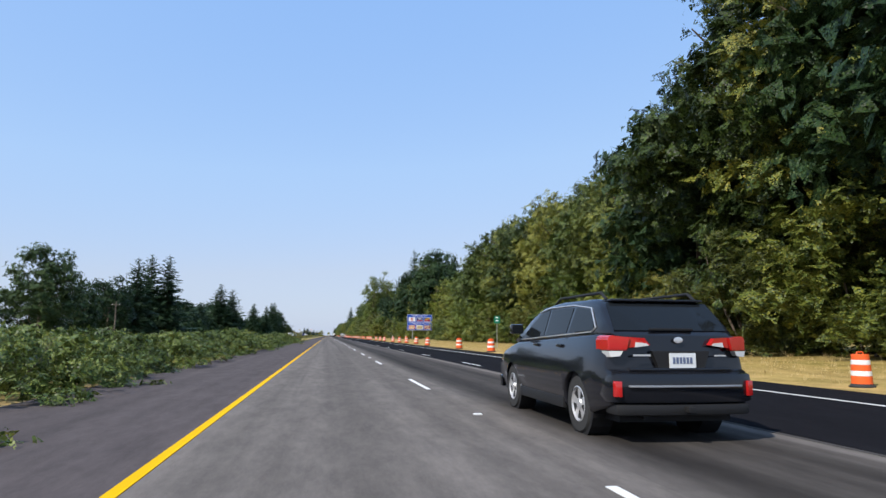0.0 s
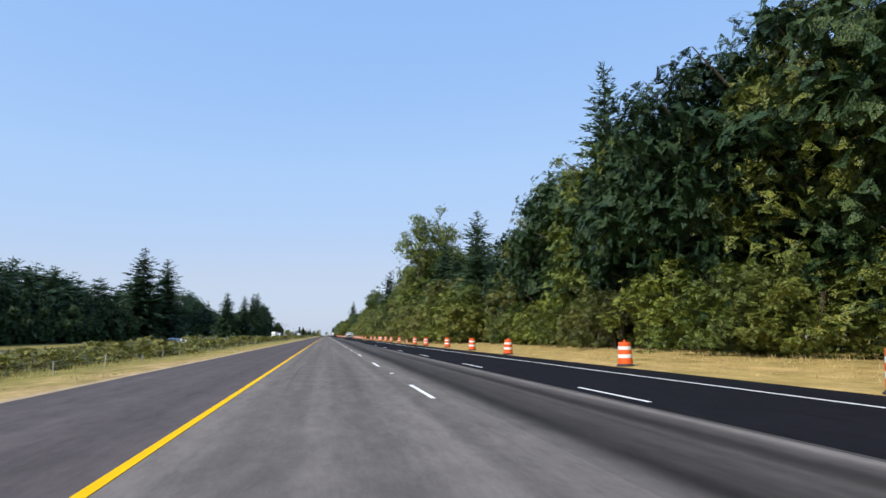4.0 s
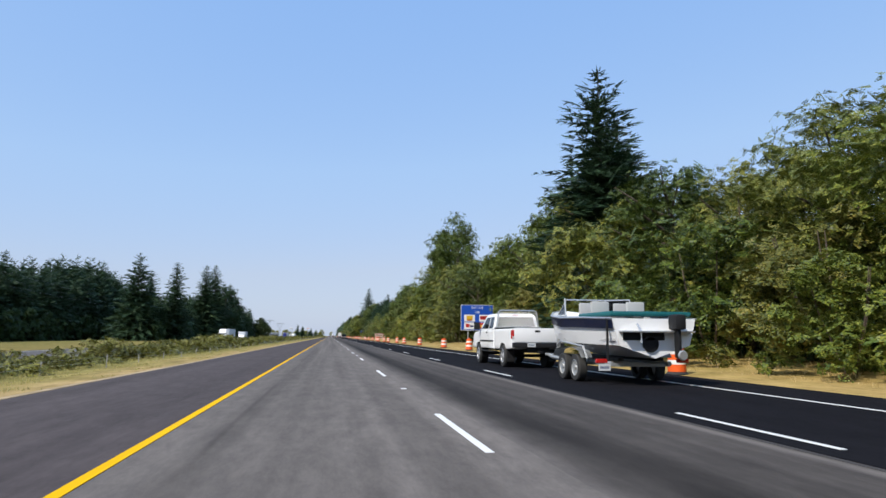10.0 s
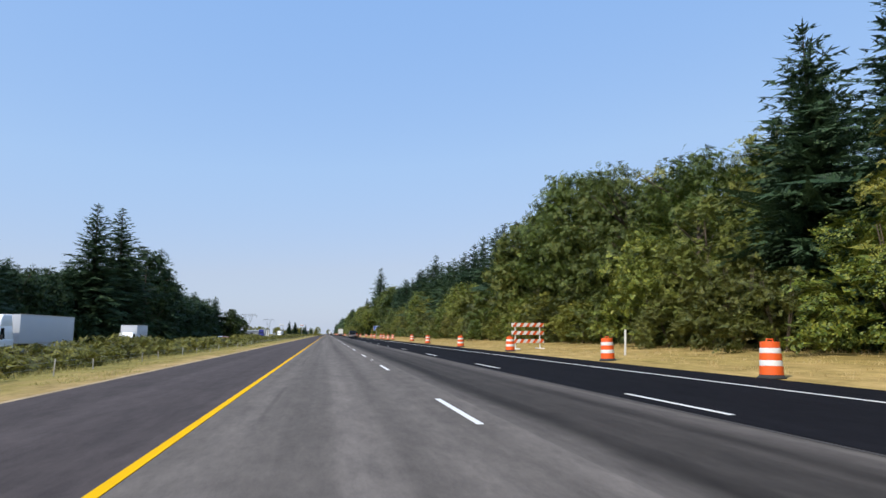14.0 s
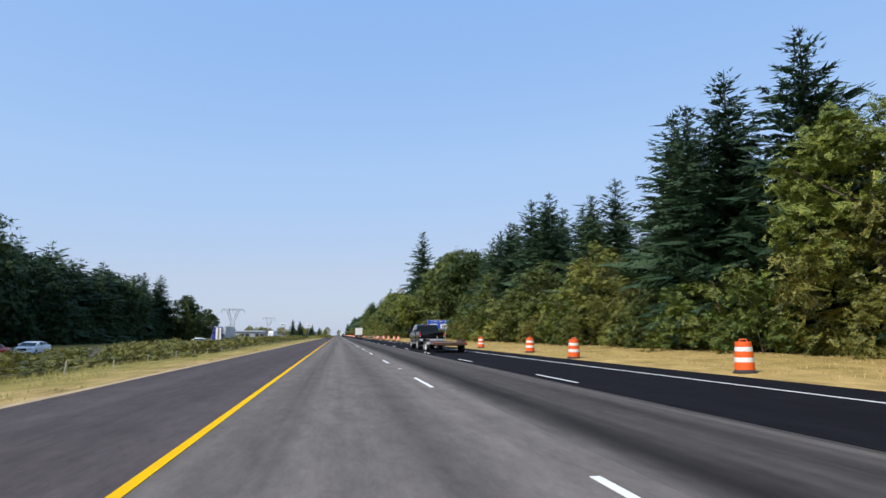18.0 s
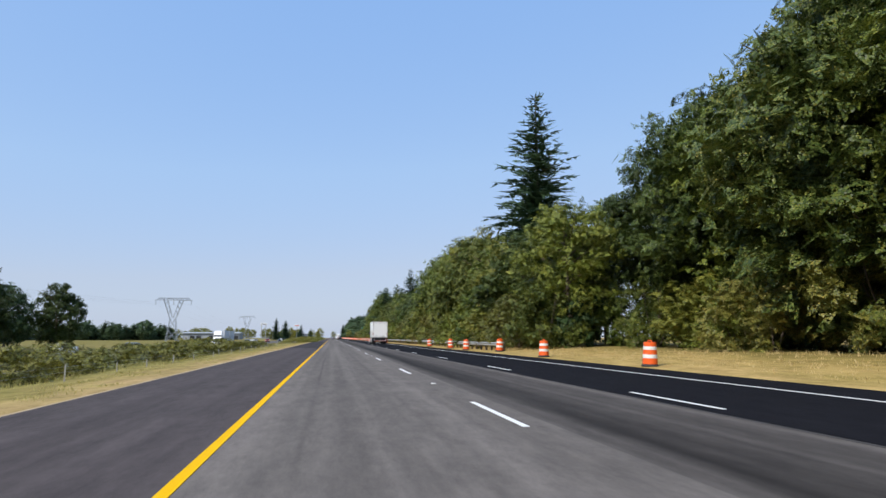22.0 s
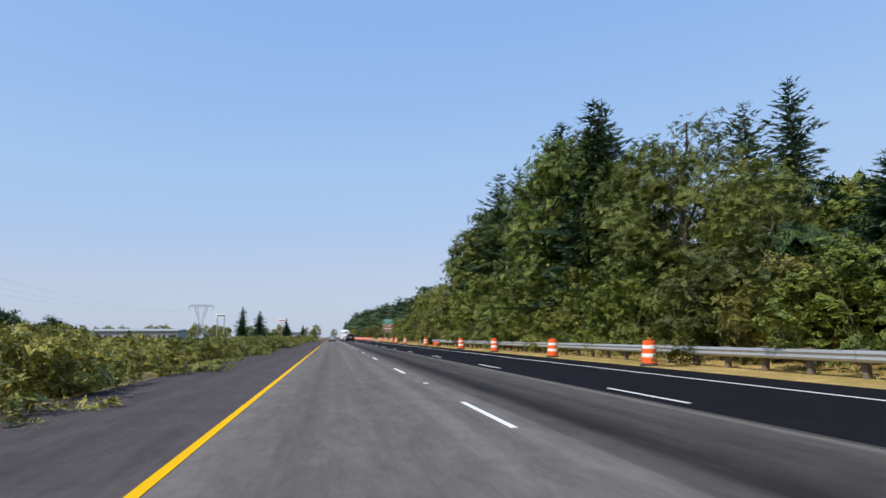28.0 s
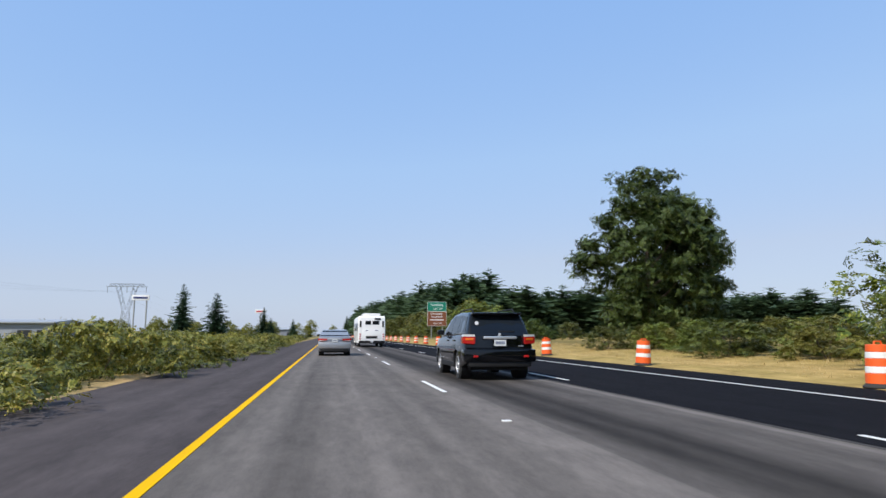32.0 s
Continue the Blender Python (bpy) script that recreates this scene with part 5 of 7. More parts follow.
def box_truck(at):
    t = thing("box_truck", "white box truck with roll-up rear door and folded lift gate", "truck")
    W = 2.5
    hw = W / 2
    b = cargo_box(t, 0, 7.3, W, 1.12, 3.78, P_WHITE)
    part("header", box(-hw, hw, -0.03, 0.02, 3.62, 3.80, 0.01), P_WHITE, b)
    door = part("roll_door", box(-hw + 0.12, hw - 0.12, -0.022, -0.002, 1.22, 3.60), P_WHITE, t, "white roll-up rear door")
    for i in range(1, 6):
        part("door_joint", box(-hw + 0.12, hw - 0.12, -0.024, -0.0225, 1.22 + 0.4 * i, 1.224 + 0.4 * i), M_SIGNWHITE, door)
    part("door_frame", box(-hw + 0.104, -hw + 0.118, -0.034, 0.0, 1.15, 3.62), M_TRIM, b)
    part("door_frame", box(hw - 0.118, hw - 0.104, -0.034, 0.0, 1.15, 3.62), M_TRIM, b)
    part("door_frame", box(-hw + 0.10, hw - 0.10, -0.034, 0.0, 3.60, 3.625), M_TRIM, b)
    part("latch", box(0.05, 0.40, -0.05, -0.022, 1.28, 1.34, 0.01), M_ALU, door)
    part("latch", box(0.46, 0.62, -0.05, -0.022, 1.27, 1.40, 0.01), M_TRIM, door)
    plate_at(t, -0.72, -0.03, 1.30, 0.34, 0.17)
    for s in (-1, 1):
        part("tail_light", box(*sorted((s * (hw - 0.09), s * (hw - 0.005))), -0.06, -0.02, 1.62, 1.86, 0.02), M_TAIL, t)
        part("tail_light", box(*sorted((s * (hw - 0.09), s * (hw - 0.005))), -0.06, -0.02, 1.36, 1.52, 0.02), M_CLEAR, t)
        part("marker_light", box(*sorted((s * (hw - 0.16), s * (hw - 0.05))), -0.045, -0.02, 3.70, 3.75), M_TAIL, t)
    for u in (-0.2, 0, 0.2):
        part("marker_light", box(u - 0.06, u + 0.06, -0.045, -0.02, 3.70, 3.75), M_TAIL, t)
    lg = part("lift_gate", box(-hw + 0.30, hw - 0.30, -0.34, -0.26, 0.64, 1.00, 0.015), M_TRIM, t, "black folded lift gate")
    part("gate_flap", box(-hw + 0.34, hw - 0.34, -0.25, -0.20, 0.58, 0.94, 0.01), M_TRIM, lg)
    part("gate_beam", box(-hw + 0.10, hw - 0.10, -0.16, -0.06, 0.98, 1.08, 0.01), M_TRIM, lg)
    for s in (-1, 1):
        part("gate_arm", box(*sorted((s * (hw - 0.15), s * (hw - 0.01))), -0.40, -0.28, 0.42, 1.12, 0.02), M_TRIM, lg)
        part("gate_arm", box(*sorted((s * (hw - 0.13), s * (hw - 0.03))), -0.20, -0.06, 0.46, 1.14, 0.02), M_TRIM, lg)
        part("gate_link", tube([(s * (hw - 0.08), -0.34, 0.50), (s * (hw - 0.08), 0.30, 0.72)], 0.035, 6), M_TRIM, lg)
        part("gate_cylinder", tube([(s * (hw - 0.22), -0.26, 0.60), (s * (hw - 0.22), 0.34, 0.98)], 0.03, 6), M_ALU, lg)
    bar = part("bumper_bar", box(-hw + 0.3, hw - 0.3, -0.44, -0.38, 0.52, 0.60), M_SIGNWHITE, t)
    for i in range(5):
        x = -hw + 0.32 + 0.38 * i
        part("red_mark", box(x, x + 0.19, -0.445, -0.4405, 0.525, 0.595), M_RED, bar)
    for s in (-1, 1):
        wheel(t, s * (hw - 0.14), 2.3, 0.5, 0.28, 5, P_WHITE, steel=True)
        wheel(t, s * (hw - 0.46), 2.3, 0.5, 0.28, 5, M_TRIM, steel=True, name="inner_wheel")
        fl = part("mud_flap", box(*sorted((s * (hw - 0.62), s * (hw - 0.02))), 1.42, 1.44, 0.25, 1.05), M_TRIM, t)
        part("flap_mark", box(*sorted((s * (hw - 0.48), s * (hw - 0.12))), 1.412, 1.418, 0.62, 0.86), M_SIGNWHITE, fl)
    for s in (-1, 1):
        part("chassis_rail", box(*sorted((s * 0.38, s * 0.48)), 0.0, 10.0, 0.72, 1.0), M_TRIM, t)
    part("axle", tube([(-1.0, 2.3, 0.5), (1.0, 2.3, 0.5)], 0.10, 8), M_TRIM, t)
    part("crossbeam", box(-hw + 0.05, hw - 0.05, 0.0, 7.3, 1.0, 1.12), M_TRIM, t)
    truck_cab(t, 7.45, 2.3, P_WHITE, 1.45, 2.5)
    for s in (-1, 1):
        for z, u, hh in ((1.52, 0.34, 0.05), (1.42, 0.52, 0.022), (1.36, 0.46, 0.022), (1.30, 0.40, 0.022), (1.18, 0.48, 0.018), (1.13, 0.42, 0.018)):
            part("lettering_bar", box(*sorted((s * 1.123, s * 1.134)), 8.05, 8.05 + u, z, z + hh), M_TRIM if z > 1.2 else M_RUST, t)
    t.matrix_basis = at
    return t


def semi(at, cab_m, label, trailers=2):
    t = thing("semi_truck", label, "truck")
    W = 2.58
    y = 0.0
    lens = [8.6] * trailers if trailers > 1 else [13.6]
    for i, ln in enumerate(lens):
        cargo_box(t, y, y + ln, W, 1.18, 4.05, M_TRAILER, name="trailer")
        for s in (-1, 1):
            for k in ((0.9,) if trailers > 1 else (0.8, 2.0)):
                wheel(t, s * (W / 2 - 0.16), y + k + 0.4, 0.5, 0.28, 5, P_WHITE, steel=True)
            part("side_skirt", box(*sorted((s * (W / 2 - 0.06), s * (W / 2 - 0.04))), y + 3.0, y + ln - 2.2, 0.45, 1.16), M_TRAILER, t)
        part("landing_leg", box(-0.7, 0.7, y + ln - 2.3, y + ln - 2.1, 0.2, 1.2), M_TRIM, t)
        part("chassis", box(-0.5, 0.5, y, y + ln + 0.7, 0.95, 1.18), M_TRIM, t)
        y += ln + 0.7
    for s in (-1, 1):
        for k in (-1.6, -0.5):
            wheel(t, s * (W / 2 - 0.16), y + k, 0.5, 0.28, 5, M_ALU, steel=True)
    part("chassis", box(-0.5, 0.5, y - 2.4, y + 1.2, 0.6, 1.0), M_TRIM, t)
    truck_cab(t, y + 0.2, 2.45, cab_m, 1.5, 2.9, 1.4, 1.05)
    t.matrix_basis = at
    return t


def delivery_truck(at):
    t = thing("box_truck", "white box truck in the oncoming lanes", "truck")
    cargo_box(t, 0, 6.0, 2.44, 1.05, 3.5, M_TRAILER)
    for s in (-1, 1):
        wheel(t, s * 1.05, 1.6, 0.45, 0.28, 5, P_WHITE, steel=True)
    part("chassis", box(-0.5, 0.5, 0, 8, 0.6, 1.05), M_TRIM, t)
    truck_cab(t, 6.15, 2.2, P_WHITE, 1.1, 2.4)
    t.matrix_basis = at
    return t


def bus(at):
    t = thing("transit_bus", "white transit bus with rear engine doors and rooftop unit", "bus")
    W, L = 2.6, 11.5
    hw = W / 2
    part("body", shell([(0.0, 0.42), (0.0, 2.3), (0.06, 2.85), (0.20, 3.0), (L - 0.2, 3.0), (L - 0.05, 2.6), (L, 0.9), (L - 0.1, 0.35)] + arch(8.7, 0.5, 0.6, 0.36) + arch(2.6, 0.5, 0.6, 0.36), lambda y, z: hw - 0.05 * max(0, z - 2.2), 0.09), P_WHITE, t)
    part("roof_unit", box(-0.85, 0.85, 0.25, 3.6, 2.98, 3.25, 0.08), P_WHITE, t)
    for x0, x1 in ((-0.62, -0.08), (0.06, 0.72)):
        part("rear_window", box(x0, x1, -0.012, 0.01, 2.16, 2.52, 0.03), M_GLASS, t)
    part("destination_sign", box(0.28, 0.86, -0.014, 0.012, 2.62, 2.80, 0.01), M_DARK_T, t)
    for s in (-1, 1):
        for z in (0.78, 1.0, 1.22):
            part("tail_light", lathe([(0.07, 0.01), (0.07, -0.03), (0.05, -0.035)], "y", 12, None, (s * (hw - 0.18), 0, z)), M_TAIL, t)
        part("corner_vent", box(*sorted((s * (hw - 0.30), s * (hw - 0.12))), -0.012, 0.01, 1.9, 2.5, 0.01), M_TRIM, t)
        for i in range(6):
            y = 1.4 + 1.45 * i
            part("side_window", box(*sorted((s * (hw - 0.02), s * (hw + 0.008))), y, y + 1.25, 1.55, 2.35, 0.02), M_GLASS, t)
        for y in (2.6, 8.7):
            wheel(t, s * (hw - 0.17), y, 0.5, 0.28, 5, M_ALU, steel=True)
    part("engine_door", box(-0.95, 0.95, -0.014, 0.0, 0.75, 1.75, 0.02), P_WHITE, t)
    part("engine_grille", box(-0.55, 0.55, -0.022, -0.012, 0.82, 1.05), M_TRIM, t)
    for x0 in (-0.6, 0.35):
        part("lettering_bar", box(x0, x0 + 0.25, -0.02, -0.0145, 1.55, 1.62), M_NAVY, t)
    part("bumper", box(-hw + 0.05, hw - 0.05, -0.10, 0.10, 0.36, 0.62, 0.03), M_TRIM, t)
    plate_at(t, 0, -0.105, 0.46)
    part("axle", tube([(-1.1, 2.6, 0.5), (1.1, 2.6, 0.5)], 0.1, 8), M_TRIM, t)
    t.matrix_basis = at
    return t


M_DARK_T = mat("dark_display", (0.012, 0.012, 0.014), (0.02, 0.02, 0.02), rough=0.3)

wagon(pose(3.70, 6.42, 0.001))
pickup(pose(7.95, 359.25, 0.013), P_WHITE, 6.35, "white extended-cab pickup with mesh headache rack, towing a boat", 4.0, True, 2.25, 0.14)
boat_trailer(pose(7.95, 351.1, 0.013))
boat(pose(7.95, 350.6, 0.66))
pickup(pose(7.2, 646.3, 0.013), P_BLACK, 6.65, "black crew-cab pickup towing a low flatbed trailer", 4.35, False, 2.6, 0.06)
flatbed(pose(7.2, 638.0, 0.013))
box_truck(pose(7.85, 836.2, 0.013))
suv(pose(4.0, 1065.2, 0.001))
sedan(pose(0.02, 1085.45, 0.001), P_SILVER, "silver sedan ahead in the inner lane")
bus(pose(3.75, 1112, 0.001))

# oncoming traffic, and cars far ahead
Z = -0.998
pickup(pose(-26.6, 888, Z, 0, 0, 180), P_BLACK, 5.9, "black pickup in the oncoming lanes", 3.6, False, 2.2, 0.0, False)
sedan(pose(-27.3, 895, Z, 0, 0, 180), P_SILVER, "silver sedan in the oncoming lanes", group="oncoming cars")
semi(pose(-31.0, 930, Z, 0, 0, 180), P_WHITE, "white semi truck with two pale trailers in the oncoming lanes", 2)
base = sedan(pose(-31.0, 975, Z, 0, 0, 180), P_GREY, "dark grey sedan in the oncoming lanes", group="oncoming cars")
for x, y, m, label in ((-30.6, 986, P_WHITE, "white sedan in the oncoming lanes"), (-34.3, 1030, P_SILVER, "silver sedan in the oncoming lanes"), (-31, 1052, P_RED, "red sedan in the oncoming lanes"), (-27.2, 1075, P_GREY, "grey sedan in the oncoming lanes"),
                       (-27.2, 1108, P_BLACK, "black sedan in the oncoming lanes"), (-31, 1137, P_WHITE, "white sedan in the oncoming lanes"), (-27.5, 264, P_BLUE, "blue sedan in the oncoming lanes"), (-31, 292, P_WHITE, "white sedan in the oncoming lanes"),
                       (-27.2, 305, P_BLUE, "blue sedan in the oncoming lanes"), (-31, 318, P_GREY, "grey sedan in the oncoming lanes"), (-27, 330, P_GREY, "grey sedan in the oncoming lanes"), (-27.2, 655, P_RED, "red sedan in the oncoming lanes"),
                       (-31, 672, P_WHITE, "white sedan in the oncoming lanes"), (-27.5, 738, P_SILVER, "silver sedan in the oncoming lanes"), (-31, 752, P_WHITE, "white sedan in the oncoming lanes"), (-30.8, 808, P_WHITE, "white sedan in the oncoming lanes"), (-27.4, 822, P_GREY, "grey sedan in the oncoming lanes")):
    ob = sedan(pose(x, y, Z, 0, 0, 180), m, label, group="oncoming cars")
delivery_truck(pose(-31, 585, Z, 0, 0, 180))
semi(pose(-27.4, 769, Z, 0, 0, 180), P_PURPLE, "purple semi truck with a long pale trailer in the oncoming lanes", 1)
semi(pose(-30.8, 552, Z, 0, 0, 180), P_WHITE, "white semi truck with a long pale trailer in the oncoming lanes", 1)

# ---- traffic control things ----
def drum(at):
    t = thing("traffic_drum", "orange construction drum with two white reflective bands", "traffic drum", "construction drums along the shoulder")
    part("base", lathe([(0.36, 0), (0.36, 0.03), (0.32, 0.06), (0.29, 0.10)], n=18), M_RUBBER, t, "black rubber ballast ring")
    rr = (0.295, 0.285, 0.275, 0.265, 0.25)
    zs = (0.09, 0.34, 0.50, 0.69, 0.84, 1.02)
    for i in range(5):
        w = i % 2
        a, b, rad = zs[i], zs[i + 1], rr[i]
        part("band" if w else "body", lathe([(rad - 0.012, a), (rad, a + 0.012), (rad - 0.005, b - 0.012), (rad - 0.02, b)], n=20), M_BAND if w else M_ORANGE, t, "white reflective band" if w else "", smooth=False)
    part("handle", tube([(-0.12, 0, 1.0), (-0.10, 0, 1.09), (0.10, 0, 1.09), (0.12, 0, 1.0)], 0.022, 6), M_ORANGE, t)
    t.matrix_basis = at
    return t


# along the road, with the distance from the lane where it differs
DRUMS = (30.6, 46, 57.5, 75, 89, 98.2, 107, 116.8, 133.8, 147.6, 160, 176, 187, 198.8, 210.5, 220.0, 240, 252, 264, 274.3, 278, 292.6, 305.6, 328, 341.6, 355.8, 368, 389, 401, 419.3, 435.2, 447.8, 459.4, 469.8, 484, 494.6, 509.2, 523.9, 543, 563.2,
         589.0, 589.7, 601.3, 615, 628, 638, 653, 676, 699, 722.6, 731, 748.6, 761, 773.6, 782.4, 791, 804.9, 866, 893, 912, 930, 943.3, 954, 966.8, 978.5, 1003, 1027, 1038.9, 1048.2, 1061.8, 1072.5, 1084.5)
AWAY = {30.6: 11.8, 589.0: 11.4, 589.7: 12.35, 563.2: 12.5, 615: 12.2, 638: 12.5, 653: 12.6, 676: 12.6, 773.6: 12.45, 420.8: 11.3}
r = np.random.default_rng(21)
first = drum(pose(12.2, 13.2, ground_height(12.2, 13.2) + 0.005))
first.scale = (0.76, 0.76, 0.74)
for y in DRUMS:
    x = AWAY.get(y, max(11.45, min(12.1, 11.75 + 0.15 * r.normal())))
    ob = copy_thing(first, pose(x, y, ground_height(x, y) + 0.005, r.normal() * 1.2, r.normal() * 1.2, r.random() * 360))
    ob.scale = (0.98, 0.98, 0.92) if y > 40 else (0.8, 0.8, 0.8)
for i in range(38):
    y = 1112 + 9.5 * i
    copy_thing(first, pose(11.9, y, ground_height(11.9, y) + 0.005, 0, 0, r.random() * 360)).scale = (1, 1, 0.94)
for x, y, a in ((12.6, 237, 25), (12.0, 994, -30)):
    ob = copy_thing(first, pose(x, y, 0.30, 90, 0, a))
    ob.scale = (0.98, 0.98, 0.92)
    ob["label"] = "toppled orange construction drum lying on the verge"


def barricade(x, y):
    t = thing("barricade", "white folding barricade with three orange-striped boards", "barricade", at=pose(x, y, 0.1, 0, 0, 8))
    for s in (-1, 1):
        part("post", box(s * 0.8 - 0.03, s * 0.8 + 0.03, -0.03, 0.03, 0, 1.55, 0.005), M_BAND, t)
        part("foot", box(s * 0.8 - 0.04, s * 0.8 + 0.04, -0.6, 0.6, -0.02, 0.06, 0.01), M_BAND, t)
    for z in (0.35, 0.83, 1.30):
        b = part("board", box(-1.05, 1.05, -0.06, -0.032, z, z + 0.22, 0.004), M_BAND, t)
        for i in range(5):
            x0 = -1.0 + 0.43 * i
            part("stripe", prism([(x0, z), (x0 + 0.19, z), (x0 + 0.35, z + 0.22), (x0 + 0.16, z + 0.22)], -0.065, -0.061, "y"), M_ORANGE, b)
    return t


barricade(13.6, 511.2).scale = (1.15, 1.15, 1.15)


def guardrail(x, y0, y1):
    g = thing("guardrail", "galvanised steel guardrail on wooden posts along the outer verge", "guardrail", at=pose(x, y0, 0.0))
    wave = ((0.0, 0.44), (-0.05, 0.47), (-0.08, 0.52), (-0.03, 0.59), (-0.08, 0.66), (-0.05, 0.71), (0.0, 0.74))
    outline = [(u, v) for u, v in wave] + [(u + 0.012, v) for u, v in reversed(wave)]
    L = y1 - y0
    n = int(L / 7.62)
    me = None
    for i in range(n):
        if me is None:
            o = part("rail", prism(outline, 0, 7.60, "y"), M_GALV, g)
            me = o.data
        else:
            shared("rail", me, g, pose(0, 7.62 * i, 0))
    post = part("post", box(0.17, 0.33, -0.08, 0.08, -0.4, 0.78, 0.01), M_WOOD, g)
    block = part("block", box(0.012, 0.17, -0.07, 0.07, 0.42, 0.76, 0.01), M_WOOD, post)
    k = int(L / 1.905)
    for i in range(1, k):
        p = shared("post", post.data, g, pose(0, 1.905 * i, 0))
        shared("block", block.data, p, pose(0, 0, 0))
    part("end_terminal", box(-0.18, 0.12, -0.5, 0.0, 0.35, 0.86, 0.04), M_GALV, g, "flared steel end terminal")
    return g


guardrail(12.75, 774.4, 1008.0)


def road_sign(name, label, x0, x1, y, z1, panels, posts):
    """panels: (z from, z to, material). Returns the thing and the first panel, its origin on the left at ground level."""
    t = thing(name, label, "road sign", at=pose(x0, y, 0))
    w = x1 - x0
    for u in posts:
        part("post", box(u - 0.09, u + 0.09, 0.03, 0.15, -0.2 + ground_height(x0 + u, y), z1 - 0.1, 0.01), M_GALV, t)
    out = []
    for a, b, m in panels:
        edge = part("panel", box(0, w, -0.02, 0.03, a, b, 0.0), M_SIGNWHITE, t)
        part("face", box(0.05, w - 0.05, -0.027, -0.0205, a + 0.05, b - 0.05), m, edge)
        out.append(edge)
    return t, out


def plate(x0, x1, z0, z1, material, parent, proud=0.034, label=""):
    return part("logo_panel", box(x0, x1, -proud, -0.0275, z0, z1), material, parent, label)


def logo(x0, z0, w, hh, ground_m, bars, parent):
    p = plate(x0, x0 + w, z0, z0 + hh, M_SIGNWHITE, parent)
    part("logo", box(x0 + 0.05, x0 + w - 0.05, -0.039, -0.0345, z0 + 0.05, z0 + hh - 0.05), ground_m, p)
    for a, b, c, d, m in bars:
        part("logo_mark", box(x0 + a * w, x0 + b * w, -0.044, -0.0395, z0 + c * hh, z0 + d * hh), m, p)
    return p


s, (p,) = road_sign("road_sign", "large blue roadside services board with six logo panels on two posts", 17.5, 23.2, 144, 5.95, ((2.4, 5.95, M_BLUE),), (1.25, 4.6))
part("divider", box(0.1, 5.6, -0.034, -0.0275, 4.16, 4.21), M_SIGNWHITE, p)
text("FOOD - EXIT 278", 0.42, 2.85, -0.03, 5.62, M_SIGNWHITE, s)
text("ATTRACTION - EXIT 278", 0.42, 2.85, -0.03, 3.86, M_SIGNWHITE, s)
logo(0.35, 4.38, 1.5, 0.92, M_SIGNWHITE, ((0.33, 0.67, 0.28, 0.8, M_RED), (0.42, 0.58, 0.4, 0.7, M_SIGNWHITE), (0.3, 0.7, 0.1, 0.16, M_RED)), p)
logo(2.1, 4.38, 1.5, 0.92, M_NAVY, ((0.3, 0.7, 0.7, 0.8, M_SIGNWHITE), (0.25, 0.75, 0.5, 0.6, M_SIGNWHITE), (0.05, 0.95, 0.06, 0.26, M_RED)), p)
logo(3.85, 4.38, 1.5, 0.92, M_NAVY, ((0.12, 0.55, 0.42, 0.62, M_GOLD), (0.45, 0.9, 0.58, 0.82, M_GOLD), (0.05, 0.95, 0.06, 0.28, M_RED)), p)
logo(0.35, 2.62, 1.5, 0.92, M_RED, ((0.2, 0.8, 0.72, 0.86, M_CREAM), (0.08, 0.92, 0.40, 0.62, M_CREAM), (0.2, 0.8, 0.12, 0.26, M_CREAM)), p)
logo(2.1, 2.62, 1.5, 0.92, M_CREAM, ((0.1, 0.9, 0.68, 0.76, M_BROWN), (0.12, 0.88, 0.40, 0.56, M_BROWN), (0.1, 0.9, 0.16, 0.22, M_BROWN)), p)
logo(3.85, 2.62, 1.5, 0.92, M_MAROON, ((0.15, 0.3, 0.3, 0.8, M_CREAM), (0.35, 0.8, 0.6, 0.72, M_CREAM), (0.45, 0.9, 0.2, 0.34, M_CREAM)), p)

s, (p,) = road_sign("road_sign", "blue gas services board with four logo panels on two posts", 17.8, 22.3, 421.4, 5.45, ((2.0, 5.45, M_BLUE),), (1.0, 3.5))
text("EXIT 278", 0.42, 2.25, -0.03, 5.05, M_SIGNWHITE, s)
text("GAS", 0.38, 2.25, -0.03, 4.45, M_SIGNWHITE, s)
logo(0.45, 3.2, 1.5, 0.92, M_SIGNWHITE, ((0.22, 0.78, 0.2, 0.85, M_GOLD), (0.3, 0.7, 0.1, 0.3, M_RED)), p)
logo(2.55, 3.2, 1.5, 0.92, M_SIGNWHITE, ((0.08, 0.92, 0.3, 0.8, M_RED), (0.2, 0.8, 0.5, 0.62, M_SIGNWHITE)), p)
logo(0.45, 2.15, 1.5, 0.92, M_SIGNWHITE, ((0.15, 0.5, 0.3, 0.8, M_RED), (0.55, 0.85, 0.35, 0.6, M_NAVY)), p)
logo(2.55, 2.15, 1.5, 0.92, M_RED, ((0.1, 0.9, 0.35, 0.65, M_GOLD),), p)

s, (p,) = road_sign("road_sign", "wide blue food services board with two logo panels", 19.1, 24.2, 734.5, 4.4, ((2.4, 4.4, M_BLUE),), (1.1, 4.0))
text("FOOD - EXIT 278", 0.42, 2.55, -0.03, 4.05, M_SIGNWHITE, s)
logo(0.6, 2.6, 1.6, 0.98, M_SIGNWHITE, ((0.08, 0.92, 0.22, 0.72, M_NAVY), (0.15, 0.85, 0.4, 0.56, M_SIGNWHITE)), p)
logo(2.9, 2.6, 1.6, 0.98, M_SIGNWHITE, ((0.15, 0.85, 0.36, 0.52, M_NAVY), (0.2, 0.8, 0.66, 0.78, M_NAVY), (0.2, 0.8, 0.14, 0.24, M_NAVY)), p)

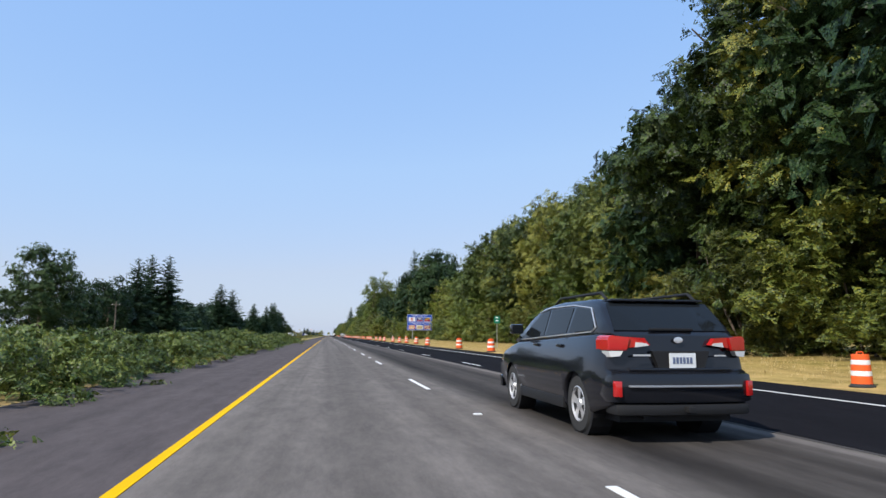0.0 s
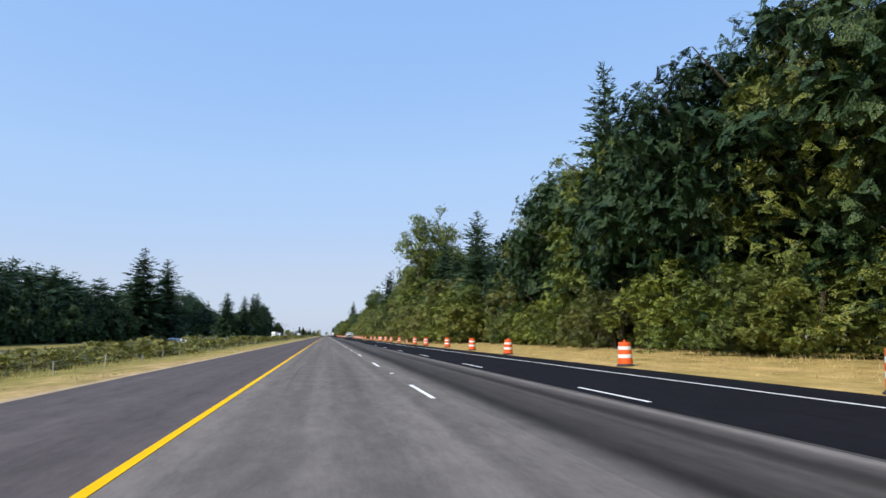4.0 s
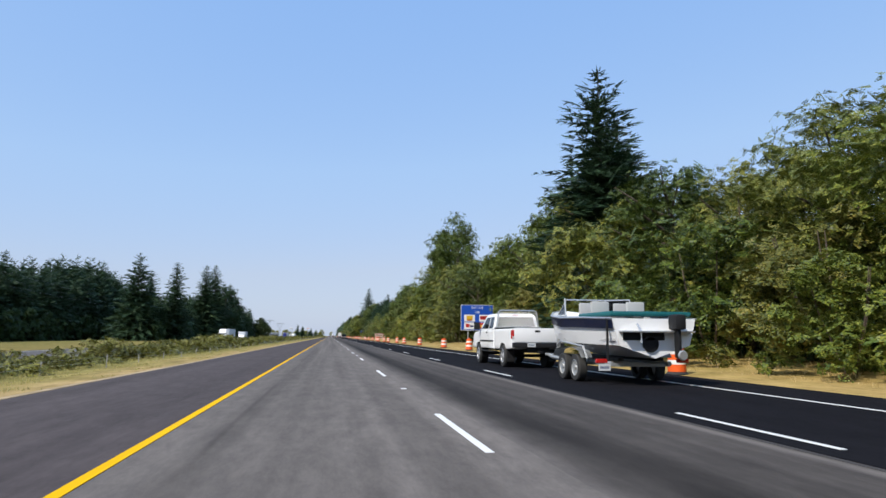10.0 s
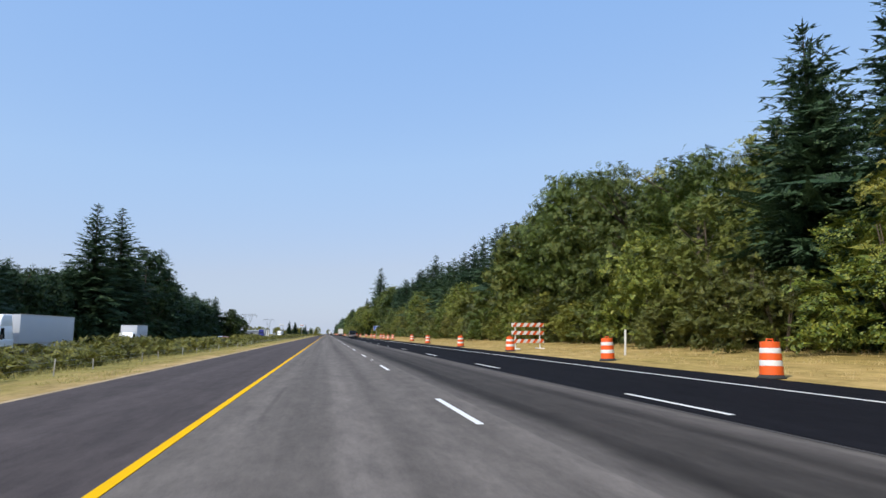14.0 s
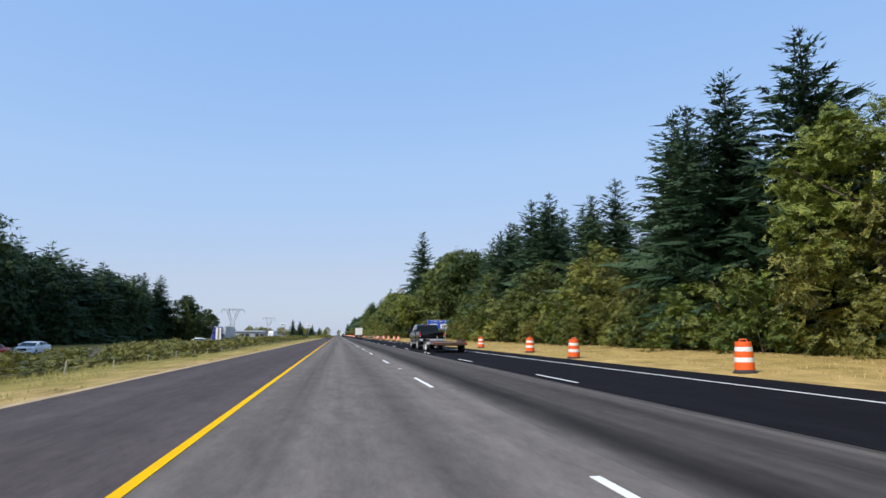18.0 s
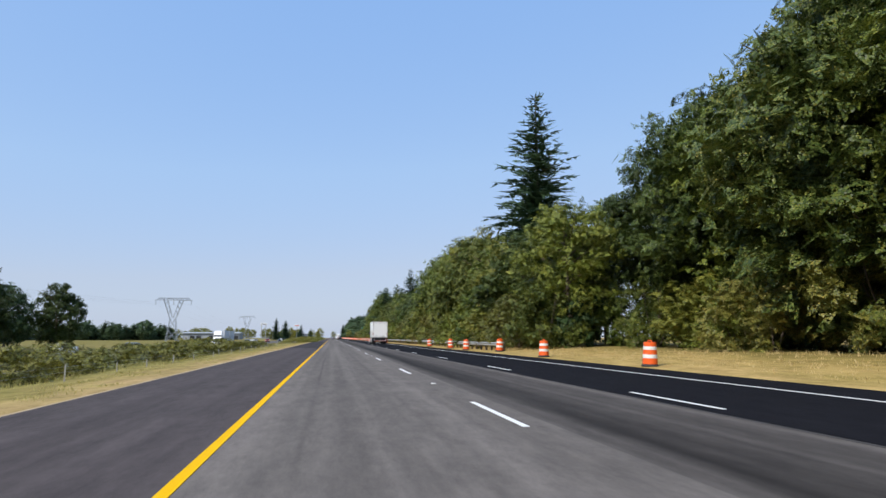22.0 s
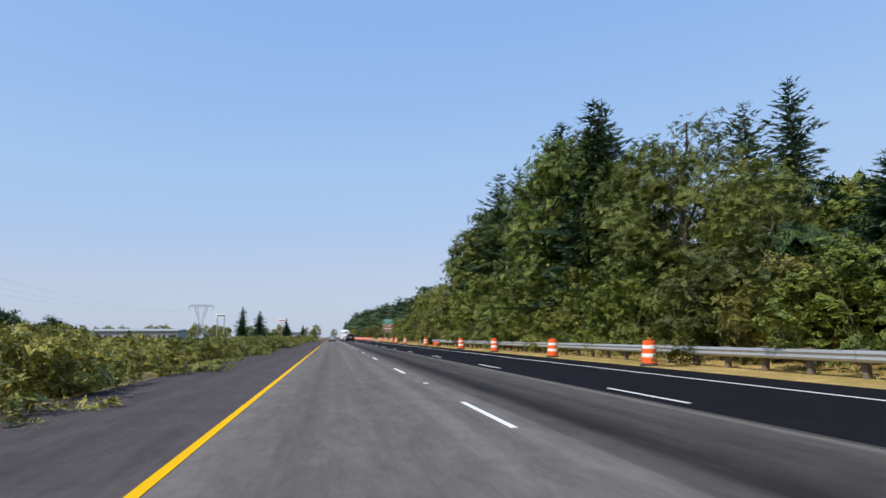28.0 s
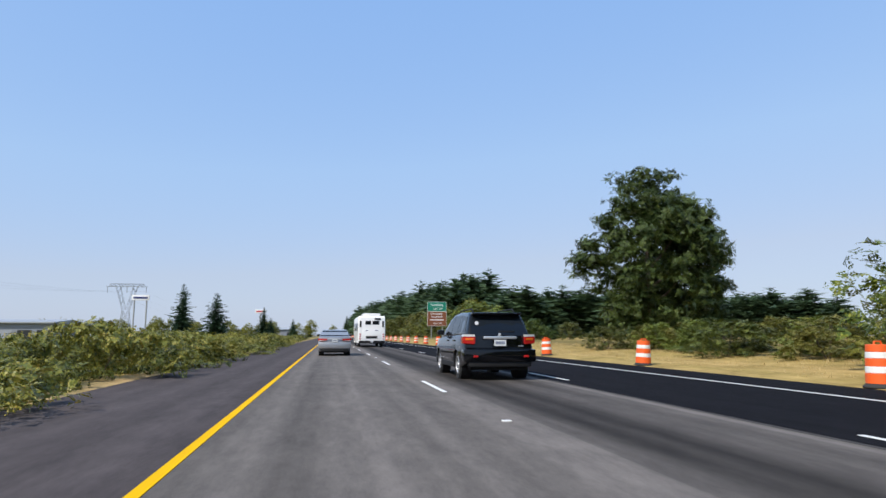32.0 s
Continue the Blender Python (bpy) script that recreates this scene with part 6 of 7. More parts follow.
s, (p, q) = road_sign("road_sign", "green exit board above a brown state park board on two posts", 21.0, 25.3, 1190, 8.5, ((6.4, 8.5, M_GREEN), (3.2, 6.36, M_BROWN)), (0.9, 3.4))
text("Newberg", 0.75, 2.15, -0.03, 7.85, M_SIGNWHITE, s)
text("EXIT 278", 0.55, 2.3, -0.03, 6.95, M_SIGNWHITE, s)
text("Champoeg", 0.62, 2.05, -0.03, 5.9, M_SIGNWHITE, s)
text("State Park", 0.62, 2.15, -0.03, 5.2, M_SIGNWHITE, s)
part("text_bar", box(0.6, 3.7, -0.034, -0.0275, 4.42, 4.62), M_SIGNWHITE, q)
text("EXIT 278", 0.5, 2.3, -0.03, 3.75, M_SIGNWHITE, s)


def small_marker(x, y, z0, z1, w, material, label, digits=3):
    t = thing("mile_marker", label, "road sign", at=pose(x, y, ground_height(x, y)))
    part("post", box(-0.03, 0.03, 0.0, 0.04, -0.2, z1), M_GALV, t)
    p = part("panel", box(-w / 2, w / 2, -0.01, 0.0, z0, z1, 0.0), material, t)
    for i in range(digits):
        z = z1 - (i + 0.7) * (z1 - z0) / (digits + 0.4)
        part("text_bar", box(-w * 0.25, w * 0.25, -0.014, -0.0105, z, z + (z1 - z0) * 0.14), M_SIGNWHITE, p)
    return t


small_marker(15.0, 56.5, 2.2, 2.85, 0.55, M_GREEN, "small green marker board on a thin steel post", 2)
small_marker(15.2, 933, 1.6, 2.3, 0.5, M_GREEN, "small green marker board on a thin steel post", 2)


def delineator(x, y, lean=0.0):
    t = thing("delineator_post", "slim white roadside delineator post in the dry grass", "marker post", "delineator posts", at=pose(x, y, ground_height(x, y), 0, lean, 0))
    part("post", box(-0.05, 0.05, -0.01, 0.01, -0.2, 1.2, 0.004), M_BAND, t)
    part("reflector", box(-0.035, 0.035, -0.016, -0.011, 1.0, 1.15), M_SIGNWHITE, t)
    return t


for x, y, a in ((13.6, 137.5, 0), (14.4, 121, 0), (14.0, 497.5, 3), (13.6, 1021, 0), (14.0, 836.5, -6), (13.2, 330, 0), (13.5, 700, 0)):
    delineator(x, y, a)

# -- fence of short posts along the median
fence = thing("fence", "short grey wooden fence posts with thin wire in median grass", "fence", at=pose(-8.3, 118, -0.16))
pp = part("post", box(-0.019, 0.019, -0.019, 0.019, -0.3, 0.47, 0.005), mat("bleached_wood", (0.46, 0.44, 0.40), (0.28, 0.26, 0.23), rough=0.85, scale=4, bump=0.3), fence)
r = np.random.default_rng(9)
for i in range(1, 168):
    shared("post", pp.data, fence, pose(0.12 * r.normal(), 4.55 * i + 0.3 * r.normal(), -0.05 + 0.06 * r.normal(), 3 * r.normal(), 3 * r.normal(), 20 * r.random()))
for z in (0.26, 0.42):
    part("wire", tube([(0, 0, z), (0, 380, z), (0, 760, z)], 0.0025, 4), M_GALV, fence)

s = thing("road_sign", "tall narrow white board on a wooden post by the oncoming lanes", "road sign", at=pose(-22.4, 725, -0.9))
part("post", box(-0.08, 0.08, -0.08, 0.0, -0.3, 3.3), M_WOOD, s)
part("panel", box(-0.5, 0.5, 0.0, 0.04, 1.1, 3.4, 0.0), M_SIGNWHITE, s)


# ---- pylons and buildings ----
def pylon(x, y, hgt, base=4.2, k=1.0, steel=None):
    t = thing("transmission_tower", "grey steel lattice transmission tower with a wide flat crossarm", "pylon", at=pose(x, y, -0.4))
    waist, top = hgt * 0.52, hgt * 0.95
    bm = bmesh.new()

    def bar(a, b, rad=0.06):
        tube([a, b], rad * k, 4, bm)
    corners = [(sx, sy) for sx in (-1, 1) for sy in (-1, 1)]
    lv = [(0, base * 0.5), (waist * 0.5, base * 0.36), (waist, base * 0.24)]
    for (z0, w0), (z1, w1) in zip(lv, lv[1:]):
        for sx, sy in corners:
            bar((sx * w0, sy * w0 * 0.7, z0), (sx * w1, sy * w1 * 0.7, z1), 0.08)
        for sy in (-1, 1):
            bar((-w0, sy * w0 * 0.7, z0), (w1, sy * w1 * 0.7, z1))
            bar((w0, sy * w0 * 0.7, z0), (-w1, sy * w1 * 0.7, z1))
        for sx in (-1, 1):
            bar((sx * w0, -w0 * 0.7, z0), (sx * w1, w1 * 0.7, z1))
    part("leg_frame", bm, steel or M_PYLON, t)
    for s in (-1, 1):
        bm = bmesh.new()
        w = base * 0.24
        for sy in (-1, 1):
            bar((s * w, sy * w * 0.7, waist), (s * base * 0.85, sy * 0.4, top), 0.075)
            bar((s * w * 0.2, sy * w * 0.7, waist + 0.3), (s * base * 0.5, sy * 0.4, top), 0.06)
            for q in (0.25, 0.5, 0.75):
                za = waist + (top - waist) * q
                bar((s * (w + (base * 0.85 - w) * q), sy * 0.5, za), (s * (w * 0.2 + (base * 0.5 - w * 0.2) * (q + 0.2)), sy * 0.5, za + (top - waist) * 0.2), 0.06)
        part("fork_arm", bm, steel or M_PYLON, t)
    bm = bmesh.new()
    A = base * 1.6
    for sy in (-0.4, 0.4):
        bar((-A, sy, top), (A, sy, top), 0.075), bar((-A * 0.8, sy, hgt), (A * 0.8, sy, hgt), 0.08)
        for i in range(10):
            u = -A * 0.9 + A * 0.18 * i
            bar((u, sy, top), (u + A * 0.09, sy, hgt), 0.05), bar((u + A * 0.09, sy, hgt), (u + A * 0.18, sy, top), 0.05)
    part("crossarm", bm, steel or M_PYLON, t)
    for u in (-A * 0.95, 0, A * 0.95):
        part("insulator", tube([(u, 0, top), (u, 0, top - hgt * 0.11)], 0.10, 6), steel or M_PYLON, t)
    return t


# bluish grey near the sky's tone: haze put into the far steel's colour
M_PYLON = mat("dull_pale_steel", (0.30, 0.33, 0.38), (0.25, 0.28, 0.33), rough=0.7, scale=1)
pylon(-79, 483, 18.3, 4.2, 1.5, M_GALV)
pylon(-60, 983, 16.5, 4.2, 1.15)
pylon(-71, 1290, 19.5)
wires = thing("power_lines", "thin power lines hanging between the transmission towers", "cable")
for u in (-6.4, 0, 6.4):
    for a, b in (((-79, 483, 15.4), (-60, 983, 13.6)), ((-60, 983, 13.6), (-71, 1290, 16.5)), ((-71, 1290, 16.5), (-90, 1700, 16))):
        pts = [(a[0] + (b[0] - a[0]) * i / 12 + u, a[1] + (b[1] - a[1]) * i / 12, a[2] + (b[2] - a[2]) * i / 12 - 20 * (i / 12) * (1 - i / 12)) for i in range(13)]
        part("wire", tube(pts, 0.010, 4), M_PYLON, wires)

M_SHEDWALL = mat("grey_metal_cladding", (0.28, 0.30, 0.34), (0.21, 0.23, 0.26), rough=0.6, scale=0.2)
M_SHEDROOF = mat("grey_metal_roof", (0.36, 0.38, 0.41), (0.28, 0.30, 0.33), rough=0.5, scale=0.2)
M_DARK = mat("dark_opening", (0.02, 0.022, 0.025), (0.03, 0.03, 0.03), rough=0.4)


def shed(x, y, w, d, hgt, label, bays=9):
    t = thing("warehouse", label, "building", at=pose(x, y, -0.4))
    part("wall", box(-w / 2, w / 2, -d / 2, d / 2, 0, hgt * 0.8), M_SHEDWALL, t)
    part("roof", prism([(-d / 2 - 0.8, hgt * 0.8), (d / 2 + 0.8, hgt * 0.8), (d / 2 + 0.8, hgt * 0.86), (0, hgt), (-d / 2 - 0.8, hgt * 0.86)], -w / 2 - 0.6, w / 2 + 0.6, "x"), M_SHEDROOF, t)
    for i in range(bays):
        u = -w / 2 + w * (i + 0.5) / bays
        # flat dark panels stand for shade inside open bays, grey ones for shut doors
        part("door", box(u - 1.6, u + 1.6, -d / 2 - 0.06, -d / 2 - 0.02, 0, hgt * 0.5), M_DARK if i % 3 else M_SHEDROOF, t)
    return t


shed(-88, 1234, 40, 20, 5.6, "long low grey metal warehouse beyond the fields", 9)
shed(-190, 1330, 30, 18, 6.0, "grey metal farm shed beyond the fields", 5)
shed(-60, 1610, 60, 24, 7.5, "white low commercial building near the far exit", 8)


def pole_sign(x, y, hgt, w, ph, material, label, posts):
    t = thing("billboard", label, "billboard", at=pose(x, y, -0.3))
    for u in posts:
        part("post", tube([(u, 0, -0.3), (u, 0, hgt)], 0.22, 8), M_GALV, t)
    p = part("panel", box(-w / 2, w / 2, -0.25, 0.25, hgt - ph, hgt, 0.05), M_SIGNWHITE, t)
    part("text_bar", box(-w * 0.4, w * 0.4, -0.28, -0.255, hgt - ph * 0.7, hgt - ph * 0.35), material, p)
    return t


pole_sign(-52, 1238, 12.5, 4.6, 1.5, M_NAVY, "white commercial sign on two tall posts", (-1.6, 1.6))
pole_sign(-34, 1375, 14.0, 5.0, 1.8, M_RED, "red and white commercial sign on a tall pole", (0,))

pole = thing("utility_pole", "weathered wooden utility pole with a short crossarm behind the median brambles", "pole", at=pose(-40.6, 133, -1.2))
part("shaft", tube([(0, 0, 0), (0.03, 0, 4.5), (0, 0, 8.6)], [0.16, 0.14, 0.10], 9), M_WOOD, pole)
part("crossarm", box(-0.8, 0.8, -0.05, 0.05, 7.9, 8.02, 0.01), M_WOOD, pole)
for u in (-0.7, 0.7):
    part("insulator", lathe([(0.03, 8.02), (0.05, 8.08), (0.03, 8.2)], n=8, at=(u, 0, 0)), M_BAND, pole)

# ---- plants ----
def quads_mesh(name, c, u, v, material, tri=False):
    """Leaves as small flat pieces: centres c, half axes u (along) and v (across), arrays of n x 3."""
    n = len(c)
    if tri:
        co = np.stack([c - v, c + v, c + 2 * u], 1).reshape(-1, 3)
        k = 3
    else:
        co = np.stack([c - u, c + v * 0.9 - u * 0.1, c + u, c - v * 0.9 - u * 0.1], 1).reshape(-1, 3)
        k = 4
    me = bpy.data.meshes.new(name)
    me.vertices.add(n * k)
    me.vertices.foreach_set("co", co.astype(np.float32).ravel())
    me.loops.add(n * k)
    me.loops.foreach_set("vertex_index", np.arange(n * k, dtype=np.int32))
    me.polygons.add(n)
    me.polygons.foreach_set("loop_start", np.arange(0, n * k, k, dtype=np.int32))
    me.polygons.foreach_set("loop_total", np.full(n, k, dtype=np.int32))
    me.update(calc_edges=True)
    me.validate()
    me.materials.append(material)
    return me


def unit(a):
    return a / (np.linalg.norm(a, axis=1, keepdims=True) + 1e-9)


def leaves_on(centres, radii, per, size, r):
    """Leaf pieces over a set of clumps: small ones on their domes, turned up and outwards, and a few large ones inside."""
    idx = np.repeat(np.arange(len(centres)), per)
    n = len(idx)
    d = unit(r.normal(size=(n, 3)))
    d[:, 2] = np.where(r.random(n) < 0.72, np.abs(d[:, 2]), d[:, 2])
    inner = r.random(n) < 0.13
    rad = radii[idx] * np.where(inner, 0.10 + 0.35 * r.random(n), 0.50 + 0.58 * r.random(n) ** 0.7)[:, None]
    c = centres[idx] + d * rad
    nrm = unit(d + 0.62 * r.normal(size=d.shape) + np.array((0, 0, 0.55)))
    a = unit(np.cross(nrm, r.normal(size=d.shape)))
    b = np.cross(nrm, a)
    s = size * (0.55 + 0.9 * r.random(n))[:, None] * np.where(inner, 2.0, 1.0)[:, None]
    a = a - np.array((0, 0, 0.12))
    return c - a * s * 0.55, a * s * 0.85, b * s * 0.95


def branchy(r, h, crown_lo, spread, limbs):
    bm = bmesh.new()
    bend = r.normal(size=2) * 0.02 * h
    tube([(0, 0, -0.3), (bend[0] * 0.4, bend[1] * 0.4, h * 0.3), (bend[0], bend[1], h * 0.62), (bend[0] * 1.3, bend[1] * 1.3, h * 0.84)], [h * 0.020, h * 0.014, h * 0.007, h * 0.0015], 8, bm)
    for i in range(limbs):
        a, z = r.random() * 6.283, h * (crown_lo + (0.75 - crown_lo) * r.random())
        e = spread * (0.45 + 0.4 * r.random())
        tube([(bend[0] * z / h, bend[1] * z / h, z), (e * 0.5 * math.cos(a), e * 0.5 * math.sin(a), z + h * 0.08), (e * math.cos(a), e * math.sin(a), z + h * 0.17)], [h * 0.008, h * 0.005, h * 0.002], 5, bm)
    return bm


def broadleaf(seed, h, spread, lo, clumps, per, leaf, material, label, squash=1.0):
    r = np.random.default_rng(seed)
    t = thing("tree", label, "tree", kind="")
    part("trunk", branchy(r, h, lo, spread, 9), M_BARK, t)
    c = []
    while len(c) < clumps:
        p = r.uniform(-1, 1, 3)
        q = np.linalg.norm(p)
        if 0.42 < q < 1.0:
            c.append(p)
    c = np.array(c)
    zc, zr = h * (lo + (1 - lo) * 0.48), h * (1 - lo) * 0.5
    wide = spread * (1 - 0.25 * np.clip(c[:, 2:3], 0, 1) * squash)
    centres = np.concatenate([c[:, :2] * wide, zc + c[:, 2:3] * zr], 1)
    radii = (0.95 + 0.85 * r.random((clumps, 1))) * (spread + zr) / clumps ** 0.5 * np.array((1, 1, 0.72))
    me = quads_mesh("crown", *leaves_on(centres, radii, per, leaf, r), material, tri=True)
    ob = new("crown", me)
    ob.parent = t
    return t


def conifer(seed, h, spread, label, levels=30, bare=0.03, material=None, power=0.85, fine=True):
    """Whorls of drooping boughs; each bough carries flat sprays of needles to both sides and one at its tip."""
    r = np.random.default_rng(seed)
    t = thing("conifer_tree", label, "tree")
    part("trunk", tube([(0, 0, -0.3), (0, 0, h * 0.5), (0.05, 0, h * 0.99)], [h * 0.014, h * 0.008, h * 0.001], 7), M_BARK, t)
    cs, us, vs = [], [], []

    def spray(c, d, e, wide):
        """One needle spray from c along d, e long, turned by chance about its own line."""
        across = np.cross(d, (0, 0, 1.0))
        across /= np.linalg.norm(across) + 1e-6
        tilt = r.normal() * 0.75
        cs.append(c), us.append(d * e * 0.5)
        vs.append((across * math.cos(tilt) + np.array((0, 0, math.sin(tilt)))) * e * wide)
    for i in range(levels):
        f = i / levels
        whorl = 0.82 + 0.30 * r.random()
        nb = (9 if f < 0.6 else 7 if f < 0.85 else 5) - (0 if fine else 2)
        for k in range(nb):
            u = min(0.985, max(0.0, f + 0.8 * (r.random() - 0.5) / levels))
            z = h * (bare + (1 - bare) * u)
            L = spread * whorl * ((1 - u) ** power) * (0.62 + 0.48 * r.random()) * (0.8 if u < 0.06 else 1) + 0.012 * h * (1 - u)
            a = 6.283 * (k + r.random() * 0.9) / nb + i * 1.3
            d = np.array((math.cos(a), math.sin(a), 0.0))
            side = np.array((-d[1], d[0], 0.0))
            rise, fall = 0.10 + 0.75 * u * u, 0.42 * (1 - 0.7 * u)
            steps = int(min(9 if fine else 3, max(1, round(L / (0.024 * h if fine else 0.036 * h)))))
            for s in range(steps):
                q = (s + 0.45) / steps
                c = np.array((0, 0, z)) + d * L * q + np.array((0, 0, L * (rise * q - fall * q * q)))
                e = (0.19 if fine else 0.5) * L * (1.2 - q) + 0.016 * h
                for sg in (-1, 1):
                    w = d * (0.75 + 0.2 * r.random()) + side * sg * (0.75 + 0.3 * r.random()) + np.array((0, 0, rise * 0.5 - fall * q - 0.10 + 0.22 * r.normal()))
                    spray(c, w, e * (0.75 + 0.5 * r.random()), 0.20 if fine else 0.30)
            # close, dark inner twigs
            for g in range(2 if fine else 1):
                w = d + side * 0.8 * r.normal() + np.array((0, 0, 0.1 + 0.35 * r.normal()))
                spray(np.array((0, 0, z + 0.01 * h * r.normal())) + w * 0.22 * L * g, w, (0.36 if fine else 0.55) * L + 0.01 * h, 0.28)
            tip = np.array((0, 0, z)) + d * L * 0.72 + np.array((0, 0, L * (rise * 0.72 - fall * 0.52)))
            spray(tip, d + np.array((0, 0, rise - fall + 0.1 * r.normal())), (0.28 if fine else 0.36) * L + 0.01 * h, 0.20)
    for k in range(4):
        spray(np.array((0, 0, h * (0.955 + 0.008 * k))), np.array((0.12 * r.normal(), 0.12 * r.normal(), 1.0)), h * 0.035, 0.10)
    me = quads_mesh("crown", np.array(cs), np.array(us), np.array(vs), material or L_CONIF, tri=True)
    ob = new("crown", me)
    ob.parent = t
    return t


def shrub(seed, rx, ry, h, clumps, per, leaf, material, name, label, category):
    """A plant that is leafy down to the ground."""
    r = np.random.default_rng(seed)
    t = thing(name, label, category)
    bm = bmesh.new()
    for i in range(4):
        a = r.random() * 6.283
        tube([(0.1 * math.cos(a), 0.1 * math.sin(a), -0.2), (rx * 0.4 * math.cos(a), ry * 0.4 * math.sin(a), h * 0.5), (rx * 0.5 * math.cos(a), ry * 0.5 * math.sin(a), h * 0.8)], [0.008 * h, 0.005 * h, 0.002 * h], 5, bm)
    part("stem", bm, M_BARK, t)
    c = r.uniform(-1, 1, (clumps, 3))
    c[:, 2] = r.random(clumps) ** 1.2
    c[:, :2] *= np.sqrt(np.clip(1.05 - c[:, 2:3] ** 2, 0.05, 1))
    centres = c * np.array((rx, ry, h * 0.82)) + np.array((0, 0, 0.04 * h))
    radii = (0.20 + 0.12 * r.random((clumps, 1))) * np.array((rx, ry, h * 0.55))
    me = quads_mesh("foliage", *leaves_on(centres, radii, per, leaf, r), material, tri=True)
    ob = new("foliage", me)
    ob.parent = t
    return t


# -- far masses of plants
def joined(name, places, material, label, category, piece="foliage", thin=1):
    """Many plants as one leafy mass; thin keeps one piece of so many, grown to cover the same."""
    out = []
    for p, x, y, s, sz, turn in places:
        me = next(c for c in p.children if c.name.startswith(piece)).data
        co = np.empty(len(me.vertices) * 3, np.float32)
        me.vertices.foreach_get("co", co)
        co = co.reshape(-1, 3, 3)[::thin]
        centre = co.mean(axis=1, keepdims=True)
        co = (centre + (co - centre) * thin ** 0.5).reshape(-1, 3)
        c, n = math.cos(turn), math.sin(turn)
        out.append(np.stack([x + s * (co[:, 0] * c - co[:, 1] * n), y + s * (co[:, 0] * n + co[:, 1] * c), ground_height(x, y) + sz * co[:, 2]], 1))
    co = np.concatenate(out)
    me = bpy.data.meshes.new(name)
    me.from_pydata(co, [], np.arange(len(co)).reshape(-1, 3))
    me.materials.append(material)
    return tagged(new(name, me), label, category, kind="stuff")


used = set()


def put(proto, x, y, s=1.0, sz=None, turn=None, group="", label="", r=rng):
    """Plants a copy (the first call moves the first one itself)."""
    turn = r.random() * 360 if turn is None else turn
    m = pose(x, y, ground_height(x, y) - 0.05, 0, 0, turn)
    if proto.name in used:
        ob = copy_thing(proto, m)
    else:
        used.add(proto.name)
        ob = proto
        ob.matrix_basis = m
    ob.scale = (s, s, sz or s)
    if group:
        ob["group"] = group
    if label:
        ob["label"] = label
    return ob


GREEN = "tall broadleaf tree with dense mid-green summer foliage"
DEC = [broadleaf(11 + i, 14, 4.6, 0.08, 112, 30, 0.262, L_DECID if i % 2 else L_MIXED, GREEN, 0.6 + 0.5 * i) for i in range(4)]
OAK = [broadleaf(31 + i, 20, 7.6, 0.08, 112, 34, 0.42, L_DARKDEC, "large dark-green oak with a broad rounded crown", 0.2) for i in range(2)]
POP = [broadleaf(41 + i, 24, 4.6, 0.10, 110, 33, 0.35, L_DECID, "tall upright cottonwood with light green leaves", 0.5) for i in range(2)]
MAPLE = [broadleaf(51 + i, 15, 6.2, 0.02, 210, 34, 0.33, L_MAPLE, "big-leaf maple with a full rounded green crown", 0.8) for i in range(2)]
BACK_DEC = [broadleaf(111 + i, 14, 4.6, 0.08, 52, 28, 0.36, L_DECID if i % 2 else L_MIXED, GREEN, 0.6 + 0.5 * i) for i in range(4)]
BACK_OAK = [broadleaf(131 + i, 20, 7.6, 0.08, 64, 28, 0.56, L_DARKDEC, "large dark-green oak with a broad rounded crown", 0.2) for i in range(2)]
BACK_MAPLE = [broadleaf(151 + i, 15, 6.2, 0.02, 84, 32, 0.48, L_MAPLE, "big-leaf maple with a full rounded green crown", 0.8) for i in range(2)]
CON = [conifer(61 + i, 26, 8.6 + 1.0 * (i % 2), "tall dark green fir with layered drooping branches", power=0.70) for i in range(4)]
FAR = [conifer(76 + i, 26, 9.5, "dark green fir in the far woods", 20, power=0.7, fine=False) for i in range(4)]
SLIM = [conifer(71 + i, 26, 7.6, "narrow dark green fir with a pointed top", 34, power=0.74) for i in range(2)]
BUSH = [shrub(81 + i, 2.3, 2.6, 5.0, 58, 27, 0.20, (L_OLIVE, L_MIXED, L_DECID)[i % 3], "roadside_bush", ("olive-brown roadside bush, partly dry", "mixed green and olive roadside bush", "dense green roadside bush at the edge of the woods")[i % 3], "bush") for i in range(6)]
HEDGE = [shrub(91 + i, 1.9, 2.6, 1.35, 34, 40, 0.10, L_HEDGE, "bramble_bush", "low tangled green bramble with dry tips beside the shoulder", "bush") for i in range(4)]
GREENHEDGE = [shrub(191 + i, 1.9, 2.6, 1.35, 40, 36, 0.10, L_GREENHEDGE, "bramble_bush", "dense tangled green bramble leaning on the shoulder's edge", "bush") for i in range(3)]
LOWHEDGE = [shrub(95 + i, 1.9, 2.6, 1.35, 28, 26, 0.14, L_DRYHEDGE, "bramble_bush", "low tangled bramble", "bush") for i in range(2)]

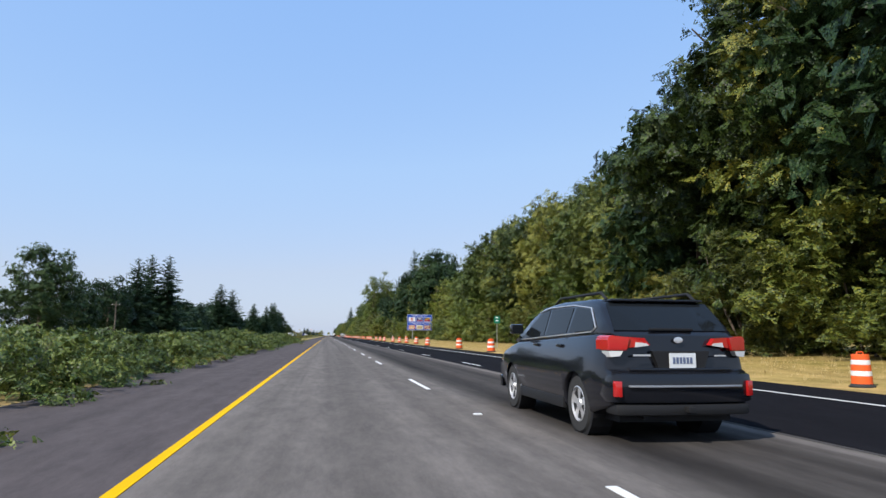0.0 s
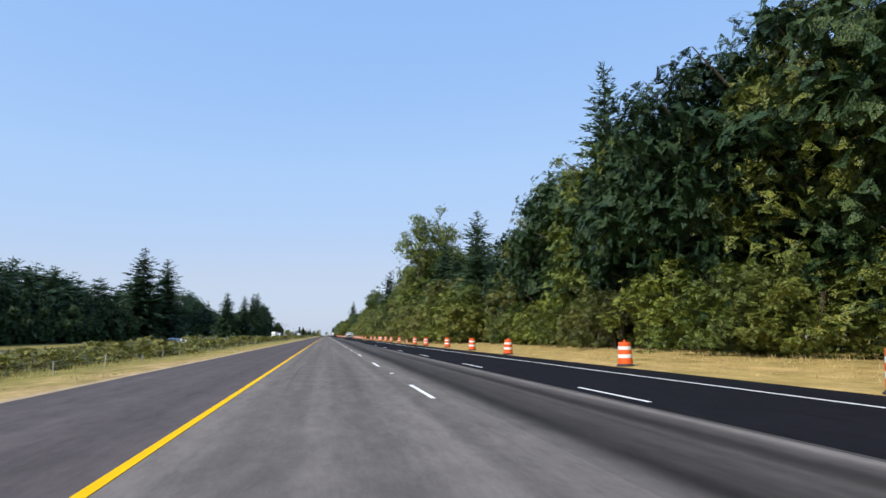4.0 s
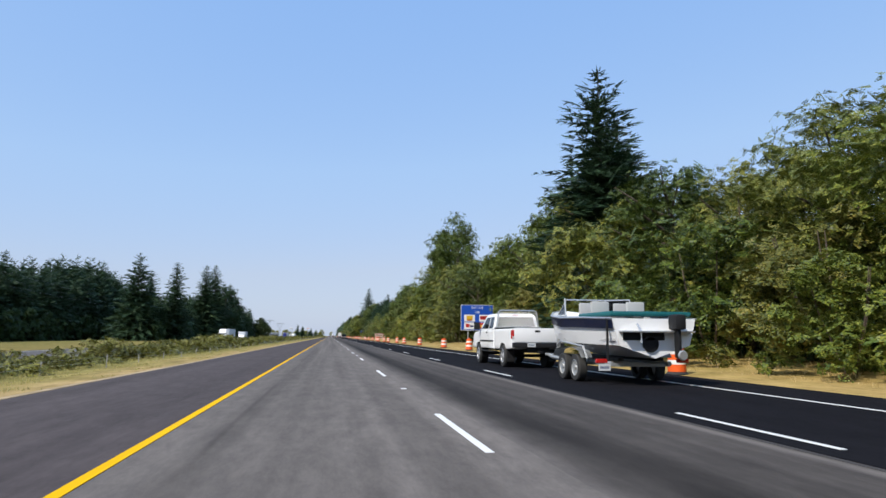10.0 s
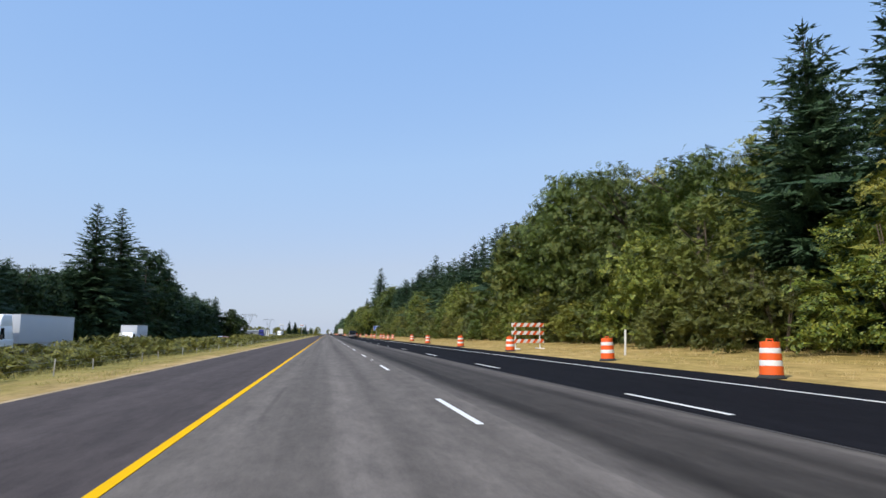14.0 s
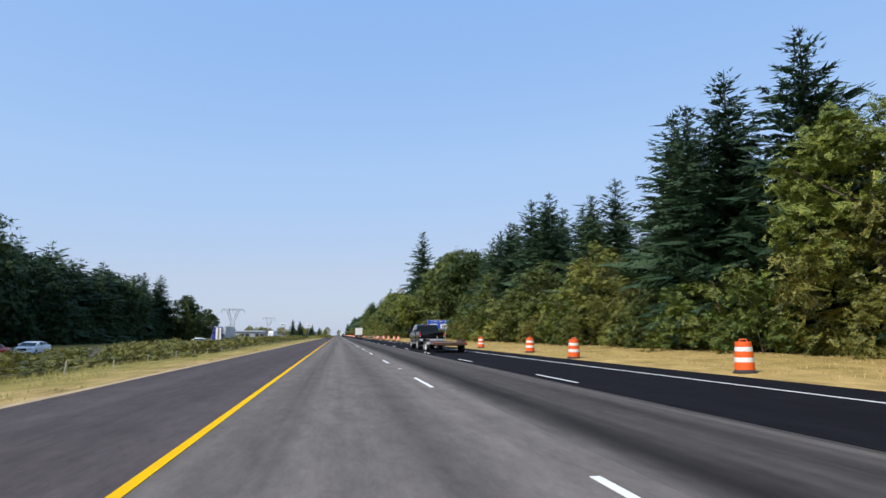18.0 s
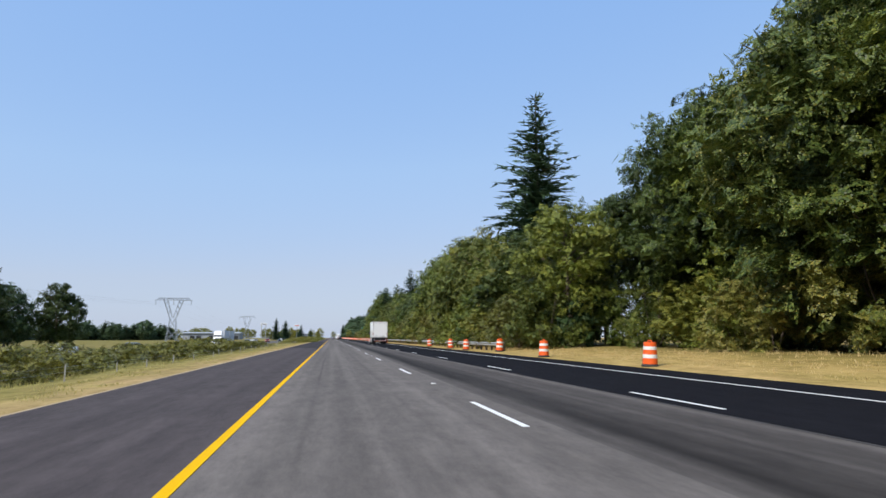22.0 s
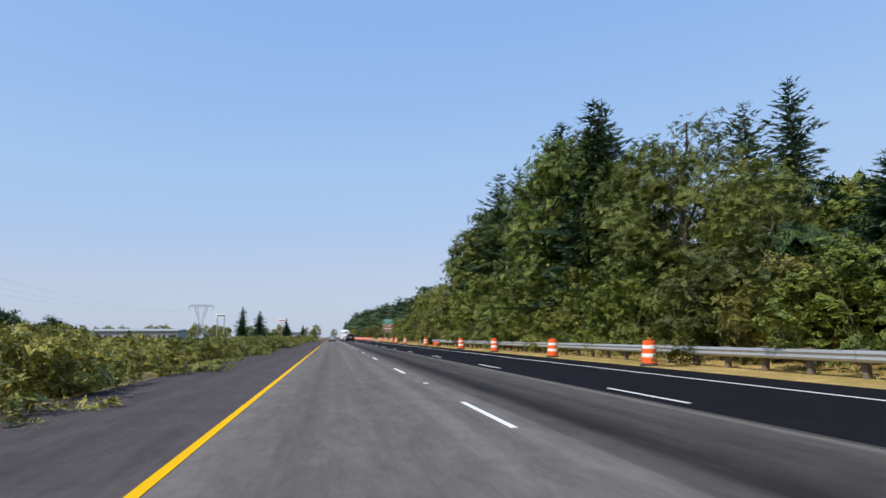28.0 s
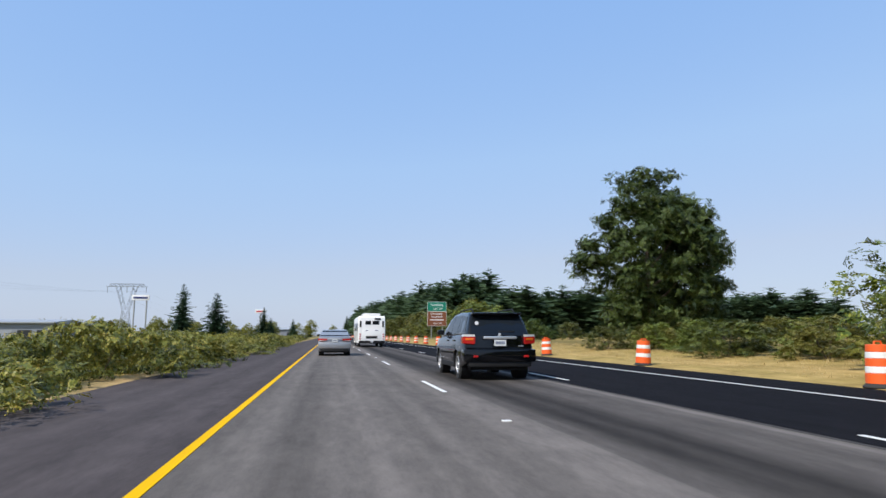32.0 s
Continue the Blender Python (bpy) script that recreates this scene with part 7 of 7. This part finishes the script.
# -- woods along the right verge: how high the tops stand along the road, at 24 m from the lane
TOPS = [
    ((13, 20, 30, 42, 50, 60, 66, 75, 84, 90, 96, 100, 103, 107, 112, 117, 120, 123, 127, 132, 137, 146, 150, 156, 165),
     (24, 24, 22, 17, 15.4, 15.5, 16.3, 16, 17, 17.5, 15.7, 12.5, 15, 13, 11.5, 8, 4, 4, 8, 10, 11, 13, 17, 18, 19)),
    ((176, 190, 200, 210, 224, 228, 232, 238, 243, 248, 256, 262, 272, 286, 296, 302, 310, 317, 322, 328, 334, 340, 346, 352, 358),
     (19, 18, 18, 15, 15, 16.5, 15, 16, 15.5, 18, 19, 19, 20, 20, 20, 18, 18, 16.5, 10, 8.5, 8, 10.5, 12, 13.5, 13)),
    ((364, 370, 376, 384, 396, 404, 408, 413, 418, 424, 429, 436, 441, 447, 456, 468, 476, 490, 502, 508, 514, 524, 532, 540, 548, 566, 580),
     (12, 10.8, 12, 13.5, 17, 17, 12, 11.6, 14, 15.3, 13, 13.8, 12, 14.3, 16, 17, 16, 16, 15.8, 13.5, 14, 16, 17, 15, 14.3, 15, 14)),
    ((590, 598, 604, 610, 616, 628, 640, 648, 654, 660, 676, 686, 700, 710, 718, 724, 730, 740, 748, 755, 762, 768, 776, 786, 792, 800, 812),
     (14, 15, 16, 15.2, 17, 17.2, 17, 15, 13.5, 15.5, 16.4, 15.7, 15, 14.2, 14.5, 12.3, 16.5, 18, 18.8, 18, 18, 16.5, 15.5, 15, 14.3, 14, 16.5)),
    ((818, 826, 836, 843, 850, 855, 860, 866, 874, 884, 895, 902, 914, 926, 934, 944, 950, 957, 963, 969, 975, 985, 992, 1000, 1008),
     (19, 19.4, 17.5, 19, 19, 16, 10.5, 12, 13, 13.5, 13, 12, 16.5, 16.5, 12, 7, 8.5, 13, 16.5, 20, 22, 22, 21.3, 22.5, 21)),
    ((1013, 1017, 1022, 1030, 1040, 1048, 1054, 1060, 1066, 1072, 1080), (18, 13.5, 11.8, 11.6, 11.8, 12.6, 13.2, 12, 11, 10, 9)),
]
TOP_Y = [v for a, b in TOPS for v in a]
TOP_Z = [v for a, b in TOPS for v in b]


def top_at(x, y):
    """Height of the wood's outline at a place, carried out from 24 m along the view up the road."""
    return 1.1 + (float(np.interp(y - 38.0 * (1 - 24.0 / x), TOP_Y, TOP_Z)) - 1.1) * x / 24.0


def tallest(p):
    """Height of a plant's own crown above its foot."""
    me = next(c for c in p.children if c.name.startswith("crown")).data
    co = np.empty(len(me.vertices) * 3, np.float32)
    me.vertices.foreach_get("co", co)
    return float(np.percentile(co[2::3], 99.7))


# (from, to, front edge, bush height, what stands there: c fir, d broadleaf, m maple, o oak, p cottonwood)
RIGHT = (
    (13, 44, 19.0, 1.1, "oodm"), (44, 108, 19.0, 1.1, "ddm"), (108, 118, 20.0, 0.9, "d"), (131, 150, 22.0, 0.9, "d"), (150, 214, 18.5, 1.1, "oodo"), (214, 262, 14.4, 1.35, "dccd"), (262, 319, 14.0, 1.1, "ddmd"),
    (319, 372, 13.9, 1.2, "d"), (372, 410, 20.8, 1.2, "dc"), (410, 426, 21.5, 1.0, "d"), (426, 470, 16.0, 1.2, "d"), (470, 508, 18.6, 1.0, "dcc"), (508, 545, 18.6, 1.0, "ddm"), (545, 705, 18.4, 0.98, "ccccdccd"),
    (705, 738, 25.5, 1.0, "ccd"), (738, 775, 22.0, 1.0, "mdm"), (775, 812, 13.7, 1.0, "ddmd"), (812, 880, 13.7, 1.0, "ddmd"), (880, 940, 13.7, 1.0, "dmcd"), (940, 962, 13.7, 1.0, "d"), (962, 1000, 13.7, 1.0, "cdc"), (1000, 1010, 13.7, 1.0, "mo"), (1010, 1020, 16.5, 1.0, "d"), (1020, 1066, 14.8, 1.0, "d"))
r = np.random.default_rng(5)


WOOD = {"c": CON, "m": MAPLE, "o": OAK, "p": POP, "d": DEC}
BACK = {"c": CON, "m": BACK_MAPLE, "o": BACK_OAK, "p": POP, "d": BACK_DEC}
FULL = {p.name: tallest(p) for ps in (*WOOD.values(), *BACK.values()) for p in ps}


def wood_tree(kind, x, y, hh, r, kinds=WOOD):
    ps = kinds[kind]
    p = ps[r.integers(len(ps))]
    k = hh / FULL[p.name]
    wide = {"c": 1.0, "m": 0.9, "o": 0.85, "p": 1.0, "d": 0.95}[kind] * (min(1.25, max(1.0, 15.0 / hh)))
    put(p, x, y, k * wide, k, group="roadside trees", r=r)


for y0, y1, front, bs, kinds in RIGHT:
    y = y0
    while y < y1:
        low = min(1.0, top_at(front + 2, y) / 7.5)
        s = bs * (0.62 + 0.75 * r.random() ** 1.4) * max(0.5, low)
        put(BUSH[r.integers(len(BUSH))], front + 2.0 * s + r.normal() * 0.5, y, s * 1.18, s * (0.8 + 0.42 * r.random()), group="bushes along the verge", r=r)
        y += 4.4 * s
    y, n = y0 + 2, 0
    while y < y1:
        x = front + 5.0 + 2.5 * r.random()
        mixed = kinds[n % len(kinds)] == "d" and "cc" in kinds
        wood_tree(kinds[n % len(kinds)], x - 2.0 * mixed, y, top_at(x, y) * ((0.98 if kinds[n % len(kinds)] == "c" else 0.90) + 0.12 * r.random()) * (0.62 if mixed else 1.0), r)
        y += (4.0 if kinds[n % len(kinds)] == "c" else 4.8) + 1.8 * r.random()
        n += 1
    y = y0 + 4
    while y < y1:
        x = front + 12 + 4 * r.random()
        wood_tree("c" if "cc" in kinds else kinds[n % len(kinds)], x, y, min(top_at(x, y), top_at(x, y - 12), top_at(x, y + 12)) * (0.80 + 0.16 * r.random()), r, BACK)
        y += 6.5 + 3 * r.random()
        n += 1

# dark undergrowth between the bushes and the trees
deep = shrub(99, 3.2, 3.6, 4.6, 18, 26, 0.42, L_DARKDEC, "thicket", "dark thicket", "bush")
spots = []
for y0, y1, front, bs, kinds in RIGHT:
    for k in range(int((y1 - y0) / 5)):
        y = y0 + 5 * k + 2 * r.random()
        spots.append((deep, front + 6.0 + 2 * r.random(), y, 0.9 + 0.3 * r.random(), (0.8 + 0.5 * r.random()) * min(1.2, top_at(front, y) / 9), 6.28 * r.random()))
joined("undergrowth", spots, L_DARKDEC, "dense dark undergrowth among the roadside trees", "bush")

# -- single trees that stand out at the right
for proto, x, y, hgt, base, wide in (
        (OAK[0], 27.5, 161, 22.5, 20, 0.95), (OAK[1], 29.5, 172, 20, 20, 1.0), (OAK[0], 25, 182, 17, 20, 0.9), (SLIM[0], 25.1, 189.8, 26.5, 26, 0.9), (POP[0], 27, 206, 22, 24, 0.9), (POP[0], 27.5, 99, 18.5, 24, 1.1), (POP[1], 29, 106, 18, 24, 1.1),
        (POP[1], 17.5, 260, 25.5, 24, 0.85), (POP[0], 23.0, 263, 27, 24, 0.9), (CON[0], 31.6, 268.6, 28, 26, 1.0),
        (DEC[1], 24.5, 327, 12.5, 14, 0.8), (CON[0], 25.0, 391.6, 26.5, 26, 1.1), (CON[3], 30, 398, 24, 26, 1.1), (DEC[3], 25.5, 423, 15.8, 14, 0.95), (POP[1], 23.5, 455, 24.0, 24, 0.95), (POP[0], 25.0, 464, 26.0, 24, 1.05), (POP[1], 24.0, 471, 20.5, 24, 0.9),
        (CON[3], 32, 505, 19, 26, 1.1), (CON[0], 34.5, 512, 18, 26, 1.2), (CON[2], 31.5, 521, 17, 26, 1.2), (CON[1], 36, 497, 18, 26, 1.2), (SLIM[0], 28.0, 810, 36.0, 26, 1.14), (MAPLE[0], 28.5, 752, 20.5, 15, 1.1), (MAPLE[1], 30, 762, 18, 15, 1.0),
        (CON[2], 33.8, 889.8, 26, 26, 1.0), (CON[0], 32, 991, 29.5, 26, 0.9), (CON[3], 36, 1000, 27, 26, 0.9), (CON[1], 52, 992, 31, 26, 0.9), (CON[2], 39, 968, 23.5, 26, 0.8),
        (MAPLE[1], 26.7, 1100, 15.0, 15, 1.0), (MAPLE[0], 31.0, 1104, 13.5, 15, 0.9), (CON[1], 41, 22, 27, 26, 1.1), (OAK[1], 30, 28, 24, 20, 1.0)):
    k = hgt / base
    put(proto, x, y, k * wide, k, group="", r=r)

for i in range(9):
    s = 0.5 + 0.35 * r.random()
    put(BUSH[r.integers(2)], 24 + 8 * r.random(), 127 + 1.6 * i, s * 1.3, s, group="bushes in the field", r=r)
for i in range(8):
    k = (11 + 5 * r.random()) / 14
    put(DEC[r.integers(4)], 48 + 14 * r.random(), 150 + 9 * i, k, k, group="roadside trees", r=r)

# -- low growth past the end of the woods, and the far wood on the rise
for i in range(26):
    y = 1052 + 130 * r.random()
    s = 0.35 + 0.4 * r.random()
    put(BUSH[r.integers(6)], 25 + 26 * r.random() + (y > 1080) * 4, y, s * 1.4, s, group="bushes in the field", r=r)
for i in range(10):
    put(BUSH[r.integers(6)], 16.2 + 3 * r.random(), 1068 + i * 2.2, 0.6, 0.34, group="bushes along the verge", r=r)
for i in range(22):
    put(BUSH[r.integers(6)], 30 + 16 * r.random(), 1205 + 14 * i, 2.4 + 0.6 * r.random(), 1.7 + 0.6 * r.random(), group="bushes in the field", r=r)
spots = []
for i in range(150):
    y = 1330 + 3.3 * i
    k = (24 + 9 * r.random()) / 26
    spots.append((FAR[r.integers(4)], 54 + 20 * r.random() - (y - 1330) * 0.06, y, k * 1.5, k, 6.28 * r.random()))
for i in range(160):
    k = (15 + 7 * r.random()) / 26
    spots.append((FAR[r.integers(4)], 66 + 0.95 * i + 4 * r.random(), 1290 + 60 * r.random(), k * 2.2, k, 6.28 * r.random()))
# these firs take the leaf colour that carries the haze
joined("far_wood", spots, L_HAZED, "dark hazy band of conifer woods on the horizon", "wood", "crown", 2)

# -- left: woods beyond the oncoming carriageway
for x, y, hgt, proto, wide in (
        (-43, 106, 15.5, OAK[0], 0.95), (-45, 126, 12, OAK[1], 0.9), (-49, 117, 11, OAK[0], 1.1), (-46, 146, 14.5, OAK[1], 0.9), (-53, 165, 11, OAK[0], 1.1), (-57, 180, 12, OAK[1], 1.1), (-60, 205, 13, OAK[0], 1.1), (-52, 150, 11, OAK[0], 1.0), (-53.8, 193.5, 24, CON[0], 1.0), (-55, 212, 27, CON[1], 1.0), (-50, 213, 27, CON[2], 1.0), (-54, 339, 28, CON[0], 1.15),
        (-50, 351, 26, CON[3], 1.1), (-57, 345, 23, CON[1], 1.1), (-52.8, 571.6, 27.5, CON[2], 0.95), (-53.3, 628, 32.5, SLIM[0], 1.2), (-51.7, 641, 34, SLIM[1], 1.3), (-49, 655, 25, OAK[0], 0.9),
        (-49.4, 818, 14.8, MAPLE[0], 0.95), (-50, 829, 10.5, MAPLE[1], 0.9), (-48.5, 849, 11.8, MAPLE[1], 0.9), (-54, 843, 11, OAK[0], 1.0), (-57, 816, 21.5, CON[1], 0.95), (-61, 842, 14, SLIM[1], 1.2), (-78, 872, 27.5, CON[0], 0.9), (-91, 866, 27, CON[2], 1.0), (-80, 850, 22, OAK[0], 0.9), (-95, 880, 28, CON[1], 0.9), (-62, 560, 29, CON[3], 1.0), (-66, 590, 26, CON[1], 1.1), (-50, 674, 28, CON[0], 1.0), (-53, 690, 19, OAK[0], 0.95), (-56, 706, 21, OAK[1], 0.9), (-55, 727, 15, OAK[0], 1.0)):
    base = 26 if proto in CON + SLIM + FAR else 20 if proto in OAK else 15 if proto in MAPLE else 14
    k = hgt / base
    put(proto, x, y, k * wide, k, r=r)
y = 225.0
while y < 380:
    for row in range(2):
        k = (13 + 5 * r.random() + 2 * row) / 26
        if abs(y - 345) > 12:
            put(FAR[r.integers(4)], -60 - 9 * row - 3 * r.random(), y + 2 * r.random(), k * 1.5, k, group="woods beyond the oncoming lanes", r=r)
    if r.random() < 0.6:
        put(OAK[r.integers(2)], -58 - 3 * r.random(), y, 0.6, 0.55, group="woods beyond the oncoming lanes", r=r)
    y += 6.5
# dark wood close beyond the oncoming lanes
y = 560.0
while y < 820:
    hh = float(np.interp(y, (560, 568, 578, 590, 612, 640, 670, 690, 705, 718, 742, 785, 812, 820), (12, 18, 20, 17, 16, 20, 24, 24, 22, 22, 21.5, 20.5, 20, 15)))
    for row in range(2):
        k = hh * (0.80 + 0.22 * r.random())
        if r.random() < (0.55 if y < 700 else 0.75):
            put(FAR[r.integers(4)], -57 - 8 * row - 3 * r.random(), y + 2 * r.random(), k / 26 * 1.25, k / 26, group="woods beyond the oncoming lanes", r=r)
        else:
            put(OAK[r.integers(2)], -57 - 8 * row - 3 * r.random(), y + 2 * r.random(), k / 20 * 0.8, k / 20 * 0.9, group="woods beyond the oncoming lanes", r=r)
    y += 6.0
# taller wood set back behind the transmission tower
spots, floor_spots = [], []
y = 486.0
while y < 745:
    hh = float(np.interp(y, (486, 545, 577, 596, 610, 627, 645, 660, 681, 745), (25, 25.5, 28.5, 30.5, 32.5, 33, 30, 30, 25, 25)))
    for row in range(3):
        k = hh * ((0.80, 0.96, 0.95)[row] + 0.24 * (r.random() - 0.5)) / 26
        spots.append((FAR[r.integers(4)], -88 - 8 * row - 4 * r.random(), y + 3 * r.random(), k * 0.86, k, 6.28 * r.random()))
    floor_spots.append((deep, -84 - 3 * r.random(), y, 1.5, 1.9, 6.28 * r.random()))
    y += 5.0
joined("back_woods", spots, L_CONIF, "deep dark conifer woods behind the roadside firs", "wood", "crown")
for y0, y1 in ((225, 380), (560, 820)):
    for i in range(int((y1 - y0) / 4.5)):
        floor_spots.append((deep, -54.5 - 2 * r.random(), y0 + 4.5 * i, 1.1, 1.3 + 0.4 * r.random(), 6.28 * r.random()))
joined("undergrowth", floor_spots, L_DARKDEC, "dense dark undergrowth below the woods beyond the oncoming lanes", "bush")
for ob in list(deep.children) + [deep]:
    bpy.data.objects.remove(ob)
for i in range(14):
    y = 745 + 6.5 * i
    k = (15 + 6 * r.random()) / 26
    put(FAR[r.integers(4)], -72 - 16 * r.random(), y, k * 1.25, k, group="woods beyond the oncoming lanes", r=r)
    if i % 2 == 0:
        put(OAK[r.integers(2)], -66 - 10 * r.random(), y + 3, 0.62, 0.6, group="woods beyond the oncoming lanes", r=r)
for x, y, hgt, proto, wide in ((-44, 1252.8, 17.7, CON[0], 0.95), (-38.3, 1277, 16.6, CON[3], 1.1), (-27.5, 1326, 14.0, SLIM[0], 1.1), (-33, 1420, 12, CON[1], 1.0), (-24, 1480, 13, SLIM[1], 1.2), (-40, 1500, 12, CON[2], 1.0), (-20, 1700, 14, CON[0], 1.0), (18, 1760, 22, CON[1], 0.9), (24, 1800, 22, CON[2], 0.9)):
    k = hgt / 26
    put(proto, x, y, k * wide, k, r=r)
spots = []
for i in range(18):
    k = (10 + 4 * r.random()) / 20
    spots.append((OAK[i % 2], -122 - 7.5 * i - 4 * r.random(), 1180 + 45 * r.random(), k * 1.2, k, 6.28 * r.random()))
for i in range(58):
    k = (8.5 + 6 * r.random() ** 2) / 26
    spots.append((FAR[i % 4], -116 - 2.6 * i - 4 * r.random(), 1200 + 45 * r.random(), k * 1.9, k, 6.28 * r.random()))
# paled leaf colour again, haze over the field painted into the row
joined("far_trees", spots, L_HAZED, "dark row of trees at the far end of the field", "wood", "crown", 2)
spots = []
for i in range(64):
    k = (9 + 6 * r.random()) / 14
    spots.append((DEC[r.integers(4)], -330 + 5.2 * i * (0.9 + 0.2 * r.random()), 1530 + 60 * r.random(), k * 1.2, k, 6.28 * r.random()))
joined("far_trees", spots, L_MIXED, "green trees along the horizon beyond the fields", "wood", "crown", 3)

# -- brambles: against the shoulder at both ends of the walk, joined behind the fence between
for y0, y1, xs, step, sc, kinds in ((-12, 112, (-6.85, -9.8), 2.5, 0.90, GREENHEDGE), (884, 1130, (-7.05, -10.1), 2.6, 0.92, HEDGE), (1130, 1215, (-8.4,), 3.4, 0.95, HEDGE)):
    y = y0
    while y < y1:
        for x in xs:
            s = sc * (0.85 + 0.35 * r.random()) * (0.5 if 1043 < y < 1053 else 1.0)
            put(kinds[r.integers(len(kinds))], x + r.normal() * 0.2, y + r.random(), s * 1.08, s * (0.78 + 0.45 * r.random()), group="brambles beside the shoulder", r=r)
        y += step * (0.8 + 0.4 * r.random())
spots = []
for y0, y1, x, step, sc in ((112, 205, -13.0, 3.4, 0.95), (205, 250, -12.5, 6.0, 0.8), (250, 832, -12.6, 3.5, 0.96)):
    y = y0
    while y < y1:
        s = sc * (0.62 + 0.62 * r.random())
        spots.append((LOWHEDGE[r.integers(2)], x + r.normal() * 0.7, y, s * 1.25, s * (0.72 + 0.52 * r.random()), 6.28 * r.random()))
        y += step * (0.8 + 0.4 * r.random())
joined("median_brambles", spots, L_DRYHEDGE, "continuous low green and brown brambles behind the median fence", "bush")
for p in LOWHEDGE:
    for ob in list(p.children) + [p]:
        bpy.data.objects.remove(ob)


# -- grass tufts on the verges
def tufts(name, n, xs, y0, y1, tall, material, label, seed, keep=None):
    q = np.random.default_rng(seed)
    x, y = q.uniform(*xs, n), q.uniform(y0, y1, n)
    if keep is not None:
        ok = keep(x, y)
        x, y = x[ok], y[ok]
    z = np.array([ground_height(a, b) for a, b in zip(x, y)])
    base = np.repeat(np.stack([x, y, z], 1), 5, 0)
    m = len(base)
    base[:, :2] += q.normal(size=(m, 2)) * 0.10
    a = q.random(m) * 6.283
    side = np.stack([np.cos(a), np.sin(a), np.zeros(m)], 1)
    up = np.stack([q.normal(size=m) * 0.35, q.normal(size=m) * 0.35, np.ones(m)], 1)
    hh = tall * (0.5 + 0.8 * q.random(m))[:, None]
    ob = new(name, quads_mesh(name, base, up * hh * 0.5, side * 0.010 * (1 + hh), material, tri=True))
    return tagged(ob, label, "grass", kind="stuff")


def open_verge(x, y):
    """Along the foot of the bushes."""
    return abs(x - 0.4 - np.interp(y, [a[0] for a in RIGHT] + [1052, 1053], [a[2] + 0.5 for a in RIGHT] + [15, 19])) < 0.8


tufts("dry_grass", 26000, (12.4, 22.0), -10, 1130, 0.20, L_STRAW, "short dry straw-coloured grass on the right verge", 3, open_verge)
tufts("verge_stubble", 22000, (12.5, 18.5), -6, 1130, 0.11, L_STRAW, "thin dry stubble all over the right verge", 6)
tufts("median_grass", 20000, (-20.0, -8.6), 108, 890, 0.2, L_GREENGRASS, "rough green and yellow grass in the median", 5)


def patches(x, y):
    return np.array([noise.noise((a * 0.9, b * 0.35, 7.0)) > 0.12 for a, b in zip(x, y)])


tufts("strip_grass", 42000, (-9.6, -5.6), 108, 890, 0.065, L_GREENGRASS, "short patchy green and straw grass beside the inner shoulder", 4, patches)
